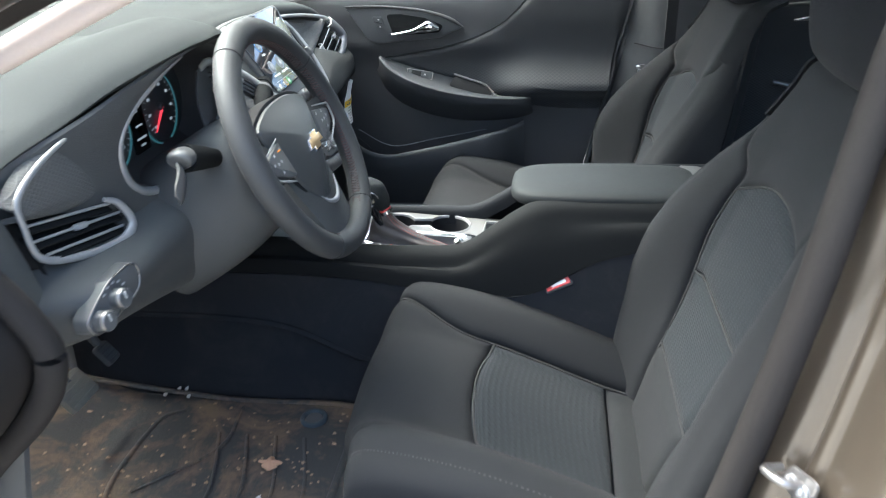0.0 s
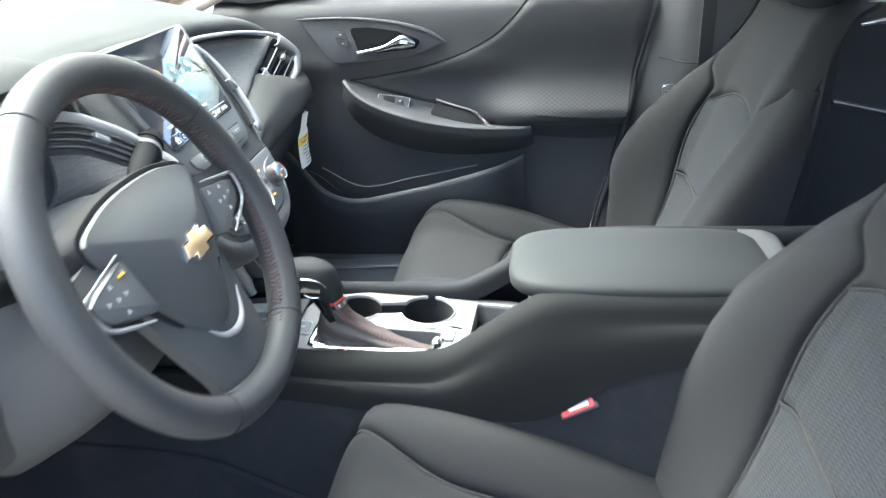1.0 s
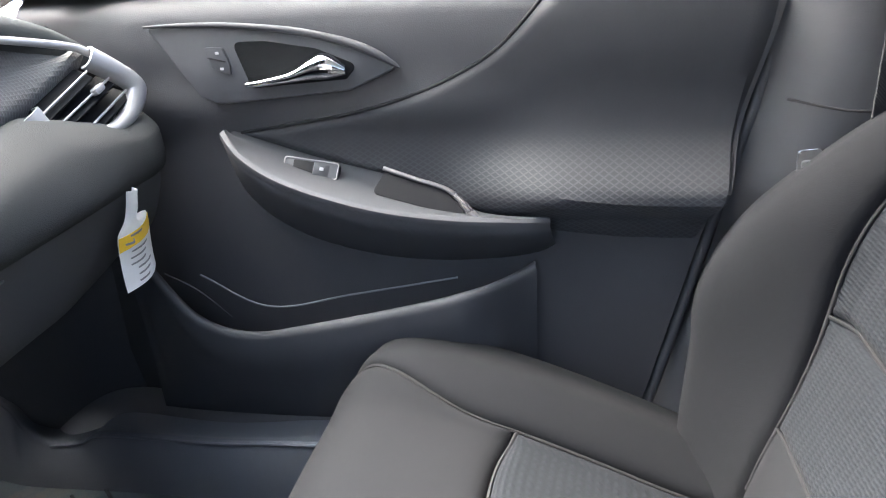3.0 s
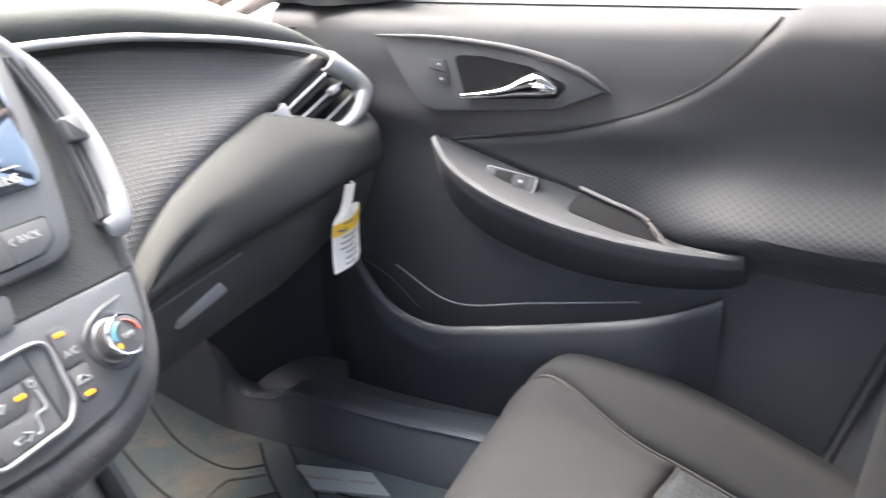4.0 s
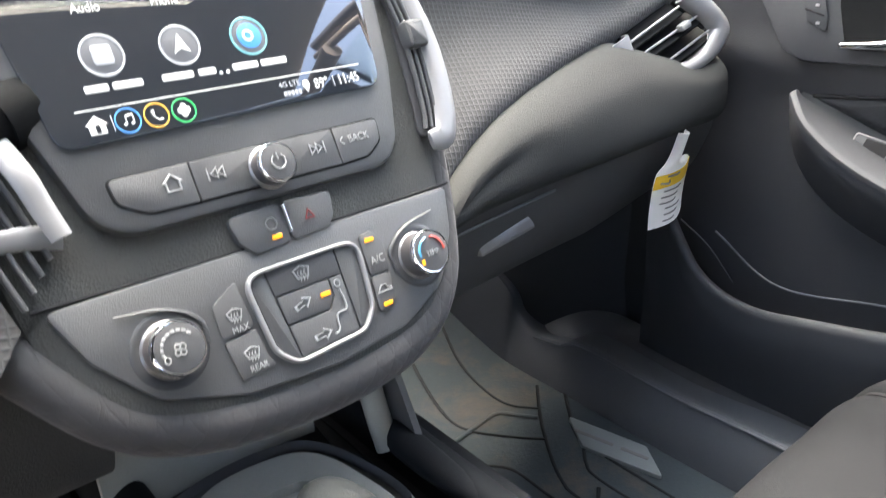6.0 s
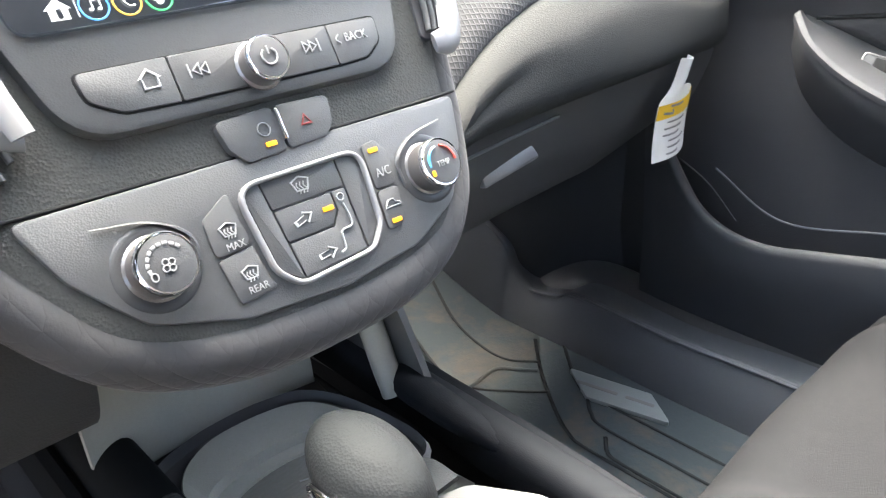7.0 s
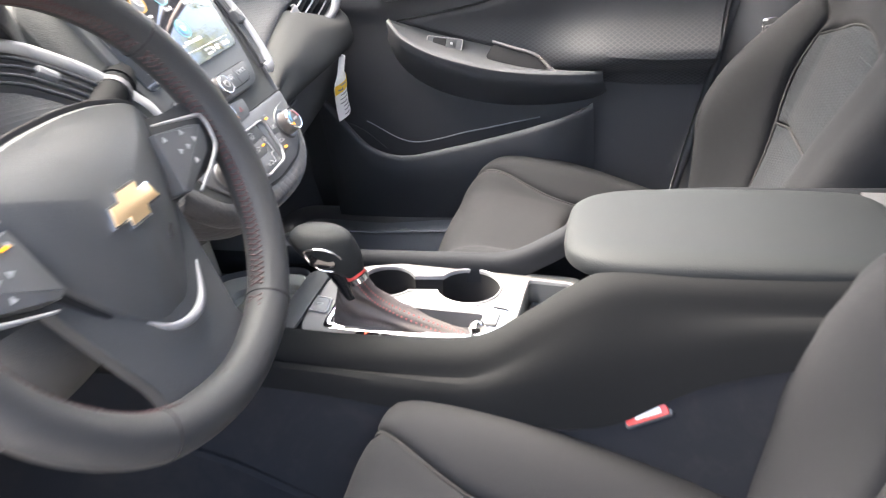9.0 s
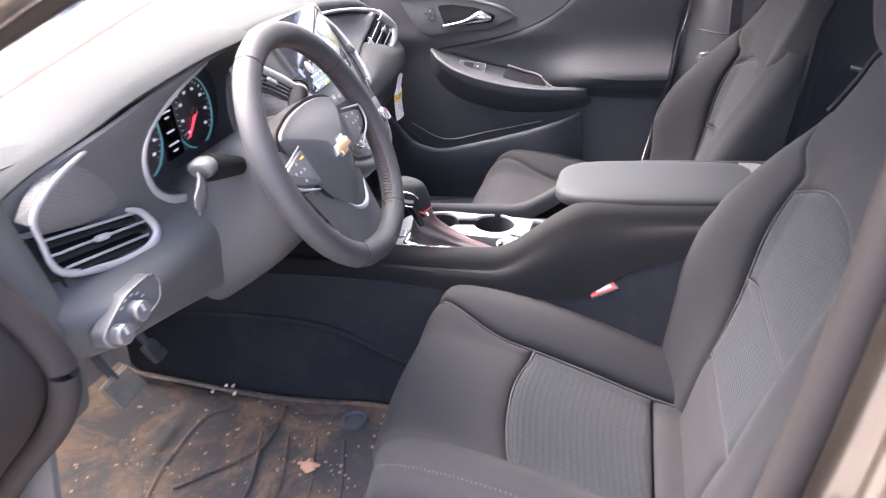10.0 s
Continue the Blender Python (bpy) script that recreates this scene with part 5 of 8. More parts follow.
for s, y, kk in ((-1, -0.0355, keys[1]), (1, 0.0285, keys[2])):
    for d in (-0.0035, 0.0005):
        hoop("marking", np.array([(s * (d - 0.002), -0.0034), (s * (d + 0.0025), 0), (s * (d - 0.002), 0.0034)]), np.array([(s * (d - 0.0014), -0.0022), (s * (d + 0.0014), 0), (s * (d - 0.0014), 0.0022)]), SM @ Matrix.Translation((y, 0.001, 0.0062)), MARK, kk, depth=0.0006, rise=0.0002)
    mark(y, 0.8509, [(s * 0.0036, -0.0034), (s * 0.0044, -0.0034), (s * 0.0044, 0.0034), (s * 0.0036, 0.0034)], kk)
word(0.057, 0.8515, "BACK", 0.0064, keys[3])
tube("marking", [RM @ Vector((0.0462, 0.0040, 0.0006)), RM @ Vector((0.0440, 0.0017, 0.0006)), RM @ Vector((0.0462, -0.0006, 0.0006))], 0.0004, MARK, keys[3], n=5, steps=8)


def knob(y, z, r, tall, parent, cap, label, base=-0.002):
    M = SM @ Matrix.Translation((y, (z - 0.85) * K, base))
    k = lathe("knob", [(r * 1.10, -0.004), (r * 1.10, 0.002), (r, 0.003), (r, tall * 0.80)], M, GUNMETAL, parent, n=72, knurl=0.018, label=label)
    lathe("chrome_rim", [(r * 1.0, tall * 0.80), (r * 1.02, tall * 0.86), (r * 1.015, tall * 0.95), (r * 0.96, tall), (r * 0.89, tall * 0.985)], M, CHROME, k, n=48, label="chrome rim")
    lathe("cap", [(r * 0.91, tall * 0.7), (r * 0.91, tall * 0.985), (r * 0.87, tall * 0.995)], M, cap, k, n=40, label="dark flat cap")
    return k, M @ Matrix.Translation((0, 0, tall * 0.995 + 0.0005))


k, KM2 = knob(-0.0045, 0.8475, 0.0110, 0.0135, radio, PLASTIC, "knurled chrome power knob", 0.004)
tube("marking", [KM2 @ Vector((0.004 * math.sin(a), 0.004 * math.cos(a), 0)) for a in np.linspace(0.6, 5.68, 12)], 0.0005, MARK, k, n=6, steps=24)
tube("marking", [KM2 @ Vector((0, 0.001, 0)), KM2 @ Vector((0, 0.005, 0))], 0.0005, MARK, k, n=6, steps=2)

SM = STACK_PLANE @ Matrix.Translation((0, -0.002, 0))
# hazard and stop-start keys
DIMRED = material("unlit red mark", (0.20, 0.03, 0.03), 0.5)
hazard = thing("hazard_switches", "pair of dark keys with a red triangle", "switches")
a = key_plate("key", [(-0.037, 0.8245), (-0.034, 0.812), (-0.027, 0.8045), (-0.0045, 0.8055), (-0.0045, 0.8255)], hazard, r=0.004, lift=-0.007)
b = key_plate("key", [(-0.0035, 0.8255), (-0.0035, 0.8055), (0.020, 0.8065), (0.026, 0.812), (0.029, 0.8245)], hazard, r=0.004, lift=-0.007)
hoop("marking", np.array([(-0.0034, -0.0026), (0.0034, -0.0026), (0, 0.0034)]), np.array([(-0.0022, -0.0018), (0.0022, -0.0018), (0, 0.0020)]), SM @ Matrix.Translation((0.0105, (0.816 - 0.85) * K, 0.0024)), DIMRED, b, depth=0.0006, rise=0.0002)
hoop("marking", ellipse(0.0036, 0.0036, 20), ellipse(0.0030, 0.0030, 20), SM @ Matrix.Translation((-0.0135, (0.8165 - 0.85) * K, 0.0024)), MARK, a, depth=0.0006, rise=0.0002)
plate("indicator", round_outline([(-0.003, -0.0012), (0.003, -0.0012), (0.003, 0.0012), (-0.003, 0.0012)], 0.0005, 2), SM @ Matrix.Translation((-0.0125, (0.810 - 0.85) * K, 0.0024)), AMBER, a, depth=0.0006, bevel=0.0002)
plate("chrome_divider", round_outline([(-0.0009, -0.008), (0.0009, -0.008), (0.0009, 0.008), (-0.0009, 0.008)], 0.0005, 2), SM @ Matrix.Translation((-0.004, (0.817 - 0.85) * K, 0.0035)), CHROME, hazard, depth=0.006, bevel=0.0004)

SM = STACK_PLANE
# climate panel
climate = thing("climate_panel", "dark climate panel with two chrome-rimmed dials", "climate panel")
CP = material("climate fascia", (0.095, 0.097, 0.098), 0.42, grain="plastic", bump=0.12)
pan = [(-0.134, 0.807), (-0.122, 0.782), (-0.098, 0.757), (-0.055, 0.744), (0.0, 0.740), (0.05, 0.744), (0.084, 0.757), (0.104, 0.782), (0.112, 0.807)]
plate("fascia", round_outline(flat_stack(pan), [0.004] + [0.02] * 7 + [0.004], 4), SM @ Matrix.Translation((0, 0, -0.0005)), CP, climate, depth=0.02, bevel=0.0015, label="dark grey fascia")
strip("seam_line", [on_stack(y, z, -0.0025) for y, z in ((-0.138, 0.8085), (-0.06, 0.8075), (0.0, 0.8075), (0.06, 0.8078), (0.116, 0.8085))], 0.0009, 1.0, SEAM, climate, 30)
fr = round_outline(flat_stack([(-0.041, 0.796), (-0.037, 0.757), (-0.026, 0.7475), (0.021, 0.7495), (0.031, 0.760), (0.035, 0.796)]), [0.012, 0.016, 0.014, 0.014, 0.016, 0.012], 6)
fr = ccw(fr)
hoop("silver_frame", fr, inset(fr, 0.0024), SM @ Matrix.Translation((0, 0, 0.0035)), SATIN, climate, depth=0.006, rise=0.001, label="satin silver frame")


def climate_key(pts, r=0.0015, lift=-0.0075):
    return key_plate("key", pts, climate, r=r, lift=lift, depth=0.006, bevel=0.0008)


climate_key([(-0.0375, 0.7945), (-0.0335, 0.757), (-0.024, 0.7505), (-0.0225, 0.7505), (-0.0275, 0.7945)], 0.002)
k1 = climate_key([(-0.0268, 0.7945), (-0.0253, 0.7815), (0.0173, 0.7815), (0.0173, 0.7945)])
k2 = climate_key([(-0.0251, 0.7808), (-0.0238, 0.7668), (0.0030, 0.7668), (0.0080, 0.7725), (0.0080, 0.7808)])
k3 = climate_key([(-0.0236, 0.7661), (-0.0220, 0.7505), (0.0165, 0.7518), (0.0172, 0.7808), (0.0088, 0.7808), (0.0088, 0.7720), (0.0034, 0.7661)])
climate_key([(0.0180, 0.7945), (0.0178, 0.7520), (0.0205, 0.7525), (0.0285, 0.761), (0.0322, 0.7945)], 0.002)
kmax = climate_key([(-0.060, 0.787), (-0.046, 0.794), (-0.0435, 0.794), (-0.0415, 0.772), (-0.0605, 0.7705)], 0.004)
krear = climate_key([(-0.0603, 0.7698), (-0.0414, 0.7713), (-0.0395, 0.7565), (-0.037, 0.752), (-0.0575, 0.7505)], 0.002)
kac = climate_key([(0.0365, 0.796), (0.0355, 0.7745), (0.0495, 0.7745), (0.0515, 0.790), (0.046, 0.797)], 0.003)
krec = climate_key([(0.0352, 0.7738), (0.0335, 0.755), (0.043, 0.756), (0.0475, 0.760), (0.0494, 0.7738)], 0.003)
word(0.0435, 0.7815, "A/C", 0.0068, kac, 0.0016)
word(-0.0495, 0.7735, "MAX", 0.0050, kmax, 0.0016)
word(-0.0470, 0.7545, "REAR", 0.0050, krear, 0.0016)


def lamp_dot(y, z, parent, w=0.0032):
    plate("indicator", round_outline([(-w, -0.0012), (w, -0.0012), (w, 0.0012), (-w, 0.0012)], 0.0006, 2), SM @ Matrix.Translation((y, (z - 0.85) * K, 0.0016)), AMBER, parent, depth=0.0005, bevel=0.0002)


lamp_dot(0.0425, 0.7925, kac)
lamp_dot(0.0405, 0.7585, krec)
lamp_dot(0.0035, 0.7745, k2)


def fan_glyph(y, z, parent, k=1.0):
    hoop("marking", np.array([(-0.0055, 0.002), (-0.0036, -0.0036), (0.0036, -0.0036), (0.0055, 0.002), (0.0, 0.0042)]) * k, np.array([(-0.0045, 0.0016), (-0.0029, -0.0028), (0.0029, -0.0028), (0.0045, 0.0016), (0.0, 0.0033)]) * k, SM @ Matrix.Translation((y, (z - 0.85) * K, 0.0017)), MARK, parent, depth=0.0006, rise=0.0002)
    for d in (-0.002, 0.0, 0.002):
        tube("marking", [SM @ Vector((y + (d + e) * k, (z - 0.85) * K + f * k, 0.0014)) for e, f in ((0, -0.005), (0.0007, -0.003), (-0.0007, -0.001), (0, 0.001))], 0.00035, MARK, parent, n=5, steps=10)


fan_glyph(-0.006, 0.7885, k1)
fan_glyph(-0.0500, 0.7805, kmax, 0.85)
fan_glyph(-0.0480, 0.7615, krear, 0.85)
arr = np.array([(-0.006, -0.0015), (0.001, -0.0015), (0.001, -0.0035), (0.006, 0.0), (0.001, 0.0035), (0.001, 0.0015), (-0.006, 0.0015)])
for y, z, turn, kk in ((-0.0115, 0.774, 18, k2), (-0.006, 0.7565, 5, k3)):
    hoop("marking", arr, arr * 0.72, SM @ Matrix.Translation((y, (z - 0.85) * K, 0.0017)) @ pose(0, 0, 0, 0, 0, turn), MARK, kk, depth=0.0006, rise=0.0002)
hoop("marking", ellipse(0.0023, 0.0023, 16), ellipse(0.0016, 0.0016, 16), SM @ Matrix.Translation((0.0125, (0.7775 - 0.85) * K, 0.0017)), MARK, k3, depth=0.0006, rise=0.0002)
tube("marking", [SM @ Vector((y, (z - 0.85) * K, 0.0015)) for y, z in ((0.0125, 0.7745), (0.0135, 0.768), (0.0125, 0.764), (0.0060, 0.763), (0.0045, 0.756), (0.0010, 0.7545))], 0.0006, MARK, k3, n=6, steps=30)
hoop("marking", np.array([(-0.0055, -0.0015), (0.0055, -0.0015), (0.005, 0.0005), (0.0025, 0.001), (0.0015, 0.003), (-0.0022, 0.003), (-0.004, 0.0008)]), np.array([(-0.0046, -0.0008), (0.0046, -0.0008), (0.0042, 0.0), (0.002, 0.0004), (0.0012, 0.0023), (-0.0018, 0.0023), (-0.0034, 0.0002)]), SM @ Matrix.Translation((0.0415, (0.766 - 0.85) * K, 0.0017)), MARK, krec, depth=0.0006, rise=0.0002)
RECESS = material("dial recess", (0.05, 0.052, 0.055), 0.35, grain="plastic", bump=0.1)
for y, s in ((-0.0860, -1), (0.0735, 1)):
    M = SM @ Matrix.Translation((y, (0.776 - 0.85) * K, 0.0))
    hoop("dial_recess", ellipse(0.0200, 0.0200, 40), ellipse(0.0140, 0.0140, 40), M @ Matrix.Translation((0, 0, 0.0005)), RECESS, climate, depth=0.004, rise=0.0012)
    tube("dial_swoosh", [M @ Vector(p) for p in ((s * -0.019, -0.004, 0.0008), (s * -0.018, 0.010, 0.0008), (s * -0.003, 0.020, 0.0008), (s * 0.020, 0.024, 0.0008))], [0.0008, 0.0014, 0.0012, 0.0005], RECESS, climate, n=8, steps=24, flat=0.3)
    k, TM = knob(y, 0.776, 0.0136, 0.0165, climate, PLASTIC, "knurled dial with a chrome rim")
    if s < 0:
        for a in np.linspace(3.3, 0.7, 9):
            plate("marking", round_outline([(-0.0011, -0.0008), (0.0011, -0.0008), (0.0011, 0.0008), (-0.0011, 0.0008)], 0.0003, 1), TM @ Matrix.Translation((0.0085 * math.cos(a), 0.0085 * math.sin(a), 0)) @ pose(0, 0, 0, 0, 0, math.degrees(a) + 90), MARK, k, depth=0.0006, bevel=0.0002)
        hoop("marking", ellipse(0.0017, 0.0021, 12), ellipse(0.0011, 0.0015, 12), TM @ Matrix.Translation((-0.0074, -0.0040, 0.0003)), MARK, k, depth=0.0006, rise=0.0001)
        for a in range(4):
            hoop("marking", ellipse(0.0017, 0.0017, 12), ellipse(0.0011, 0.0011, 12), TM @ Matrix.Translation((0.0019 * math.cos(a * 1.571 + 0.6), 0.0019 * math.sin(a * 1.571 + 0.6) - 0.001, 0.0003)), MARK, k, depth=0.0006, rise=0.0001)
    else:
        text("marking", "TEMP", 0.0046, TM @ Matrix.Translation((0, -0.001, 0.0003)), MARK, k, squeeze=0.85)
        COLD, HOT = lit("cold blue", 0.12, 0.45, 0.75, 0.05), lit("hot red", 0.8, 0.10, 0.06, 0.05)
        for mt, lo, hi in ((COLD, 3.3, 1.75), (HOT, 1.4, -0.1)):
            tube("scale_arc", [TM @ Vector((0.0092 * math.cos(a), 0.0092 * math.sin(a), 0)) for a in np.linspace(lo, hi, 8)], 0.0009, mt, k, n=6, steps=20, flat=0.4)
        plate("indicator", round_outline([(-0.001, -0.0016), (0.001, -0.0016), (0.001, 0.0016), (-0.001, 0.0016)], 0.0004, 2), TM @ Matrix.Translation((-0.0085, -0.0050, 0.0002)), AMBER, k, depth=0.0008, bevel=0.0002)

# tall vents beside the screen
rv = thing("air_vent", "tall centre vent in a bright silver bow", "air vent")
strip("silver_bow", [on_stack(y, z, 0.004) for y, z in ((0.110, 0.953), (0.126, 0.930), (0.135, 0.895), (0.133, 0.862), (0.124, 0.836), (0.110, 0.833))], [0.004, 0.006, 0.0075, 0.0085, 0.009, 0.006], 0.3, SATIN, rv, 60, "bright silver bow")
plate("housing", round_outline(flat_stack([(0.108, 0.948), (0.125, 0.925), (0.130, 0.89), (0.126, 0.85), (0.118, 0.836), (0.107, 0.838), (0.113, 0.88), (0.116, 0.91)]), 0.004, 3), SM @ Matrix.Translation((0, 0, -0.001)), DARK, rv, depth=0.004, bevel=0.0004)
for d in (0.0, 0.005, 0.010):
    strip("slat", [on_stack(0.1075 + d * 0.9 + b, z, 0.003) for b, z in ((0.001, 0.942), (0.0075, 0.915), (0.010, 0.885), (0.006, 0.852), (0.0025, 0.840))], 0.0014, 1.6, PLASTIC, rv, 30)
plate("tab", round_outline([(-0.008, -0.009), (0.008, -0.009), (0.008, 0.009), (-0.008, 0.009)], 0.003), SM @ Matrix.Translation((0.124, (0.893 - 0.85) * K, 0.011)), PLASTIC, rv, depth=0.01, bevel=0.003)
lv = thing("air_vent", "wide centre vent beside the instruments in a silver bow", "air vent")
bow = [(-0.1165, 0.833), (-0.120, 0.846), (-0.124, 0.862), (-0.132, 0.882), (-0.152, 0.904), (-0.180, 0.925), (-0.205, 0.940), (-0.245, 0.953), (-0.280, 0.950)]
strip("silver_bow", [on_stack(y, z, 0.003 + 0.006 * (z < 0.87)) for y, z in bow], [0.005, 0.0055, 0.0058, 0.006, 0.006, 0.006, 0.006, 0.006, 0.005], 0.3, SATIN, lv, 60, "silver bow")
strip("silver_base", [on_stack(y, z, 0.003) for y, z in ((-0.115, 0.834), (-0.130, 0.837), (-0.150, 0.839), (-0.172, 0.846))], [0.006, 0.0055, 0.005, 0.004], 0.3, SATIN, lv, 30, "silver foot")
back = [[tuple(on_stack(y, z, -0.006)) for y, z in bow], [tuple(on_stack(y - 0.03, z - 0.030, -0.016)) for y, z in bow], [tuple(on_stack(y - 0.055, z - 0.062, -0.018)) for y, z in bow]]
loft("housing", back, DARK, lv, nu=10, nv=30, thick=0.003)
for k in range(4):
    d = 0.008 + 0.0075 * k
    strip("slat", [on_stack(y - d * 0.75, z - d * 0.75, 0.0) for y, z in bow[:8]], 0.0016, 1.6, PLASTIC, lv, 40)
plate("tab", round_outline([(-0.010, -0.004), (0.010, -0.004), (0.010, 0.004), (-0.010, 0.004)], 0.002), SM @ Matrix.Translation((-0.195, (0.915 - 0.85) * K, 0.006)) @ pose(0, 0, 0, 0, 0, -42), SATIN, lv, depth=0.01, bevel=0.002)
rows = [[tuple(on_stack(y - 0.028, z - 0.030, -0.004)) for y, z in bow[:8]], [tuple(on_stack(y - 0.055, z - 0.055, 0.0)) for y, z in bow[:8]], [tuple(on_stack(y - 0.09, z - 0.075, -0.02)) for y, z in bow[:8]]]
loft("cloth_panel", rows, PAD, lv, nu=16, nv=24, thick=0.004, label="dark embossed cloth panel")


# ---- front seats ----
def smooth(a, b, x):
    t = np.clip((x - a) / (b - a), 0, 1)
    return t * t * (3 - 2 * t)


_mid = curve_points([(0.052, 0, 0.385), (0.044, 0, 0.425), (0.054, 0, 0.465), (0.092, 0, 0.487), (0.16, 0, 0.474), (0.24, 0, 0.449), (0.34, 0, 0.408), (0.45, 0, 0.362), (0.56, 0, 0.335)], 200)
_rise = curve_points([(0, 0, 0.0), (0.1, 0, 0.004), (0.22, 0, 0.024), (0.35, 0, 0.044), (0.5, 0, 0.054), (0.65, 0, 0.062), (0.8, 0, 0.064), (1.0, 0, 0.05)], 200)


LIP = 0.0              # how far the cushion reaches forward
CORNER = 0.085         # how far its front corners are rounded back
OUTER = (0.024, 0.0)   # by how much the middle is wider on either side


def cushion(u, v):
    """A point of the cushion's skin: u from the front lip to the back, v across, both edges falling away."""
    i = u * 199
    k = int(min(i, 198))
    f = i - k
    x, _, z = _mid[k] * (1 - f) + _mid[k + 1] * f
    rise = (_rise[k] * (1 - f) + _rise[k + 1] * f)[2]
    a = abs(v)
    e = OUTER[v > 0]
    bol = rise * smooth(0.10 + e, 0.19 + e, a) * (1 - 11 * LIP * (v > 0))
    crown = 0.006 * (1 - smooth(0.0, 0.15, a))
    width = 0.245 - 0.020 * (1 - smooth(0.0, 0.2, u))
    if a <= width:
        y, dz = a, -0.012 * smooth(0.175, width, a) ** 1.5
    else:
        t = (a - width) / (0.33 - width)
        ang = min(1.0, t * 1.6) * math.pi / 2
        y = width + 0.028 * math.sin(ang)
        dz = -0.012 - 0.028 * (1 - math.cos(ang)) - 0.11 * max(0.0, t - 0.62) / 0.38
    front = ((0.020 - LIP * 0.4) * (min(a, 0.2) / 0.2) ** 2 + (CORNER - LIP * 0.4) * smooth(0.14, 0.26, a)) * (1 - smooth(0.0, 0.42, u)) - LIP * (1 - smooth(0.05, 0.5, u))
    return np.array((x + front, math.copysign(y, v), z + bol + crown + dz))


_back = curve_points([(0.486, 0, 0.345), (0.514, 0, 0.44), (0.546, 0, 0.52), (0.579, 0, 0.60), (0.607, 0, 0.68), (0.635, 0, 0.76), (0.659, 0, 0.83), (0.682, 0, 0.89), (0.706, 0, 0.935), (0.752, 0, 0.950)], 200)
_wing = curve_points([(k, 0, w) for k, w in enumerate((0.036, 0.050, 0.068, 0.088, 0.078, 0.044, 0.012, 0.0, 0.0, 0.0))], 200)
WINGS = (0.50, 1.0)      # how full the two side wings are: the outboard one is flatter
_half = curve_points([(k, 0, w) for k, w in enumerate((0.215, 0.232, 0.242, 0.245, 0.240, 0.221, 0.186, 0.168, 0.155, 0.120))], 200)


def backrest(u, v):
    """A point of the backrest's front skin: u from the bottom up, v across from -1 to 1, past 0.8 it turns round the side."""
    i = u * 199
    k = int(min(i, 198))
    f = i - k
    x, _, z = _back[k] * (1 - f) + _back[k + 1] * f
    wing = (_wing[k] * (1 - f) + _wing[k + 1] * f)[2] * WINGS[v > 0]
    half = (_half[k] * (1 - f) + _half[k + 1] * f)[2]
    a = abs(v)
    if a <= 0.8:
        y = half * (a / 0.8)
        fx = -wing * smooth(0.38, 0.70, a)
        fx += 0.010 * smooth(0.7, 0.8, a)
    else:
        t = (a - 0.8) / 0.2
        y = half + 0.022 * math.sin(min(1, t * 2) * math.pi / 2) - 0.012 * max(0, t - 0.5)
        fx = -wing + 0.010 + 0.030 * (1 - math.cos(min(1, t * 2) * math.pi / 2)) + (0.052 - 0.085 * u + wing) * max(0, t - 0.4) / 0.6
    return np.array((x + fx, math.copysign(y, v), z))


def panel(name, skin, corners, mat, parent, label="", nu=22, nv=22, seams=(1, 1, 1, 1), puff=0.004, sink=0.009):
    """A sewn panel of a skin between four corner curves in (u, v); edges flagged in seams dip into a seam."""
    (a0, a1), (b0, b1) = corners          # a: v limits as functions of u; b: u limits as functions of w
    P = np.zeros((nu, nv, 3))
    for i in range(nu):
        for j in range(nv):
            s = 0.5 - 0.5 * math.cos(math.pi * i / (nu - 1))
            w = 0.5 - 0.5 * math.cos(math.pi * j / (nv - 1))
            u = b0(w) + (b1(w) - b0(w)) * s
            v = a0(u) + (a1(u) - a0(u)) * w
            P[i, j] = skin(u, v)
    du, dv = np.gradient(P, axis=0), np.gradient(P, axis=1)
    N = np.cross(du, dv)
    N /= np.maximum(np.linalg.norm(N, axis=2, keepdims=True), 1e-9)
    if N[nu // 2, nv // 2] @ np.array((0.35, 0, 0.9) if skin is cushion else (-0.9, 0, 0.3)) < 0:
        N = -N
    length_u = np.linalg.norm(np.diff(P, axis=0), axis=2).sum(0).mean()
    length_v = np.linalg.norm(np.diff(P, axis=1), axis=2).sum(1).mean()
    for i in range(nu):
        for j in range(nv):
            s = 0.5 - 0.5 * math.cos(math.pi * i / (nu - 1))
            w = 0.5 - 0.5 * math.cos(math.pi * j / (nv - 1))
            d = [s * length_u, (1 - s) * length_u, w * length_v, (1 - w) * length_v]
            dip = max((math.exp(-q / 0.006) if flag else 0) for q, flag in zip(d, seams))
            P[i, j] += N[i, j] * (puff * (1 - dip) - sink * dip)
    return sheet(name, P, mat, parent, 0.004, label, 60, 1 if np.cross(P[1, 0] - P[0, 0], P[0, 1] - P[0, 0]) @ N[0, 0] > 0 else -1)


def const(c):
    return lambda t: c


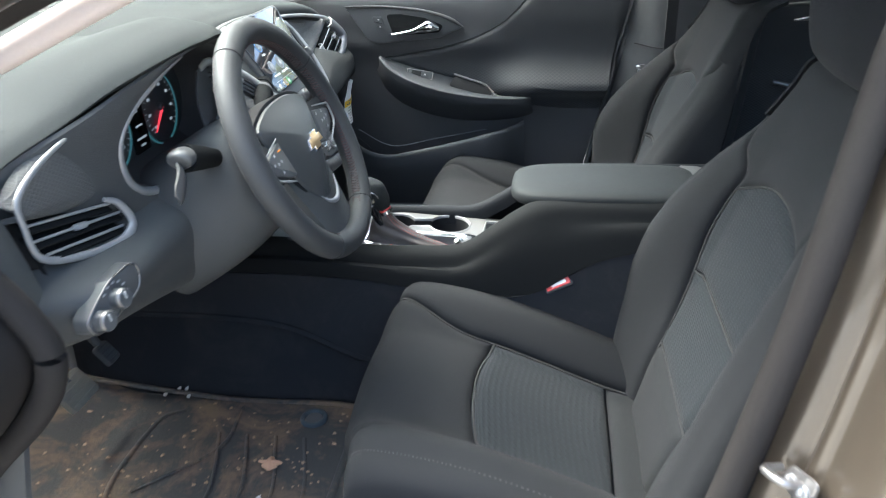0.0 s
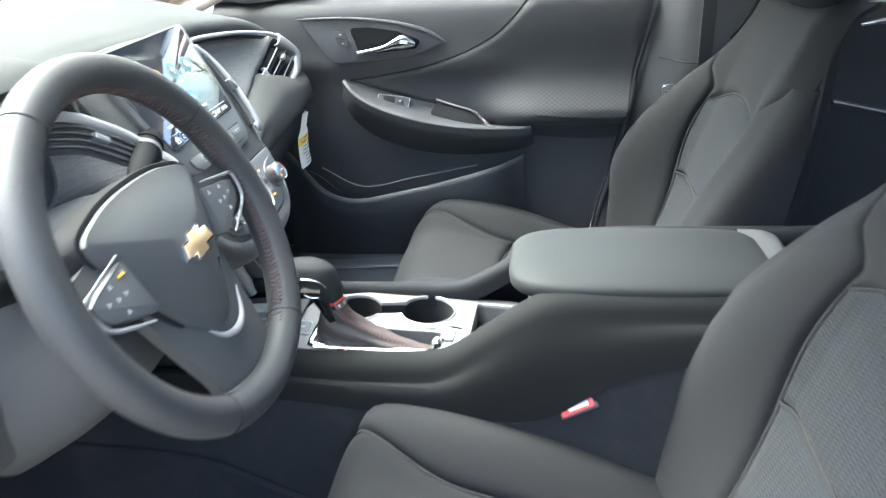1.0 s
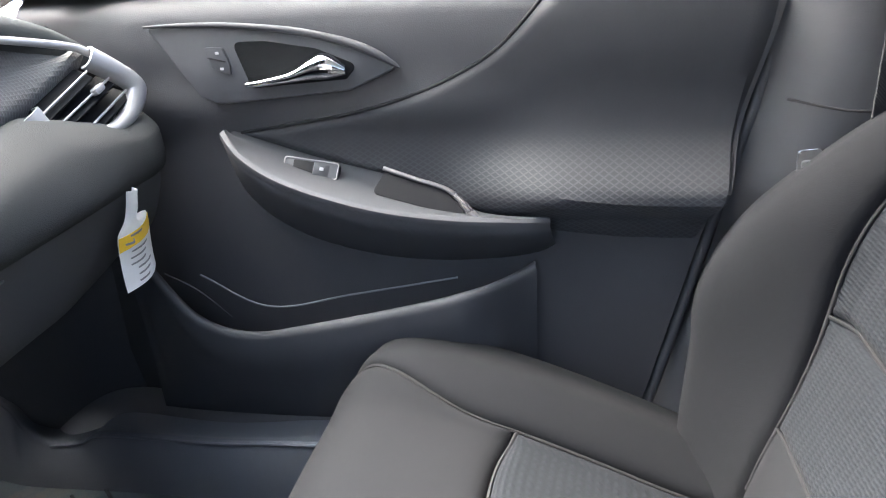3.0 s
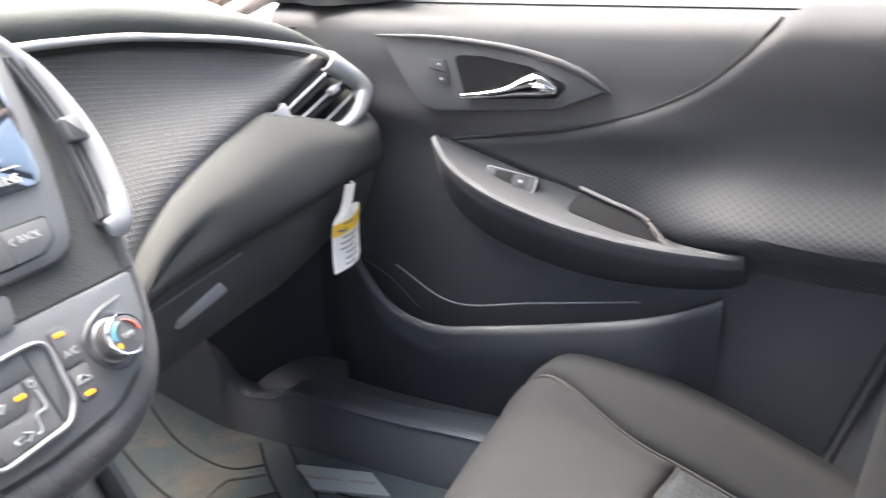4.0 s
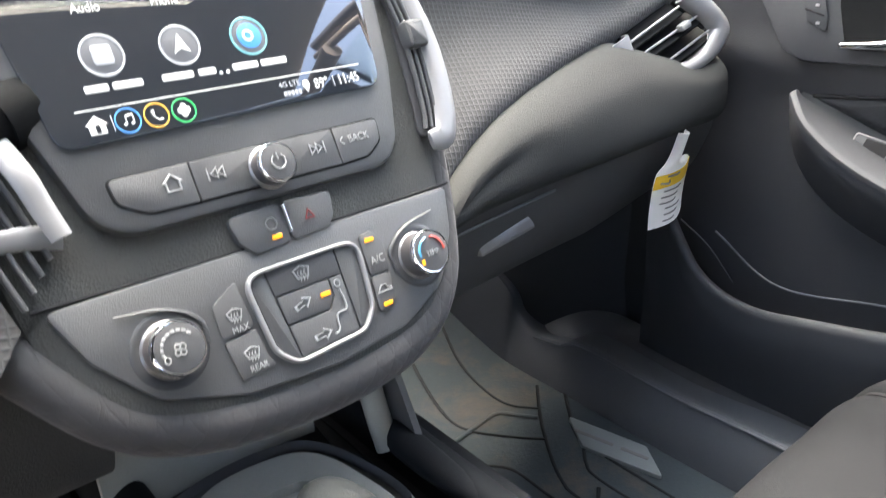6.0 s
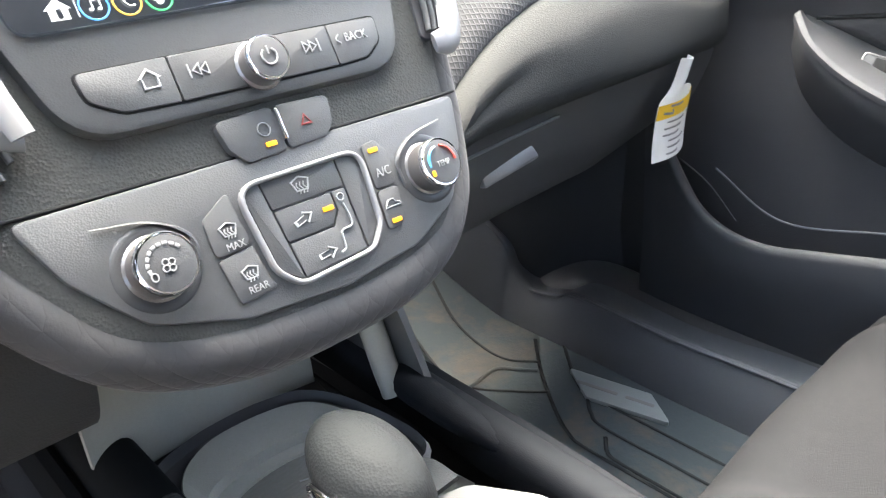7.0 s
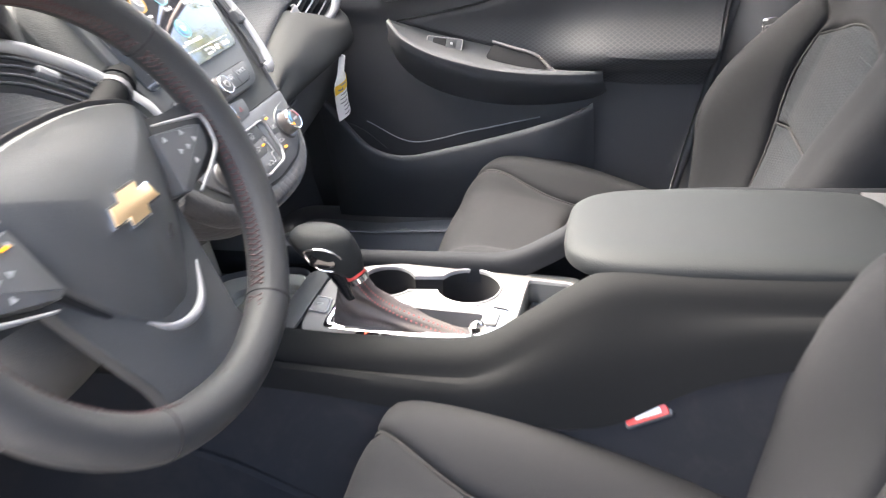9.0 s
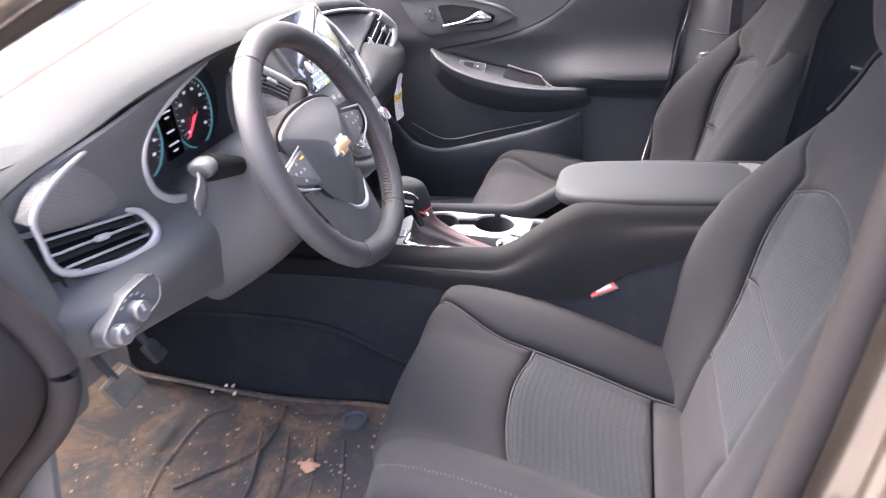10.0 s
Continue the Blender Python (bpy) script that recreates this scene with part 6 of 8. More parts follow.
def build_seat():
    seat = thing("car_seat", "black cloth bucket seat with textured inserts", "car seat", "front seats")
    fu = 0.607                                    # end of the front panel

    def fv(u):
        """Half the width between the bolsters: wide at the front lip."""
        return 0.126 + 0.060 * (1 - smooth(0.25, 0.60, u))

    def near(u):
        return -fv(u) - OUTER[0]

    for s, inner in ((-1, near), (1, fv)):
        panel("cushion_bolster", cushion, ((inner, const(s * 0.33)), (const(0.0), const(1.0))), WOVEN, seat, "plain cloth side bolster", nu=44, nv=26, seams=(0, 0, 1, 0))
    panel("cushion_front", cushion, ((near, fv), (const(0.0), lambda w: fu + 0.03 * (2 * w - 1) ** 2)), WOVEN, seat, "plain cloth thigh panel", nu=30, nv=30, seams=(0, 1, 1, 1))
    panel("cushion_insert", cushion, ((near, fv), (lambda w: fu + 0.03 * (2 * w - 1) ** 2, const(0.87))), INSERT, seat, "textured cloth insert", nu=24, nv=30, seams=(1, 1, 1, 1))
    panel("cushion_rear", cushion, ((near, fv), (const(0.87), const(1.0))), WOVEN, seat, nu=8, nv=20, seams=(1, 0, 1, 1))
    # front skirt and plastic base
    rows = []
    for v in np.linspace(-0.255, 0.255, 9):
        p = cushion(0.0, v * 0.92)
        rows.append([tuple(p + np.array((0, 0, 0.006))), tuple(p + np.array((0.012, 0, -0.03))), (p[0] + 0.03, v * 0.92, 0.315), (p[0] + 0.06, v * 0.9, 0.285)])
    loft("front_skirt", rows, WOVEN, seat, nu=20, nv=12, thick=0.006, label="cloth front skirt")
    for s in (-1, 1):
        rows = [[(x, s * 0.262, zt), (x, s * 0.272, (zt + 0.27) / 2), (x, s * 0.262, 0.265)] for x, zt in ((0.045, 0.375), (0.15, 0.40), (0.30, 0.385), (0.45, 0.35), (0.58, 0.34))]
        loft("side_shield", rows, PLASTIC, seat, nu=20, nv=10, thick=0.008, label="black plastic side shield")
        tube("seat_rail", [(0.02, s * 0.20, 0.265), (0.60, s * 0.20, 0.265)], 0.014, DARK, seat, n=8, steps=4)
    tube("bolster_seam", [tuple(cushion(0.20 + 0.7 * t, -0.244) + np.array((0, 0, 0.0022))) for t in np.linspace(0, 1, 16)], 0.0016, SEAM, seat, n=6, steps=60)
    stitches("stitching", [tuple(cushion(0.24 + 0.6 * t, -0.238) + np.array((0, -0.001, 0.0045))) for t in np.linspace(0, 1, 14)], Matrix.Identity(4), BELT, seat, 70)
    # backrest
    LOW, SEAM_U, TOP_U, END_U = 0.158, 0.338, 0.535, 0.69
    width = lambda u: 0.41 + 0.08 * smooth(0.12, 0.54, u) + 0.31 * smooth(TOP_U + 0.03, END_U, u)
    left, arch = (lambda u: -width(u)), (lambda w: TOP_U + 0.058 * (1 - (2 * w - 1) ** 2))
    for s in (-1, 1):
        panel("back_bolster", backrest, ((lambda u: s * width(u), const(s * 1.0)), (const(0.0), const(END_U))), WOVEN, seat, "plain cloth side bolster", nu=44, nv=26, seams=(0, 0, 1, 0))
        panel("shoulder_side", backrest, ((const(s * 0.8), const(s * 1.0)), (const(END_U), const(1.0))), WOVEN, seat, nu=20, nv=14, seams=(0, 0, 1, 0))
    panel("lumbar_insert", backrest, ((left, width), (const(0.0), const(LOW))), WOVEN, seat, nu=12, nv=24, seams=(0, 1, 1, 1))
    panel("lower_back_insert", backrest, ((left, width), (const(LOW), const(SEAM_U))), INSERT, seat, "textured cloth insert", nu=20, nv=26, seams=(1, 1, 1, 1))
    panel("back_insert", backrest, ((left, width), (const(SEAM_U), arch)), INSERT, seat, "textured cloth insert", nu=26, nv=26, seams=(1, 1, 1, 1))
    panel("shoulder_panel", backrest, ((left, width), (arch, const(END_U))), WOVEN, seat, nu=20, nv=32, seams=(1, 0, 1, 1), sink=0.006)
    panel("top_panel", backrest, ((const(-0.8), const(0.8)), (const(END_U), const(1.0))), WOVEN, seat, "plain cloth shoulder panel", nu=22, nv=40, seams=(0, 0, 1, 1))
    rows = []
    for u in (0.0, 0.2, 0.4, 0.6, 0.8, 0.92, 1.0):
        a, b = backrest(u, -1.0), backrest(u, 1.0)
        d = 0.035 * (1 - 0.4 * u)
        rows.append([tuple(a), (a[0] + d, a[1] * 0.8, a[2]), (a[0] + d * 1.3, 0, a[2]), (b[0] + d, b[1] * 0.8, b[2]), tuple(b)])
    loft("back_shell", rows, WOVEN, seat, nu=30, nv=20, thick=0.006, label="cloth back of the seat")
    # sewn seams between the panels
    def seam_line(skin, path, drop):
        tube("seam", [tuple(skin(u, v) + np.array(drop)) for u, v in path], 0.0021, SEAM, seat, n=6, steps=len(path) * 4)

    for s in (-1, 1):
        seam_line(backrest, [(u, s * width(u)) for u in np.linspace(0.06, END_U, 22)], (0.004, 0, -0.001))
    for u in (LOW, SEAM_U):
        seam_line(backrest, [(u, width(u) * f) for f in np.linspace(-1, 1, 10)], (0.004, 0, -0.001))
    seam_line(backrest, [(arch((f + 1) / 2), width(TOP_U) * f) for f in np.linspace(-1, 1, 14)], (0.004, 0, -0.001))
    seam_line(cushion, [(u, fv(u)) for u in np.linspace(0.12, 0.95, 22)], (0, 0, -0.004))
    seam_line(cushion, [(u, near(u)) for u in np.linspace(0.12, 0.95, 22)], (0, 0, -0.004))
    seam_line(cushion, [(fu + 0.03 * f * f, f * (fv(fu) if f > 0 else -near(fu))) for f in np.linspace(-1, 1, 12)], (0, 0, -0.004))
    # headrest on two posts
    hr = []
    for z, hw, dx, th in ((0.938, 0.090, 0.004, 0.026), (0.945, 0.115, 0.0, 0.042), (0.975, 0.128, -0.010, 0.056), (1.04, 0.130, -0.014, 0.060), (1.10, 0.120, -0.006, 0.050), (1.125, 0.085, 0.006, 0.028)):
        c = 0.725 + dx
        hr.append([(c + th * math.cos(a) * 0.9, hw * math.copysign(abs(math.sin(a)) ** 0.7, math.sin(a)), z) for a in np.linspace(0, 2 * math.pi, 20, endpoint=False)])
    closed_loft("headrest", hr, WOVEN, seat, nu=24, nv=40, label="plain cloth headrest")
    for s in (-1, 1):
        tube("headrest_post", [(0.735, s * 0.06, 0.89), (0.730, s * 0.06, 0.96)], 0.006, CHROME, seat, n=10, steps=3)
    return seat


driver_seat = build_seat()
driver_seat.location = (0, -0.333, 0)
LIP, WINGS, CORNER, OUTER = 0.026, (0.80, 1.40), 0.045, (0.0, 0.0)
passenger_seat = build_seat()
passenger_seat.location = (0, 0.407, 0)
tagged(driver_seat, "black cloth driver's seat with textured inserts")
tagged(passenger_seat, "black cloth passenger seat with textured inserts")

# rear bench
bench = thing("rear_bench", "dark cloth rear bench behind the front seats", "bench")
rows = [[(1.18, y, 0.30), (1.17, y, 0.44), (1.22, y, 0.475), (1.40, y, 0.46), (1.58, y, 0.43)] for y in (-0.64, -0.3, 0, 0.3, 0.64)]
loft("cushion", rows, WOVEN, bench, nu=20, nv=20, thick=0.01)
rows = [[(1.50, y, 0.42), (1.53, y, 0.60), (1.60, y, 0.80), (1.66, y, 0.93)] for y in (-0.62, -0.3, 0, 0.3, 0.62)]
loft("backrest", rows, WOVEN, bench, nu=20, nv=20, thick=0.01)


# ---- centre console ----
console = thing("centre_console", "black centre console with a satin shifter plate", "centre console")
SCUFFED = material("dusty black plastic", (0.020, 0.021, 0.024), 0.8, grain="plastic", bump=0.10, stains=0.25, stain_colour=(0.05, 0.046, 0.042), spec=0.12)
NY, FY = -0.088, 0.130           # its near and far faces


def rail_z(x):
    """The console's upper edge: level beside the shifter, climbing to the armrest."""
    return 0.575 + 0.011 * smooth(-0.04, -0.16, x) + 0.099 * smooth(0.15, 0.345, x)


xs = (-0.42, -0.30, -0.15, 0.0, 0.10, 0.18, 0.24, 0.28, 0.33, 0.42, 0.55, 0.75, 0.90)
for s, y0 in ((-1, NY), (1, FY)):
    rows = []
    for x in xs:
        z, y0 = (rail_z(x), NY) if s < 0 else (0.572 + 0.095 * smooth(0.16, 0.37, x), FY)
        seam = 0.535 - 0.03 * smooth(-0.1, 0.2, x) + 0.10 * smooth(0.28, 0.50, x)
        rows.append([(x, y0 - s * 0.018, z - 0.030), (x, y0 - s * 0.016, z - 0.006), (x, y0 - s * 0.008, z), (x, y0 + s * 0.006, z - 0.008), (x, y0 + s * 0.014, z - 0.03), (x, y0 + s * 0.024, (z + seam) / 2), (x, y0 + s * 0.030, seam)])
    loft("side_panel", rows, CONSOLE if s < 0 else LIT_RAIL, console, nu=70, nv=26, thick=0.005, sign=-s, label="soft black side panel")
    rows = []
    for x in (-0.62, -0.45, -0.30, -0.15, 0.0, 0.15, 0.30, 0.45, 0.60, 0.90):
        seam = 0.532 - 0.03 * smooth(-0.1, 0.2, x) + 0.10 * smooth(0.28, 0.50, x)
        low = 0.44 - 0.085 * smooth(-0.22, 0.02, x)
        rows.append([(x, y0 + s * 0.026, seam), (x, y0 + s * 0.028, (seam + low) / 2), (x, y0 + s * 0.034, low + 0.006), (x, y0 + s * 0.042, low), (x, y0 + s * 0.032, low - 0.02), (x, y0 + s * 0.045, 0.25)])
    loft("lower_panel", rows, SCUFFED, console, nu=50, nv=26, thick=0.005, sign=-s, label="black plastic lower panel")


def top_at(x, y, h=0.0):
    return Vector((x, y, 0.5690 - 0.07 * x + h))


PM = frame_of(top_at(0.1, 0.0155), (1, 0, -0.07), (0, 1, 0))     # the shifter plate's own plane; x runs back, y towards the passenger


def pxy(x, y):
    return ((x - 0.1), y - 0.0155)


def outline_xy(pts, r, n=5):
    return ccw(round_outline([pxy(*p) for p in pts], r, n))


plate_o = [(-0.036, -0.066), (0.20, -0.073), (0.225, -0.064), (0.275, -0.052), (0.290, 0.02), (0.280, 0.113), (0.05, 0.112), (0.0, 0.096), (-0.036, 0.070), (-0.052, 0.02), (-0.046, -0.025)]
PLATE = material("satin shifter plate", (0.10, 0.098, 0.096), 0.42, metal=0.2, spec=0.35, vary=0.06)


def face_with_holes(name, outer, holes, M, mat, parent, depth, label):
    """A flat plate with holes through it."""
    bm = bmesh.new()
    edges = []
    for o in (outer, *holes):
        vs = [bm.verts.new((*p, 0.0)) for p in o]
        edges += [bm.edges.new((vs[i], vs[(i + 1) % len(vs)])) for i in range(len(vs))]
    fill = bmesh.ops.triangle_fill(bm, use_beauty=True, use_dissolve=False, edges=edges, normal=(0, 0, 1))
    faces = [g for g in fill["geom"] if isinstance(g, bmesh.types.BMFace)]
    ext = bmesh.ops.extrude_face_region(bm, geom=faces)
    bmesh.ops.translate(bm, verts=[g for g in ext["geom"] if isinstance(g, bmesh.types.BMVert)], vec=(0, 0, -depth))
    bmesh.ops.recalc_face_normals(bm, faces=bm.faces)
    me = bpy.data.meshes.new(name)
    bm.transform(M)
    bm.to_mesh(me)
    bm.free()
    me.materials.append(mat)
    ob = new(name, me)
    ob.parent = parent
    return tagged(ob, label)


cups = [(0.034, 0.062), (0.139, 0.068)]
lobes = []
for (cx, cy), r, turn in ((cups[0], 0.036, math.pi), (cups[1], 0.041, 0.0)):
    w = math.asin(0.017 / r)
    lobes += [pxy(cx + r * math.cos(turn + t), cy + r * math.sin(turn + t)) for t in np.linspace(w - math.pi, math.pi - w, 26)]
hole_cups = ccw(np.array(lobes))
hole_bin = outline_xy([(0.208, -0.020), (0.262, -0.024), (0.270, 0.095), (0.212, 0.096)], 0.008)
hole_gate = outline_xy([(-0.006, -0.042), (0.165, -0.037), (0.172, 0.008), (0.0, 0.006)], 0.008)
face_with_holes("shifter_plate", outline_xy(plate_o, 0.02), [hole_cups, hole_bin, hole_gate], PM, PLATE, console, 0.006, "satin grey metal-look plate")
for h in (hole_cups, hole_bin):
    hoop("hole_rim", inset(h, -0.0022), inset(h, 0.0006), PM @ Matrix.Translation((0, 0, 0.002)), SATIN, console, depth=0.006, rise=0.0015, label="bright rim")


def well(name, o, depth, mat, label=""):
    n = len(o)
    c = o.mean(0)
    rings = [(o, -0.001), (c + (o - c) * 0.97, -depth * 0.5), (c + (o - c) * 0.94, -depth), (c + (o - c) * 0.3, -depth)]
    verts = [PM @ Vector((*p, z)) for r, z in rings for p in r]
    faces = [(i * n + j, i * n + (j + 1) % n, (i + 1) * n + (j + 1) % n, (i + 1) * n + j) for i in range(3) for j in range(n)] + [tuple(3 * n + j for j in range(n))]
    return mesh(name, verts, faces, mat, console, label)


# near-black walls add to the shade down in the wells
well("cup_holder", hole_cups, 0.07, HOLLOW_SHADE, "deep cup holders with their shade in the colour")
well("small_bin", hole_bin, 0.035, PLASTIC, "small open bin")
plate("bin_mat", inset(hole_bin, 0.006), PM @ Matrix.Translation((0, 0, -0.028)), CLEANMAT, console, depth=0.004, bevel=0.001)
well("gate_well", hole_gate, 0.02, DARK)
# a chrome gate frame with the parking-brake key and the gear display
go = outline_xy([(-0.016, -0.054), (0.185, -0.050), (0.196, -0.034), (0.198, 0.022), (0.186, 0.026), (-0.016, 0.018)], 0.012, 6)
gi = outline_xy([(-0.007, -0.041), (0.160, -0.037), (0.166, -0.028), (0.168, 0.008), (0.160, 0.013), (-0.007, 0.010)], 0.008, 6)
hoop("gate_frame", go, gi, PM @ Matrix.Translation((0, 0, 0.003)), CHROME, console, depth=0.008, rise=0.002, label="polished chrome gate frame")
pk = plate("parking_brake_key", outline_xy([(0.168, -0.020), (0.188, -0.018), (0.190, 0.008), (0.170, 0.008)], 0.003), PM @ Matrix.Translation((0, 0, 0.006)), PLASTIC, console, depth=0.008, bevel=0.002)
hoop("marking", ellipse(0.004, 0.004, 18), ellipse(0.003, 0.003, 18), PM @ Matrix.Translation((*pxy(0.179, -0.006), 0.0065)), MARK, pk, depth=0.0006, rise=0.0002)
gd = plate("gear_display", outline_xy([(0.028, -0.066), (0.102, -0.064), (0.104, -0.055), (0.034, -0.056)], 0.002), PM @ Matrix.Translation((0, 0, 0.004)), GLOSS, console, depth=0.006, bevel=0.0008)
LITRED = lit("lit red letter", 1.0, 0.12, 0.05, 0.4)
for x, ch, mt in ((0.043, "P", LITRED), (0.060, "R", MARK), (0.076, "N", MARK), (0.090, "D", MARK)):
    text("gear_letter", ch, 0.0062, PM @ Matrix.Translation((*pxy(x, -0.0605), 0.0044)) @ pose(0, 0, 0, 0, 0, 0), mt, gd)
ko = outline_xy([(-0.043, -0.022), (-0.049, 0.009), (-0.022, 0.006), (-0.018, -0.026)], 0.005)
kk = plate("console_key", inset(ko, 0.0016), PM @ Matrix.Translation((0, 0, 0.0025)), PLASTIC, console, depth=0.005, bevel=0.001)
hoop("key_frame", inset(ko, -0.0008), inset(ko, 0.0012), PM @ Matrix.Translation((0, 0, 0.003)), SATIN, kk, depth=0.005, rise=0.0008, label="bright key surround")
plate("marking", round_outline([(-0.004, -0.0012), (0.004, -0.0012), (0.004, 0.0012), (-0.004, 0.0012)], 0.0004, 2), PM @ Matrix.Translation((*pxy(-0.033, -0.008), 0.003)), MARK, kk, depth=0.0006, bevel=0.0002)
# the tray in front, under the stack
rows = []
for y in np.linspace(-0.090, 0.100, 9):
    rows.append([(-0.060, y, 0.535), (-0.16, y, 0.520), (-0.26, y, 0.53), (-0.30, y, 0.60), (-0.33, y, 0.66), (-0.345, y, 0.70)])
loft("tray_pan", rows, DARK, console, nu=12, nv=30, thick=0.005, label="dark pan under the stack")
TRAYMAT = material("ribbed tray rubber", (0.17, 0.168, 0.15), 0.75, grain="rib", bump=0.3, spec=0.25)
tray_rim = [(-0.072, -0.075), (-0.150, -0.077), (-0.194, -0.068), (-0.208, -0.039), (-0.211, -0.003), (-0.207, 0.028), (-0.195, 0.055), (-0.155, 0.074), (-0.085, 0.078), (-0.071, 0.020)]
shelf_rim = [(-0.076, -0.066), (-0.145, -0.067), (-0.182, -0.056), (-0.201, -0.030), (-0.204, 0.0), (-0.198, 0.034), (-0.183, 0.055), (-0.149, 0.067), (-0.086, 0.069), (-0.076, 0.020)]
step_rim = [(-0.080, -0.060), (-0.135, -0.060), (-0.157, -0.050), (-0.167, -0.034), (-0.170, -0.009), (-0.169, 0.019), (-0.161, 0.036), (-0.125, 0.050), (-0.088, 0.053), (-0.080, 0.020)]
mat_rim = [(-0.084, -0.054), (-0.126, -0.054), (-0.145, -0.045), (-0.155, -0.030), (-0.160, -0.006), (-0.159, 0.020), (-0.151, 0.034), (-0.112, 0.044), (-0.090, 0.046), (-0.084, 0.018)]


def tray_ring(pts, z, grow=1.0):
    ring = curve_points([(x, y, 0) for x, y in pts], 72, True)
    mid = ring.mean(0)
    ring = mid + (ring - mid) * grow
    ring[:, 2] = z
    return ring


def tray_part(name, rings, mat_, label, closed=False):
    v, f = grid(np.array(rings), closed_v=True)
    if closed:
        f = list(f) + [tuple(len(v) - len(rings[0]) + j for j in range(len(rings[0])))]
    return mesh(name, v, f, mat_, console, label, sharp=50)


tray_part("tray_groove", [tray_ring(tray_rim, 0.566, 1.03), tray_ring(tray_rim, 0.571), tray_ring(tray_rim, 0.561, 0.985), tray_ring(shelf_rim, 0.559, 1.01), tray_ring(shelf_rim, 0.563)], DARK, "dark channel round the tray")
tray_part("front_tray", [tray_ring(shelf_rim, 0.560, 1.004), tray_ring(shelf_rim, 0.5655, 0.995), tray_ring(shelf_rim, 0.5665, 0.98), tray_ring(step_rim, 0.561, 1.02), tray_ring(step_rim, 0.5585), tray_ring(step_rim, 0.5525, 0.985), tray_ring(mat_rim, 0.551, 1.03), tray_ring(mat_rim, 0.5475), tray_ring(mat_rim, 0.547, 0.9)], TRAY, "stepped grey storage tray", True)
tray_part("tray_mat", [tray_ring(mat_rim, 0.5465, 0.99), tray_ring(mat_rim, 0.5500, 0.975), tray_ring(mat_rim, 0.5502, 0.90)], TRAYMAT, "dark grey tray mat", True)
tube("phone_mark", [(-0.137, 0.006, 0.5506), (-0.135, 0.012, 0.5506)], 0.0006, MARK, console, n=6, steps=3)
loft("plate_apron", [[(-0.079, y, 0.562), (-0.072, y, 0.569), (-0.060, y, 0.5735), (-0.042, y, 0.5735)] for y in (-0.074, -0.03, 0.02, 0.066)], KNEE, console, nu=10, nv=12, thick=0.004, label="black curved lip before the shifter plate")
tube("rail_cap", [(-0.165, -0.080, 0.584), (-0.140, -0.079, 0.586), (-0.060, -0.078, 0.586), (-0.048, -0.078, 0.584)], [0.004, 0.009, 0.009, 0.004], BELT, console, n=12, steps=24, flat=0.6, label="ribbed black rail insert")
foot = curve_points([(-0.212, -0.098, 0.560), (-0.219, -0.05, 0.560), (-0.221, -0.01, 0.560), (-0.219, 0.03, 0.560), (-0.212, 0.074, 0.560)], 16)
loft("tray_back_panel", [[tuple(p), (p[0] - 0.006, p[1], 0.62), (p[0] - 0.014, p[1], 0.725)] for p in foot], TRAY, console, nu=24, nv=10, thick=0.004, label="plain grey panel behind the tray")
tube("rail_end", [(-0.156, 0.112, 0.570), (-0.148, 0.112, 0.574), (-0.10, 0.114, 0.570), (-0.04, 0.118, 0.565)], [0.006, 0.013, 0.013, 0.008], LIT_RAIL, console, n=14, steps=24, label="rounded black end of the far rail")
tube("support_strut", [(-0.148, 0.104, 0.566), (-0.158, 0.103, 0.590), (-0.180, 0.105, 0.632), (-0.238, 0.110, 0.740)], [0.011, 0.0108, 0.0105, 0.0105], TRAY, console, n=12, steps=20, flat=0.8, label="grey plastic strut up to the stack")
loft("strut_web", [[(-0.105, 0.122, 0.545), (-0.150, 0.121, 0.63), (-0.215, 0.120, 0.735)], [(-0.25, 0.122, 0.53), (-0.30, 0.122, 0.62), (-0.36, 0.122, 0.70)], [(-0.38, 0.122, 0.52), (-0.42, 0.122, 0.6), (-0.45, 0.122, 0.68)]], PLASTIC, console, nu=8, nv=10, thick=0.006)

# armrest lid
lid = thing("armrest_lid", "padded black armrest lid on the console", "armrest")
rows = []
for x, hw, zt, zb in ((0.268, 0.034, 0.672, 0.660), (0.272, 0.060, 0.679, 0.654), (0.285, 0.082, 0.684, 0.649), (0.308, 0.097, 0.687, 0.646), (0.345, 0.106, 0.688, 0.645), (0.42, 0.109, 0.688, 0.646), (0.52, 0.108, 0.686, 0.650), (0.58, 0.101, 0.683, 0.656), (0.600, 0.080, 0.679, 0.664)):
    c = []
    for a in np.linspace(0, 2 * math.pi, 24, endpoint=False):
        ca, sa = math.cos(a), math.sin(a)
        y = 0.018 + hw * math.copysign(abs(ca) ** 0.60, ca)
        z = (zt + zb) / 2 + (zt - zb) / 2 * math.copysign(abs(sa) ** 0.70, sa) - 0.07 * (y - 0.018)
        c.append((x, y, z))
    rows.append(c)
closed_loft("pad", rows, LEATHER, lid, nu=44, nv=56, label="padded vinyl top")
loft("lid_base", [[(x, y, z) for x, z in ((0.300, 0.652), (0.40, 0.650), (0.60, 0.656))] for y in (-0.060, 0.018, 0.098)], DARK, lid, nu=8, nv=10, thick=0.010, label="black plastic underside")
loft("hinge_cover", [[(0.585, y, 0.668), (0.625, y, 0.664), (0.645, y, 0.640), (0.65, y, 0.55)] for y in (-0.085, 0.014, 0.110)], PLASTIC, console, nu=8, nv=16, thick=0.006)
loft("bin_wall", [[(0.30, y, 0.660), (0.292, y, 0.60), (0.288, y, 0.53)] for y in (-0.070, 0.014, 0.112)], PLASTIC, console, nu=8, nv=12, thick=0.006, label="black wall under the armrest")
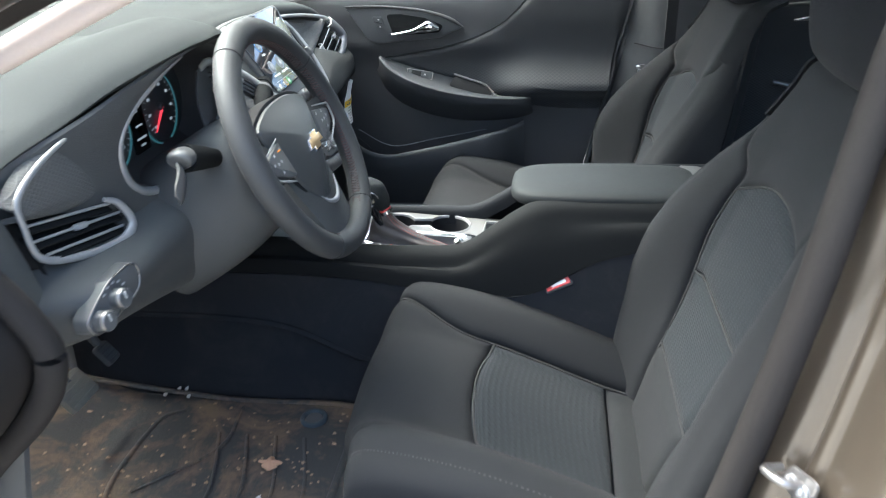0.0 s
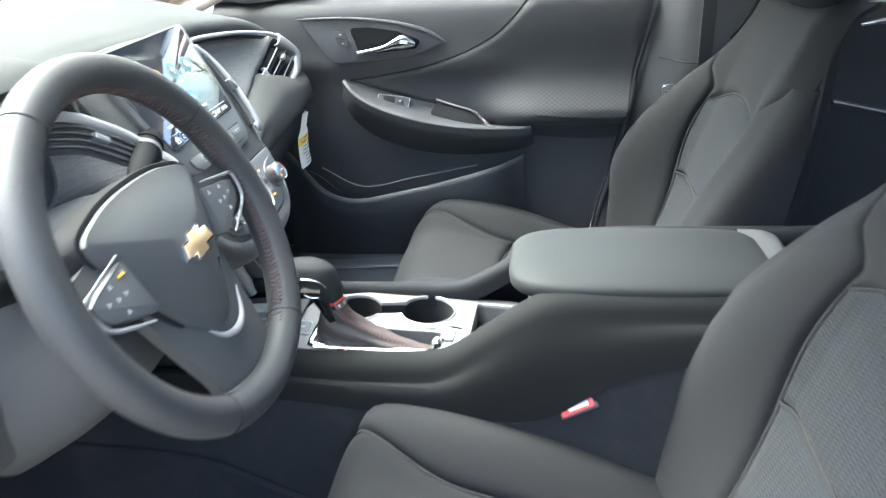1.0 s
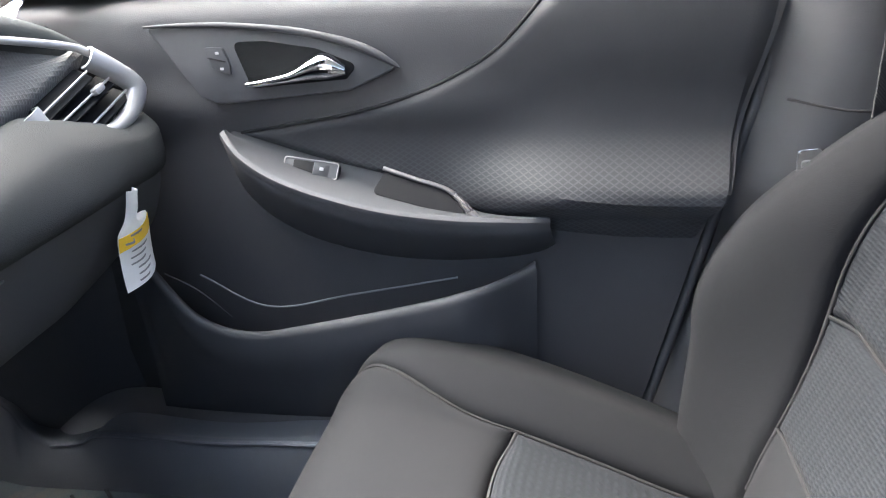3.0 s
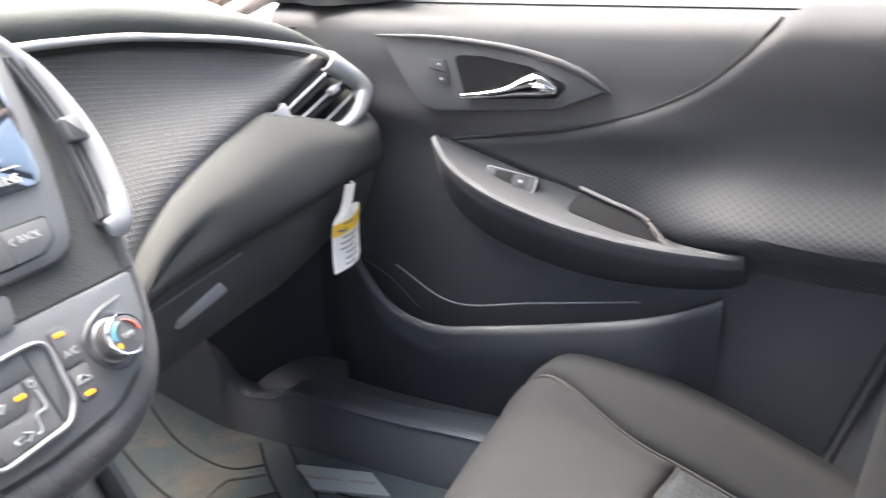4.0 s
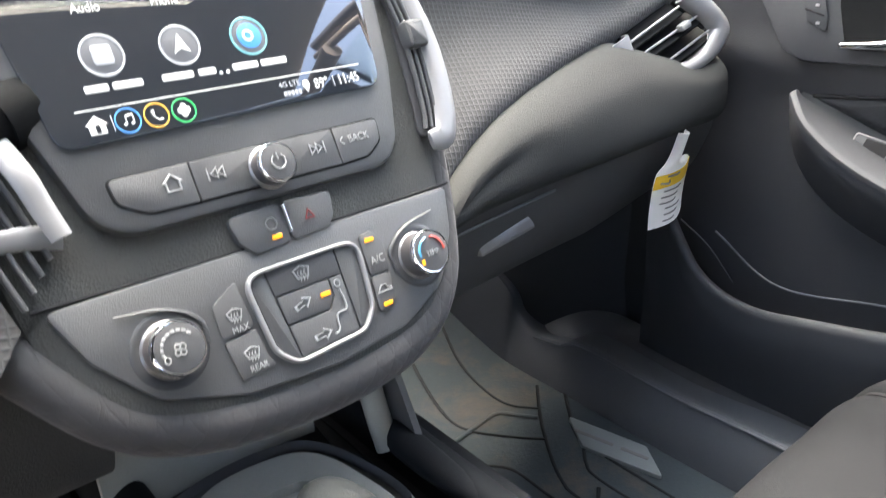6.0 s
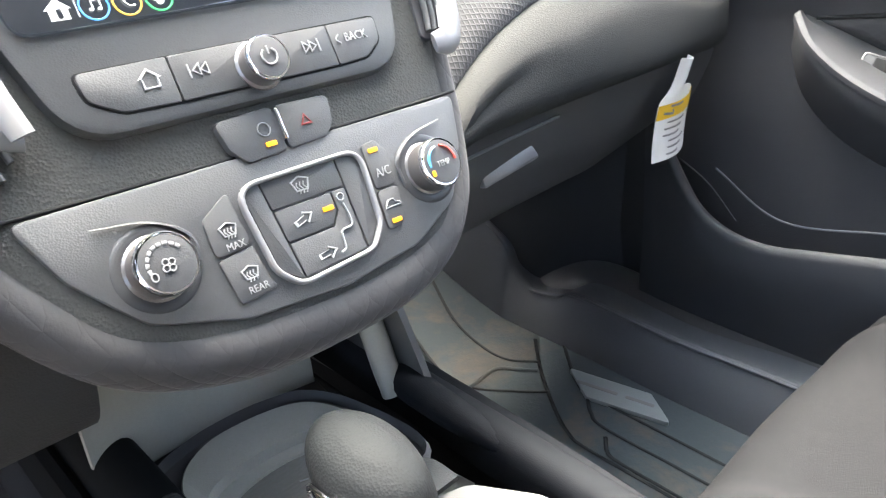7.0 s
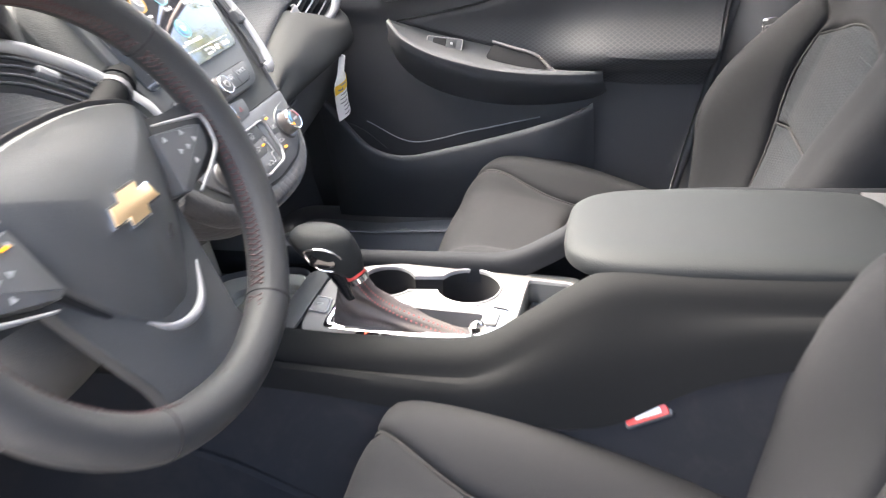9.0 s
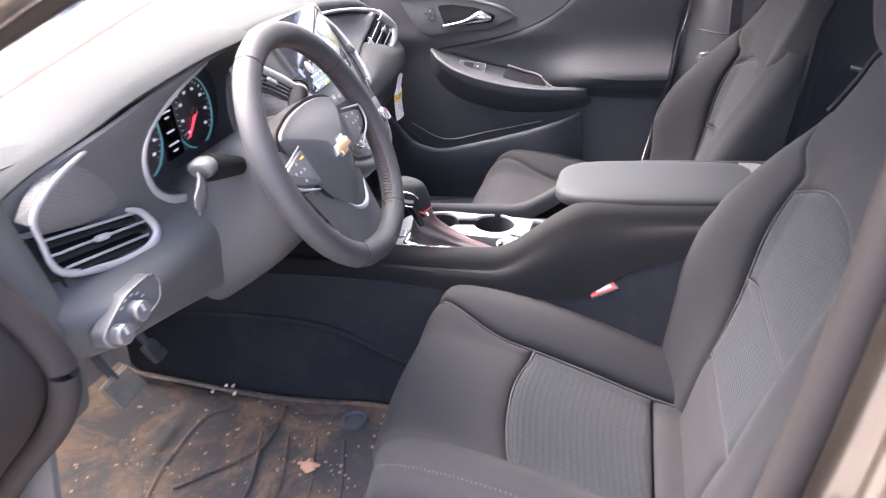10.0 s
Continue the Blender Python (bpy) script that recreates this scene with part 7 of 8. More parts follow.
loft("bin_top", [[(0.30, y, 0.652), (0.45, y, 0.655), (0.62, y, 0.655)] for y in (-0.072, 0.014, 0.114)], DARK, console, nu=6, nv=8, thick=0.006)

# gear lever
shifter = thing("gear_shifter", "black leather gear lever with a chrome-trimmed knob", "gear shifter")
SY = -0.022


def at_knob(x, y, z):
    """A point of the knob, set back onto its neck."""
    return (0.0005 + (x + 0.014) * 0.90, SY + (y - SY) * 0.92, 0.622 + (z - 0.624) * 0.98)


kn = []
for z, cx, a, b in ((0.624, 0.012, 0.014, 0.013), (0.636, -0.002, 0.029, 0.020), (0.650, -0.014, 0.041, 0.025), (0.666, -0.021, 0.043, 0.026), (0.679, -0.021, 0.035, 0.021), (0.686, -0.019, 0.016, 0.010)):
    kn.append([at_knob(cx + a * math.cos(t), SY + b * math.sin(t), z + 0.10 * a * math.cos(t) * -1) for t in np.linspace(0, 2 * math.pi, 20, endpoint=False)])
closed_loft("knob", kn, LEATHER, shifter, nu=24, nv=36, label="smooth leather knob")
tube("neck", [(0.002, SY, 0.640), (0.012, SY, 0.615), (0.020, SY, 0.592)], [0.017, 0.013, 0.012], GLOSS, shifter, n=16, steps=14, label="gloss black neck")
tube("chrome_loop", [(-0.019, SY - 0.0250, 0.662), (-0.004, SY - 0.0260, 0.666), (0.012, SY - 0.0235, 0.662), (0.020, SY - 0.0180, 0.650), (0.014, SY - 0.0165, 0.636), (-0.002, SY - 0.0215, 0.637), (-0.014, SY - 0.0240, 0.648)], 0.0015, CHROME, shifter, n=8, steps=50, closed=True, label="chrome button surround")
plate("release_button", round_outline([(-0.017, -0.008), (0.014, -0.009), (0.013, 0.008), (-0.016, 0.009)], 0.006), frame_of((0.001, SY - 0.0235, 0.650), (1, 0.12, -0.12), (0.1, 0.22, 1)), GLOSS, shifter, depth=0.008, bevel=0.002)
tube("red_band", [(0.0235, SY, 0.628), (0.0275, SY, 0.620)], [0.0125, 0.0122], RED, shifter, n=18, steps=4, label="glowing red band")
tube("chrome_collar", [(0.0277, SY, 0.6195), (0.0305, SY, 0.613)], [0.0130, 0.0128], CHROME, shifter, n=18, steps=4, label="chrome collar")
GAITER = material("brown-black gaiter leather", (0.040, 0.033, 0.031), 0.5, grain="leather", bump=0.35)
gaiter = []
for z, x0, x1, hw in ((0.618, 0.010, 0.036, 0.012), (0.602, 0.002, 0.046, 0.014), (0.588, -0.002, 0.062, 0.016), (0.573, -0.006, 0.092, 0.018), (0.560, -0.010, 0.130, 0.019), (0.538, -0.012, 0.160, 0.020)):
    ring = []
    for t in np.linspace(0, 2 * math.pi, 28, endpoint=False):
        x = (x0 + x1) / 2 + (x1 - x0) / 2 * math.copysign(abs(math.cos(t)) ** 0.7, math.cos(t))
        fold = 0.0022 * math.sin(5 * t + z * 170)
        y = SY + 0.004 + (hw + fold) * math.copysign(abs(math.sin(t)) ** 0.8, math.sin(t))
        ring.append((x, y, z - 0.014 * (x - 0.03) / 0.13 * (z > 0.551) + fold * 0.6))
    gaiter.append(ring)
closed_loft("gaiter", gaiter, GAITER, shifter, nu=30, nv=56, label="creased leather gaiter")
for d in (-0.006, 0.006):
    stitches("gaiter_stitching", [(0.034, SY - 0.010 + d, 0.616), (0.050, SY - 0.012 + d, 0.597), (0.075, SY - 0.013 + d, 0.581), (0.115, SY - 0.014 + d, 0.564), (0.150, SY - 0.014 + d, 0.552)], I4, REDSTITCH, shifter, 30)
shifter.location = (0.004, -0.010, 0.011)
lathe("gate_cap", [(0.010, 0), (0.009, 0.006), (0.003, 0.010)], PM @ Matrix.Translation((*pxy(0.166, -0.028), 0.0)), CHROME, shifter, n=6)

# seat belt buckle beside the driver
buckle = thing("belt_buckle", "red-buttoned belt buckle beside the console", "belt buckle")
BM = frame_of((0.356, -0.118, 0.531), (1, 0, 0.52), (-0.2, 0.55, 0.8))
plate("housing", round_outline([(-0.026, -0.011), (0.026, -0.011), (0.026, 0.011), (-0.026, 0.011)], 0.004), BM, PLASTIC, buckle, depth=0.05, bevel=0.003)
plate("red_button", round_outline([(-0.023, -0.008), (0.023, -0.008), (0.023, 0.008), (-0.023, 0.008)], 0.003), BM @ Matrix.Translation((0, 0, 0.003)), RED, buckle, depth=0.006, bevel=0.002, label="red press button")
plate("lettering", round_outline([(-0.014, -0.003), (0.014, -0.003), (0.014, 0.003), (-0.014, 0.003)], 0.001, 2), BM @ Matrix.Translation((0.002, -0.001, 0.0036)), WHITE, buckle, depth=0.0006, bevel=0.0002, label="pale worn lettering")


# ---- passenger door ----
def dp(x, z, y=0.67):
    """A door point given on the plane y = 0.67, carried along the view line of the cabin's middle to depth y."""
    k = (y + 0.171) / 0.841
    return (0.285 + (x - 0.285) * k, y, 0.991 + (z - 0.991) * k)


def rear_edge(z):
    return 0.405 + 0.245 * (z - 0.42)


def door_y(x, z):
    y = 0.690 - 0.010 * math.exp(-((z - 0.87) / 0.05) ** 2)
    y += 0.055 * max(0.0, (z - 0.905) / 0.04) ** 2
    y += 0.10 * max(0.0, 0.43 - z)
    roll = smooth(0.12, 0.30, x)
    zc = 0.690 + 0.010 * roll
    up = max(0.0, z - zc)
    down = max(0.0, zc - z)
    y -= 0.062 * roll * math.exp(-(up / 0.042) ** 2) * math.exp(-(down / 0.030) ** 2)
    y -= 0.012 * math.exp(-((z - 0.80) / 0.03) ** 2) * (1 - smooth(0.1, 0.3, x))
    y += 0.03 * smooth(-0.22, -0.36, x)
    return y


door = thing("door_1", "dark passenger door with cloth insert and chrome handle", "car door", kind="structure")
P = np.zeros((60, 60, 3))
for i, s in enumerate(np.linspace(0, 1, 60)):
    for j, z in enumerate(np.linspace(0.30, 0.945, 60)):
        x = -0.40 + (rear_edge(z) + 0.40) * s
        P[i, j] = (x, door_y(x, z), z)
sheet("door_panel", P, DOORSKIN, door, 0.02, "dark vinyl upper and plastic lower panel", sign=1)
top = loft("door_cap", [[(x, 0.722, 0.938), (x, 0.738, 0.947), (x, 0.760, 0.945), (x, 0.775, 0.925)] for x in (-0.42, 0.0, 0.3, 0.533)], DOORSKIN, door, nu=16, nv=16, thick=0.006, label="soft window ledge")
pane = loft("window_pane", [[(-0.30, 0.752, 0.93), (-0.22, 0.735, 0.98), (-0.13, 0.72, 1.03)], [(0.10, 0.750, 0.93), (0.14, 0.71, 1.08), (0.2, 0.675, 1.20)], [(0.54, 0.750, 0.93), (0.57, 0.69, 1.12), (0.60, 0.64, 1.26)]], PANE, door, nu=10, nv=10, thick=0.004)
pane.visible_shadow = False
closed_loft("sail_panel", [[(-0.34, y, 0.935), (-0.215 - k, y, 0.937), (-0.190 - k, y, 0.955), (-0.185 - k, y, 1.0), (-0.34, y, 0.98)] for y, k in ((0.705, 0.03), (0.712, 0.0), (0.745, 0.0))], DOORPLASTIC, door, nu=6, nv=30, label="black mirror corner trim")

# cloth insert
top_c = curve_points([(-0.104, 0.768, 0), (-0.03, 0.779, 0), (0.05, 0.793, 0), (0.14, 0.820, 0), (0.215, 0.860, 0), (0.268, 0.915, 0), (0.285, 0.938, 0)], 120)
low_c = curve_points([(-0.104, 0.764, 0), (-0.03, 0.741, 0), (0.03, 0.722, 0), (0.13, 0.694, 0), (0.20, 0.664, 0), (0.26, 0.646, 0), (0.36, 0.634, 0), (0.47, 0.632, 0)], 120)
P = np.zeros((50, 40, 3))
for i, s in enumerate(np.linspace(0, 1, 50)):
    for j, t in enumerate(np.linspace(0, 1, 40)):
        x = -0.104 + (0.468 + 0.104) * s
        zt = float(np.interp(x, top_c[:, 0], top_c[:, 1])) if x < 0.285 else 0.938
        zl = float(np.interp(x, low_c[:, 0], low_c[:, 1]))
        z = zl + (zt - zl) * t
        xx = min(x + 0.05 * smooth(0.2, 0.468, x) * (z - 0.63) / 0.3, rear_edge(z) - 0.008)
        edge = min(s * 0.57, (1 - s) * 0.57, t * (zt - zl), (1 - t) * (zt - zl) if x < 0.285 else 1.0)
        P[i, j] = (xx, door_y(xx, z) - 0.006 * smooth(0.0, 0.012, edge) + 0.003, z)
sheet("cloth_insert", P, DOORCLOTH, door, 0.004, "embossed dark cloth insert", sign=-1)
tube("insert_piping", [(x, door_y(x, z) - 0.001, z) for x, z, _ in top_c[::10]], 0.0022, SEAM, door, n=8, steps=60)

# armrest with its pull cup and window switch
arm_low = curve_points([(-0.122, 0.765, 0), (-0.105, 0.735, 0), (-0.070, 0.708, 0), (-0.02, 0.686, 0), (0.06, 0.664, 0), (0.15, 0.652, 0), (0.243, 0.650, 0), (0.285, 0.652, 0)], 30)
arm_top = curve_points([(-0.116, 0.768, 0), (-0.085, 0.758, 0), (-0.045, 0.742, 0), (0.0, 0.728, 0), (0.07, 0.711, 0), (0.15, 0.683, 0), (0.22, 0.660, 0), (0.285, 0.654, 0)], 30)
rows = []
for k in range(0, 30, 2):
    f = k / 29
    x, zl, _ = arm_low[k]
    xt, zt, _ = arm_top[k]
    out = 0.008 + 0.048 * math.sin(math.pi * min(1, f * 0.90 + 0.08)) ** 0.7
    yl = 0.668 - out
    rows.append([(xt, 0.690, zt), dp(xt, zt - 0.002, 0.676), dp(x * 0.5 + xt * 0.5, (zl + zt) / 2 + 0.004, (yl + 0.676) / 2), dp(x, zl + 0.007, yl), dp(x, zl, yl - 0.001), dp(x + 0.003, zl - 0.3 * out, yl + 0.2 * out), dp(x + 0.006, zl - 0.75 * out, 0.676), dp(x + 0.007, zl - 0.9 * out, 0.696)])
armrest = loft("armrest", rows, DOORPLASTIC, door, nu=50, nv=34, thick=0.004, label="black armrest with a window switch")
strip("armrest_edge", [rows[k][4] for k in range(len(rows) - 1)], 0.003, 1.0, GUNMETAL, armrest, 60, "satin edge line")
CM = frame_of((0.125, 0.640, 0.7035), (1, -0.05, -0.22), (0.05, 0.55, 1))
# flat plate; near-black colour stands for the shade in the cup
plate("pull_cup", round_outline([(-0.056, -0.013), (0.040, -0.017), (0.062, -0.012), (0.03, 0.010), (-0.045, 0.017)], 0.008), CM, HOLLOW_SHADE, armrest, depth=0.02, bevel=0.001, label="pull cup as a flat plate, its shade in the colour")
tube("cup_rim", [CM @ Vector(p) for p in ((-0.048, 0.019, 0.002), (-0.01, 0.015, 0.002), (0.035, 0.010, 0.002), (0.070, -0.012, 0.002), (0.085, -0.016, 0.001))], [0.003, 0.003, 0.003, 0.005, 0.002], GUNMETAL, armrest, n=8, steps=30)
SWM = frame_of((-0.008, 0.652, 0.731), (1, 0.02, -0.16), (0.05, 0.62, 1))
sw = plate("window_switch", round_outline([(-0.034, -0.011), (0.034, -0.011), (0.034, 0.011), (-0.034, 0.011)], 0.004), SWM, DOORPLASTIC, armrest, depth=0.012, bevel=0.0012)
hoop("switch_edge", ccw(round_outline([(-0.034, -0.011), (0.034, -0.011), (0.034, 0.011), (-0.034, 0.011)], 0.004)), ccw(round_outline([(-0.0325, -0.0095), (0.0325, -0.0095), (0.0325, 0.0095), (-0.0325, 0.0095)], 0.003)), SWM @ Matrix.Translation((0, 0, 0.001)), GUNMETAL, sw, depth=0.004, rise=0.0004)
# the hollow's shade is only this plate's near-black colour
plate("rocker_shade", round_outline([(-0.022, -0.008), (0.004, -0.008), (0.004, 0.008), (-0.022, 0.008)], 0.002), SWM @ Matrix.Translation((0, 0, 0.0008)), HOLLOW_SHADE, sw, depth=0.004, bevel=0.0005)
plate("rocker", round_outline([(0.004, -0.008), (0.024, -0.008), (0.024, 0.008), (0.004, 0.008)], 0.002), SWM @ Matrix.Translation((0, 0, 0.005)) @ pose(0, 0, 0, 0, 12, 0), DOORPLASTIC, sw, depth=0.006, bevel=0.0015)
plate("marking", round_outline([(-0.0025, -0.002), (0.0025, -0.002), (0.0025, 0.002), (-0.0025, 0.002)], 0.0004, 1), SWM @ Matrix.Translation((0.014, 0, 0.0036)) @ pose(0, 0, 0, 0, 12, 0), MARK, sw, depth=0.0006, bevel=0.0002)

# handle in its bezel
HM = frame_of((0, 0.664, 0), (1, 0, 0), (0, 0, 1))
bo = ccw(round_outline([(-0.206, 0.892), (-0.150, 0.808), (-0.125, 0.799), (0.035, 0.812), (0.097, 0.838), (0.055, 0.862), (-0.02, 0.882), (-0.12, 0.892)], [0.006, 0.02, 0.02, 0.03, 0.006, 0.03, 0.05, 0.05], 6))
handle = plate("handle_bezel", bo, HM, DOORPLASTIC, door, depth=0.03, bevel=0.003, label="dark handle bezel")
handle.location = (0.010, 0.0, 0.008)
hi = [p for p in curve_points([(-0.206, 0.892, 0), (-0.12, 0.892, 0), (-0.02, 0.882, 0), (0.055, 0.862, 0), (0.097, 0.838, 0)], 9)]
tube("bezel_ridge", [(p[0], 0.662, p[1]) for p in hi], [0.0015, 0.0025, 0.003, 0.0035, 0.004, 0.0045, 0.005, 0.0045, 0.0015], DOORSKIN, handle, n=10, steps=40)
# raised flat plate, coloured black for the shade behind the handle
plate("handle_cup_shade", round_outline([(-0.100, 0.872), (-0.083, 0.818), (0.034, 0.826), (0.048, 0.842), (0.0, 0.862), (-0.06, 0.872)], 0.008), HM @ Matrix.Translation((0, 0, 0.0015)), CONSOLE, handle, depth=0.02, bevel=0.001)
hrows = []
for x, zc, h, d in ((-0.086, 0.8230, 0.0032, 0.003), (-0.06, 0.8265, 0.0050, 0.007), (-0.03, 0.8320, 0.0072, 0.010), (-0.008, 0.8390, 0.0118, 0.012), (0.008, 0.8425, 0.0150, 0.013), (0.022, 0.8415, 0.0120, 0.011), (0.036, 0.8375, 0.0050, 0.005)):
    hrows.append([(x, 0.656 + d * math.cos(a) * -1, zc + h * math.sin(a)) for a in np.linspace(0, 2 * math.pi, 14, endpoint=False)])
closed_loft("pull_handle", hrows, CHROME, handle, nu=30, nv=28, label="chrome pull handle")
plate("lock_switch", round_outline([(-0.135, 0.867), (-0.128, 0.843), (-0.105, 0.833), (-0.106, 0.848), (-0.112, 0.866)], 0.003), HM @ Matrix.Translation((0, 0, 0.003)), DOORPLASTIC, handle, depth=0.008, bevel=0.001)
tube("lock_split", [(-0.131, 0.6608, 0.855), (-0.110, 0.6608, 0.850)], 0.0008, SEAM, handle, n=5, steps=3)
for z in (0.860, 0.842):
    plate("marking", round_outline([(-0.0022, -0.0015), (0.0022, -0.0015), (0.0022, 0.0015), (-0.0022, 0.0015)], 0.0005, 1), HM @ Matrix.Translation((-0.119 + (0.860 - z) * 0.2, z, 0.0035)), MARK, handle, depth=0.0006, bevel=0.0002)

# map pocket
lip = curve_points([(-0.292, 0.640, 0), (-0.262, 0.590, 0), (-0.206, 0.512, 0), (-0.134, 0.486, 0), (-0.05, 0.498, 0), (0.09, 0.530, 0), (0.18, 0.556, 0), (0.235, 0.582, 0), (0.268, 0.606, 0)], 34)
rows = []
for k, (x, z, _) in enumerate(lip[::2]):
    f = k / 16
    yl = 0.615 + 0.055 * smooth(0.72, 1.0, f) + 0.03 * (1 - smooth(0.0, 0.25, f))
    px, _, pz = dp(x, z, yl)
    rows.append([(px, yl + 0.010, pz - 0.012), (px, yl + 0.004, pz + 0.001), (px, yl - 0.001, pz), (px, yl - 0.002, pz - 0.010), (px, yl + 0.004, pz - 0.045), (px, max(yl + 0.02, 0.645), (pz + 0.33) / 2 - 0.01), (px, 0.672, 0.35), (px, 0.695, 0.315)])
pocket = loft("map_pocket", rows, DOORPLASTIC, door, nu=60, nv=40, thick=0.003, label="moulded map pocket")
strip("pocket_lip", [r[1] for r in rows[:-1]], 0.0022, 1.0, GUNMETAL, pocket, 60, "satin strip along the pocket lip")
tube("pocket_crease", [(-0.190, 0.678, 0.575), (-0.10, 0.682, 0.528), (0.02, 0.684, 0.548), (0.16, 0.684, 0.575)], 0.0014, GLINT, pocket, n=8, steps=30)
tube("pocket_crease", [(-0.236, 0.668, 0.580), (-0.192, 0.668, 0.556), (-0.150, 0.668, 0.518)], [0.0014, 0.0014, 0.0006], DOORSKIN, pocket, n=8, steps=20)
plate("pocket_clip", ellipse(0.020, 0.006), frame_of((-0.078, 0.655, 0.488), (1, 0, 0.1), (0, 0.7, 0.7)), GUNMETAL, pocket, depth=0.004, bevel=0.001)
tube("door_rear_seal", [(rear_edge(z) + 0.010, 0.70 + (0.03 if z > 0.9 else 0), z) for z in (0.34, 0.5, 0.7, 0.85, 0.95)], 0.008, DOORPLASTIC, door, n=10, steps=40)
tube("lower_seal", [(-0.62, 0.66, 0.44), (-0.50, 0.675, 0.365), (-0.42, 0.685, 0.325), (-0.25, 0.69, 0.315), (0.0, 0.69, 0.305), (0.35, 0.69, 0.31)], 0.011, DOORPLASTIC, door, n=10, steps=50)
kick = loft("trim", [[(x, y, 0.24), (x, y, 0.6), (x, y, 0.9)] for x, y in ((-0.92, 0.622), (-0.60, 0.626), (-0.50, 0.640), (-0.44, 0.680), (-0.40, 0.730), (-0.36, 0.765), (-0.30, 0.775))], DOORPLASTIC, nu=24, nv=8, thick=0.01, sign=-1, label="dark kick panel beside the passenger's feet")
# added out of sight to stop light falling past the dash end
gap = loft("trim", [[(x, 0.62, 0.862), (x, 0.68, 0.864), (x, 0.74, 0.862)] for x in (-0.92, -0.6, -0.37)], DARK, nu=6, nv=6, thick=0.02, label="unseen strip added to keep light out beside the dashboard")
tagged(gap, category="closing strip", kind="structure")
tagged(kick, category="kick panel", kind="structure")


DOOR_GROWTH = 1.035
door.scale = (DOOR_GROWTH,) * 3
door.location = tuple((1 - DOOR_GROWTH) * c + d for c, d in zip((0.308, -0.190, 0.978), (0.006, 0.0, 0.001)))


# ---- belts, mats, pedals and loose things ----
belt = thing("seat_belt", "black webbing of the passenger's seat belt", "seat belt")
for a, b, w in (((0.625, 0.635, 1.08), (0.615, 0.640, 0.42), 0.023),):
    P = np.array([[(a[0] + (b[0] - a[0]) * t + s * w * 0.6, a[1] - 0.01 * math.sin(3 * t) + s * 0.006, a[2] + (b[2] - a[2]) * t) for s in (-1, -0.3, 0.3, 1)] for t in np.linspace(0, 1, 14)])
    sheet("webbing", P, BELT, belt, 0.0015, "black ribbed webbing")
TM3 = frame_of((0.560, 0.640, 0.735), (1, 0, 0.1), (-0.1, 0, 1))
plate("latch_plate", round_outline([(-0.014, -0.016), (0.014, -0.016), (0.012, 0.018), (-0.012, 0.018)], 0.005), TM3, CHROME, belt, depth=0.004, bevel=0.001, label="chrome latch plate")
plate("latch_cover", round_outline([(-0.013, -0.010), (0.013, -0.010), (0.013, 0.006), (-0.013, 0.006)], 0.004), TM3 @ Matrix.Translation((0.004, 0, 0.003)), PLASTIC, belt, depth=0.006, bevel=0.002)
guide = thing("belt_guide", "black belt guide on the centre pillar", "belt guide")
plate("cover", round_outline([(-0.022, -0.04), (0.022, -0.04), (0.018, 0.04), (-0.018, 0.04)], 0.012), frame_of((0.63, 0.648, 1.10), (1, 0, 0), (0, -0.2, 1)), PLASTIC, guide, depth=0.012, bevel=0.004)
seam = tube("trim", [(0.545, 0.697, 0.795), (0.60, 0.655, 0.79), (0.66, 0.66, 0.79)], 0.0015, SEAM, n=6, steps=14, label="joint of the centre pillar trim")
tagged(seam, category="trim joint", kind="structure")

# driver's mat, muddy
mat = thing("floor_mat", "muddy black rubber mat on the driver's floor", "floor mat", "floor mats")


def mat_z(x):
    return 0.264 + 0.55 * max(0.0, -0.47 - x) ** 1.25


def mat_sheet(parent, y0, y1, x0, x1, material_, label):
    P = np.array([[(x, y, mat_z(x) + 0.0015 * math.sin(23 * x + 9 * y) * math.sin(17 * y)) for y in np.linspace(y0, y1, 24)] for x in np.linspace(x0, x1, 50)])
    return sheet("base", P, material_, parent, 0.006, label, sign=1)


mat_sheet(mat, -0.60, -0.150, -0.66, 0.02, MAT, "mud-stained rubber")


def rib(parent, pts, r, material_, name="rib"):
    return tube(name, [(x, y, mat_z(x) + 0.003) for x, y in pts], r, material_, parent, n=8, steps=10 * len(pts), flat=0.45)


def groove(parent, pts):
    """A thin raised strip between the mat's pads; its dark colour stands for a groove's shade."""
    return tube("groove", [(x, y, mat_z(x) + 0.0022) for x, y in pts], 0.0026, GROOVE_SHADE, parent, n=8, steps=10 * len(pts), flat=0.45)


rib(mat, [(-0.012, -0.58), (-0.012, -0.36), (-0.018, -0.19), (-0.06, -0.155), (-0.30, -0.155), (-0.60, -0.165)], 0.007, MAT, "raised_rim")
rib(mat, [(-0.05, -0.57), (-0.33, -0.50), (-0.40, -0.42), (-0.40, -0.24), (-0.36, -0.20)], 0.005, MAT)
rib(mat, [(-0.36, -0.42), (-0.25, -0.30), (-0.25, -0.18)], 0.004, MAT)
for k in range(4):
    rib(mat, [(-0.06 - 0.055 * k, -0.54), (-0.06 - 0.055 * k, -0.40), (-0.10 - 0.055 * k, -0.26)], 0.0035, MAT)
hoop("anchor_ring", ellipse(0.026, 0.026, 30), ellipse(0.018, 0.018, 30), Matrix.Translation((-0.098, -0.204, 0.274)), CLEANMAT, mat, depth=0.008, rise=0.003, label="round mat anchor")
lathe("anchor_hub", [(0.016, 0.0), (0.016, 0.005), (0.010, 0.006)], Matrix.Translation((-0.098, -0.204, 0.264)), DARK, mat, n=24)
random.seed(4)
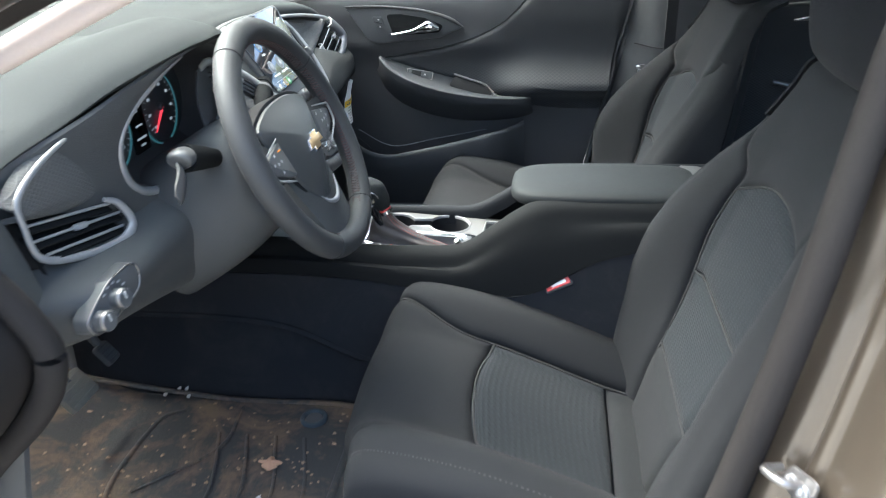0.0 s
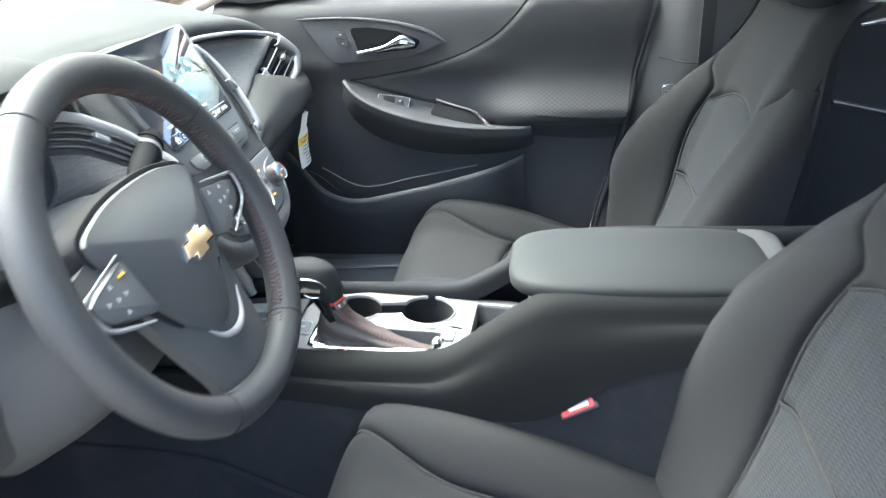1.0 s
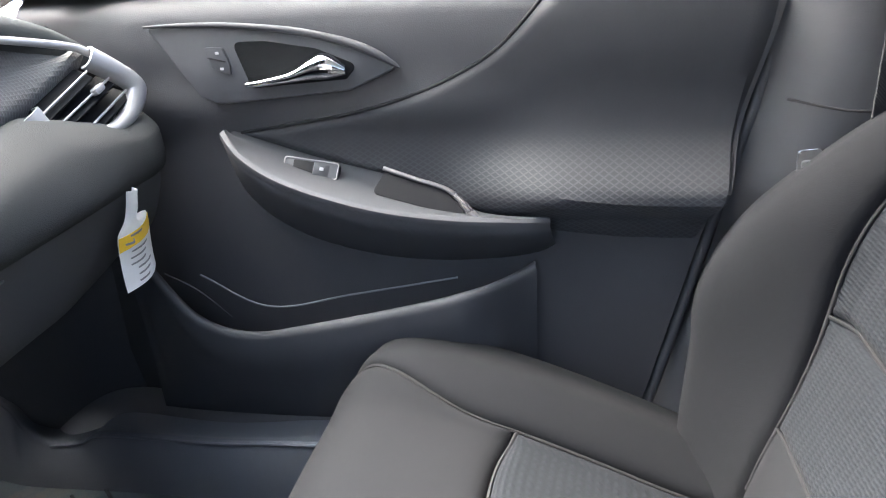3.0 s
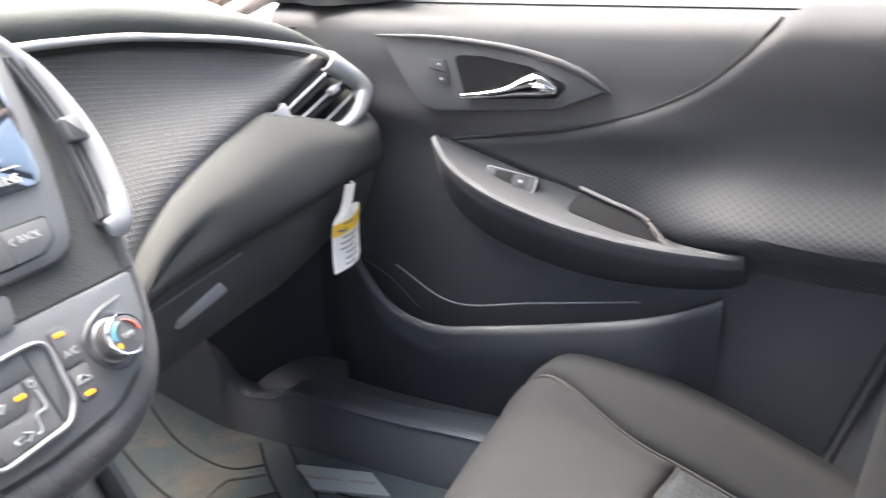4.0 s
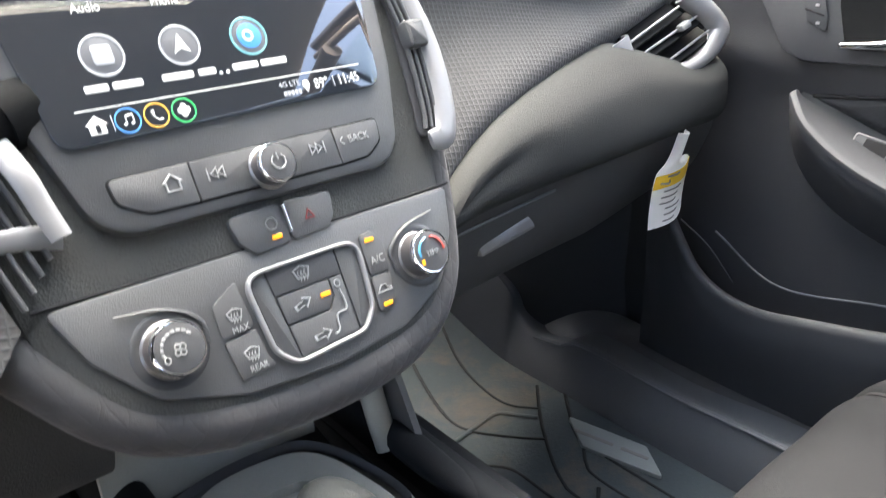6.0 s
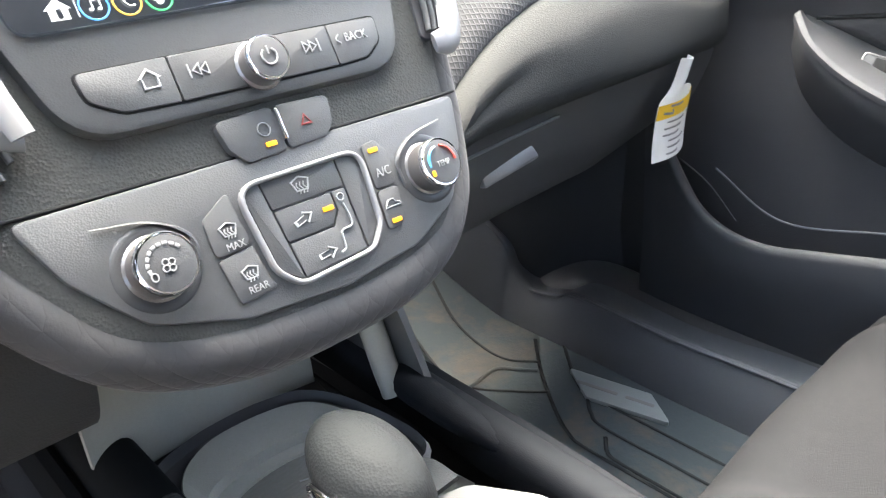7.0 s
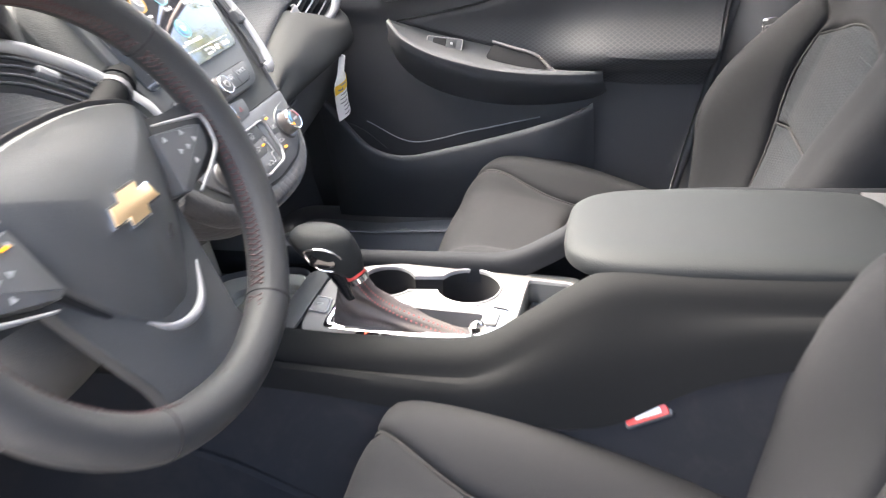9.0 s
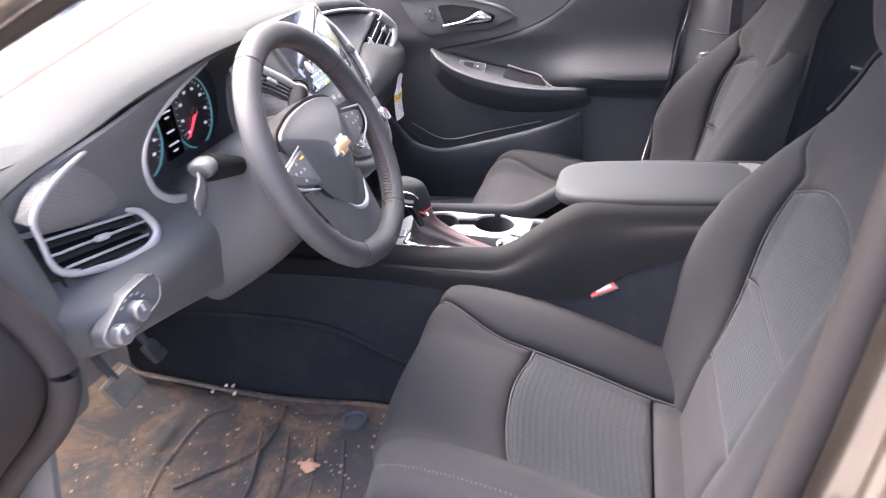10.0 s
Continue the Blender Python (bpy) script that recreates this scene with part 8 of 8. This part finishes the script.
crumbs = thing("debris", "pale dry leaf bits and mud crumbs on the mat", "debris", kind="stuff")
verts, faces = [], []
for k in range(170):
    x, y = random.uniform(-0.56, -0.03), random.uniform(-0.57, -0.17)
    r = random.uniform(0.0015, 0.005)
    b = len(verts)
    z = mat_z(x) + 0.003
    for a in range(5):
        t = a * 1.257 + random.random() * 0.6
        verts.append((x + r * math.cos(t) * random.uniform(0.6, 1.3), y + r * math.sin(t), z + random.uniform(0, 0.002)))
    verts.append((x, y, z + r * 0.6))
    faces += [(b + a, b + (a + 1) % 5, b + 5) for a in range(5)]
MUD = material("dry mud", (0.30, 0.21, 0.14), 0.9, grain="ground", bump=0.3)
mesh("crumbs", verts, faces, MUD, crumbs, smooth=False)
CHIP = material("pale chips", (0.70, 0.66, 0.60), 0.8)
clod = thing("mud_clod", "flattened orange-brown clod of mud on the mat", "mud")
o = np.array([(0.017 * (1 + 0.3 * math.sin(5 * a) + 0.15 * math.sin(9 * a + 1)) * math.cos(a), 0.014 * (1 + 0.25 * math.sin(4 * a + 1)) * math.sin(a)) for a in np.linspace(0, 2 * math.pi, 30, endpoint=False)])
CLAY = material("orange clay", (0.46, 0.27, 0.17), 0.9, grain="ground", bump=0.4)
plate("clod", o, Matrix.Translation((-0.140, -0.335, 0.272)), CLAY, clod, depth=0.004, bevel=0.002, crown=0.004)
for k, (x, y) in enumerate(((-0.40, -0.150), (-0.385, -0.148), (-0.42, -0.17), (-0.37, -0.172), (-0.02, -0.19), (-0.13, -0.43))):
    chip = mesh("paper_chip", [(x, y, 0.276), (x + 0.008, y + 0.002, 0.278), (x + 0.006, y + 0.008, 0.281), (x - 0.002, y + 0.006, 0.277), (x + 0.003, y + 0.004, 0.271)], [(0, 1, 2, 3), (0, 1, 4), (1, 2, 4), (2, 3, 4), (3, 0, 4)], CHIP, label="small pale chip lying on the mat", smooth=False)
    tagged(chip, category="debris", group="pale chips")

# passenger's mat
pmat = thing("floor_mat", "grooved black rubber mat on the passenger's floor", "floor mat", "floor mats")
mat_sheet(pmat, 0.185, 0.655, -0.66, 0.02, CLEANMAT, "grooved rubber")
rib(pmat, [(-0.012, 0.22), (-0.012, 0.64), (-0.06, 0.648), (-0.40, 0.645), (-0.60, 0.62)], 0.007, CLEANMAT, "raised_rim")
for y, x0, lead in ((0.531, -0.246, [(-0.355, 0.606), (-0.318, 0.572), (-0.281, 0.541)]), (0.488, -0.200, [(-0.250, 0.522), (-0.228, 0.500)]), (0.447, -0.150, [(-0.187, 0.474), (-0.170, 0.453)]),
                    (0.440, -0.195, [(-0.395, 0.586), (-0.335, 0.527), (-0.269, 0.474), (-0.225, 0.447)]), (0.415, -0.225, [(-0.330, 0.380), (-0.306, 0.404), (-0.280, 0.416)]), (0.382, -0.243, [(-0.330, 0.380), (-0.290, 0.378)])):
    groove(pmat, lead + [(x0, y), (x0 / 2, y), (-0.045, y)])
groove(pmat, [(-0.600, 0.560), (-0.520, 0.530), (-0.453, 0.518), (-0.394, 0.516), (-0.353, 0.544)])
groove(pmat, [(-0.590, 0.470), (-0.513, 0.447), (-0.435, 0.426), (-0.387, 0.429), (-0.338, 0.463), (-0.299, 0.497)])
rib(pmat, [(-0.340, 0.525), (-0.362, 0.508), (-0.387, 0.487), (-0.386, 0.440), (-0.381, 0.385)], 0.0040, CLEANMAT)
PLATEGREY = material("grey badge plate", (0.30, 0.33, 0.34), 0.4, metal=0.2)
tag_plate = plate("name_plate", round_outline([(-0.029, -0.033), (0.084, -0.004), (0.032, 0.033), (-0.087, 0.005)], 0.004), frame_of((-0.222, 0.553, mat_z(-0.22) + 0.007), (1, 0, 0), (0, 1, 0)), PLATEGREY, pmat, depth=0.006, bevel=0.001, label="grey metal badge plate")
for dx, w in ((-0.03, 0.03), (0.03, 0.02)):
    plate("lettering", round_outline([(-w, -0.003), (w, -0.003), (w, 0.003), (-w, 0.003)], 0.001, 2), frame_of((-0.222 + dx, 0.553 + 0.24 * dx, mat_z(-0.22) + 0.0076), (1, 0.24, 0.0), (-0.24, 1, 0)), INK, tag_plate, depth=0.0006, bevel=0.0002)

# pedals
CAKED = material("mud-caked rubber", (0.22, 0.20, 0.17), 0.8, grain="ground", bump=0.5, stains=0.9, stain_from=0.5, stain_colour=(0.30, 0.26, 0.20))
for name, pts, w, h, label in (("brake_pedal", (-0.508, -0.290, 0.376), 0.040, 0.030, "dirt-caked brake pedal under the dash"), ("accelerator_pedal", (-0.481, -0.214, 0.408), 0.018, 0.022, "small grey accelerator pedal under the dash")):
    pd = thing(name, label, "pedal")
    x, y, z = pts
    M = frame_of((x, y, z), (0, 1, 0), (-0.62, 0, 0.78))
    plate("pad", round_outline([(-w, -h), (w, -h), (w * 0.95, h), (-w * 0.95, h)], 0.008), M, CAKED if "brake" in name else PLASTIC, pd, depth=0.012, bevel=0.003, label="ribbed pad")
    for k in range(4):
        yy = -h * 0.7 + k * h * 0.46
        plate("rib", round_outline([(-w * 0.85, -0.002), (w * 0.85, -0.002), (w * 0.85, 0.002), (-w * 0.85, 0.002)], 0.001, 2), M @ Matrix.Translation((0, yy, 0.0015)), CAKED if "brake" in name else DARK, pd, depth=0.003, bevel=0.0006)
    tube("arm", [(x - 0.015, y, z + 0.01), (x - 0.08, y + 0.01, z + 0.10), (x - 0.14, y + 0.01, z + 0.28)], 0.008, DARK, pd, n=8, steps=14)
rest = loft("trim", [[(-0.70, y, 0.44), (-0.60, y, 0.34), (-0.50, y, 0.275)] for y in (-0.68, -0.60)], CARPET, nu=4, nv=10, thick=0.012, label="carpeted foot rest")
tagged(rest, category="foot rest", kind="structure")
kick2 = loft("trim", [[(-0.85, -0.70, 0.26), (-0.85, -0.70, 0.9)], [(-0.55, -0.705, 0.26), (-0.55, -0.705, 0.9)], [(-0.33, -0.715, 0.30), (-0.24, -0.715, 0.66)]], PLASTIC, nu=8, nv=8, thick=0.01, label="black kick panel beside the driver's feet")
tagged(kick2, category="kick panel", kind="structure")

# hanging paper tag under the passenger's dash
tagc = thing("hang_tag", "white paper tag with a yellow band hanging from the dash", "paper tag")
TG = frame_of((-0.184, 0.541, 0.669), (-0.10, 1, 0.0), (0.12, -0.12, 1))


def paper(name, left, right, mat_, parent, z0=0.0, label=""):
    P = np.array([[TG @ Vector((l[0] + (r[0] - l[0]) * f, l[1] + (r[1] - l[1]) * f, z0 + 2.2 * (l[1] - 0.02) ** 2 + 0.010 * math.sin(3 * f))) for f in np.linspace(0, 1, 8)] for l, r in zip(curve_points([(*p, 0) for p in left], 20), curve_points([(*p, 0) for p in right], 20))])
    return sheet(name, P, mat_, parent, 0.0006, label)


card = paper("card", [(-0.020, 0.076), (-0.016, 0.055), (-0.020, 0.040), (-0.036, 0.028), (-0.037, 0.0), (-0.040, -0.036)], [(-0.008, 0.078), (-0.002, 0.055), (0.0, 0.042), (0.037, 0.034), (0.040, 0.0), (0.034, -0.030)], WHITE, tagc, label="white die-cut card")
paper("yellow_band", [(-0.0360, 0.026), (-0.0365, 0.018), (-0.037, 0.010)], [(0.0372, 0.033), (0.0385, 0.025), (0.039, 0.017)], YELLOW, card, 0.0009, "yellow printed band")
for k in range(6):
    y = 0.006 - 0.007 * k
    paper("text_line", [(-0.031, y), (-0.031, y - 0.0009), (-0.031, y - 0.0018)], [(0.030 - 0.006 * (k % 3), y + 0.005), (0.030 - 0.006 * (k % 3), y + 0.0041), (0.030 - 0.006 * (k % 3), y + 0.0032)], INK, card, 0.0009)
for k, w in ((0, 0.05), (1, 0.018)):
    y = 0.025 - 0.007 * k
    paper("band_line", [(-0.030, y), (-0.030, y - 0.0012), (-0.030, y - 0.0024)], [(-0.030 + w, y + 0.004), (-0.030 + w, y + 0.0028), (-0.030 + w, y + 0.0016)], INK, card, 0.0013)

# latch striker on the driver's door pillar
striker = thing("door_striker", "galvanised latch striker bolted to the pillar", "door striker")
SK = frame_of((0.553, -0.785, 0.700), (0.40, -0.91, 0.0), (0.20, 0.05, 1)) @ Matrix.Scale(0.75, 4)
plate("base_plate", round_outline([(-0.026, -0.014), (0.030, -0.018), (0.030, 0.022), (-0.010, 0.018)], 0.008), SK, GUNMETAL, striker, depth=0.004, bevel=0.001)
tube("loop", [SK @ Vector(p) for p in ((0.010, 0.006, 0.0), (0.008, 0.008, 0.022), (-0.010, 0.008, 0.030), (-0.022, 0.006, 0.026), (-0.024, 0.004, 0.0))], 0.004, GUNMETAL, striker, n=10, steps=30)
for x in (0.016, -0.004):
    lathe("bolt", [(0.008, 0.0), (0.008, 0.003), (0.0055, 0.004), (0.0055, 0.009), (0.004, 0.010)], SK @ Matrix.Translation((x, 0.002, 0)), SATIN, striker, n=12)
# chrome handle on the rear door
rh = thing("rear_door_handle", "chrome inner handle on the rear door", "door handle")
tube("handle", [(0.925, 0.700, 0.845), (0.96, 0.693, 0.852), (1.0, 0.692, 0.860)], [0.004, 0.007, 0.011], CHROME, rh, n=12, steps=14)
tube("ridge", [(0.90, 0.712, 0.690), (1.05, 0.705, 0.66), (1.2, 0.70, 0.665)], 0.006, GUNMETAL, rh, n=8, steps=14)
tube("bezel", [(0.90, 0.712, 0.880), (1.0, 0.706, 0.885), (1.06, 0.706, 0.860)], 0.004, SOFT, rh, n=8, steps=14)


# ---- outside: mirror, parked cars and trees past the passenger's side ----
mirror = thing("door_mirror", "outside mirror in a bronze shell", "door mirror")
rows = []
for x, w, h in ((-0.30, 0.05, 0.03), (-0.27, 0.105, 0.065), (-0.22, 0.125, 0.078), (-0.19, 0.125, 0.078)):
    rows.append([(x, 0.99 + w * math.cos(a), 1.03 + h * math.sin(a)) for a in np.linspace(0, 2 * math.pi, 20, endpoint=False)])
closed_loft("shell", rows, PAINT, mirror, nu=14, nv=36)
plate("mirror_glass", ellipse(0.115, 0.068), frame_of((-0.186, 0.99, 1.03), (0.15, 1, 0), (0, 0, 1)), CHROME, mirror, depth=0.003, bevel=0.001, label="mirror glass")
tube("stem", [(-0.24, 0.78, 0.95), (-0.24, 0.88, 0.98)], [0.03, 0.024], PLASTIC, mirror, n=12, steps=6)

CARWHITE = material("white car paint", (0.80, 0.80, 0.80), 0.25, vary=0.03, coat=0.6)
CARBLUE = material("blue car paint", (0.05, 0.22, 0.60), 0.25, vary=0.03, coat=0.6)
TYRE = material("tyre rubber", (0.02, 0.02, 0.021), 0.8, grain="rubber", bump=0.3)
TINT = material("tinted glass", (0.02, 0.022, 0.025), 0.06, vary=0.02)


def parked_car(place, paint, label):
    car = thing("parked_car", label, "car", "parked cars")
    prof = [(-2.3, 0.55, 0.74), (-2.2, 0.78, 0.86), (-1.2, 0.95, 0.90), (-0.5, 1.42, 0.66), (0.9, 1.45, 0.66), (1.7, 1.02, 0.88), (2.25, 0.95, 0.84), (2.3, 0.55, 0.74)]
    rows = []
    for x, zt, hw in curve_points(prof, 26):
        rows.append([(x, -hw * 0.98, 0.28), (x, -0.90, 0.55), (x, -0.89, min(zt, 0.88)), (x, -hw, zt - 0.05), (x, -hw * 0.7, zt), (x, 0, zt + 0.02), (x, hw * 0.7, zt), (x, hw, zt - 0.05), (x, 0.89, min(zt, 0.88)), (x, 0.90, 0.55), (x, hw * 0.98, 0.28)])
    loft("body", rows, paint, car, nu=30, nv=30, thick=0.02)
    for s in (-1, 1):
        for x in (-1.42, 1.40):
            w = lathe("wheel", [(0.33, -0.10), (0.335, -0.06), (0.335, 0.06), (0.33, 0.10), (0.22, 0.105)], pose(x, s * 0.86, 0.335, 90, 0, 0), TYRE, car, n=32)
            lathe("rim", [(0.215, -0.11), (0.215, 0.11), (0.06, 0.115)], pose(x, s * 0.86, 0.335, 90, 0, 0), SATIN, w, n=20)
        for x0, x1 in ((-0.45, 0.18), (0.24, 0.95)):
            M = frame_of((0, s * 0.80, 1.14), (1, 0, 0), (0, -s * 0.42, 1))
            plate("window", round_outline([(x0 - 0.25 * (x0 < 0), -0.18), (x1 + 0.25 * (x0 > 0), -0.18), (x1, 0.20), (x0, 0.20)], 0.05), M, TINT, car, depth=0.02, bevel=0.004)
    car.matrix_basis = place
    return car


parked_car(pose(-3.3, 9.2, 0, 0, 0, 8), CARWHITE, "white parked car across the lot")
parked_car(pose(2.8, 9.6, 0, 0, 0, 4), CARWHITE, "white parked car further along the lot")
parked_car(pose(-1.7, 4.9, -0.02, 0, 0, 84), CARBLUE, "blue parked car beside the passenger window")

BARK = material("bark", (0.13, 0.095, 0.07), 0.9, grain="ground", bump=0.6)
LEAF = material("sunlit leaves", (0.30, 0.29, 0.10), 0.6, vary=0.4)


def tree(x, y, h, seed):
    rnd = random.Random(seed)
    t = thing("tree", "broad leafy tree at the edge of the lot", "tree", "trees past the lot")
    tube("trunk", [(x, y, 0), (x + 0.1, y, h * 0.25), (x - 0.1, y + 0.1, h * 0.5)], [0.22, 0.17, 0.12], BARK, t, n=10, steps=10)
    tips = []
    for k in range(9):
        a, q = rnd.uniform(0, 6.28), rnd.uniform(0.12, 0.3) * h
        e = (x + q * math.cos(a), y + q * math.sin(a), h * rnd.uniform(0.22, 0.9))
        tube("limb", [(x - 0.05, y + 0.05, h * 0.42), ((x + e[0]) / 2, (y + e[1]) / 2, h * 0.55), e], [0.09, 0.06, 0.02], BARK, t, n=6, steps=8)
        tips.append(e)
    verts, faces = [], []
    for k in range(1700):
        c = tips[rnd.randrange(len(tips))]
        p = [c[i] + rnd.gauss(0, h * 0.085) for i in range(3)]
        u = Vector((rnd.gauss(0, 1), rnd.gauss(0, 1), rnd.gauss(0, 1))).normalized() * rnd.uniform(0.07, 0.16)
        w = Vector((rnd.gauss(0, 1), rnd.gauss(0, 1), rnd.gauss(0, 1))).cross(u).normalized() * 0.06
        b = len(verts)
        q = Vector(p)
        verts += [q - u, q + w, q + u, q - w]
        faces.append((b, b + 1, b + 2, b + 3))
    mesh("crown", verts, faces, LEAF, t, smooth=False)


for x, y, h, sd in ((-7.5, 17, 8.0, 1), (-13, 20, 9.0, 2), (-2.0, 21, 8.5, 3), (-19, 16, 9.0, 4), (4, 20, 8, 5), (9.5, 17, 8.5, 6), (15, 20, 9.0, 7), (21, 22, 9.5, 8), (27, 21, 9.0, 9)):
    tree(x, y, h, sd)
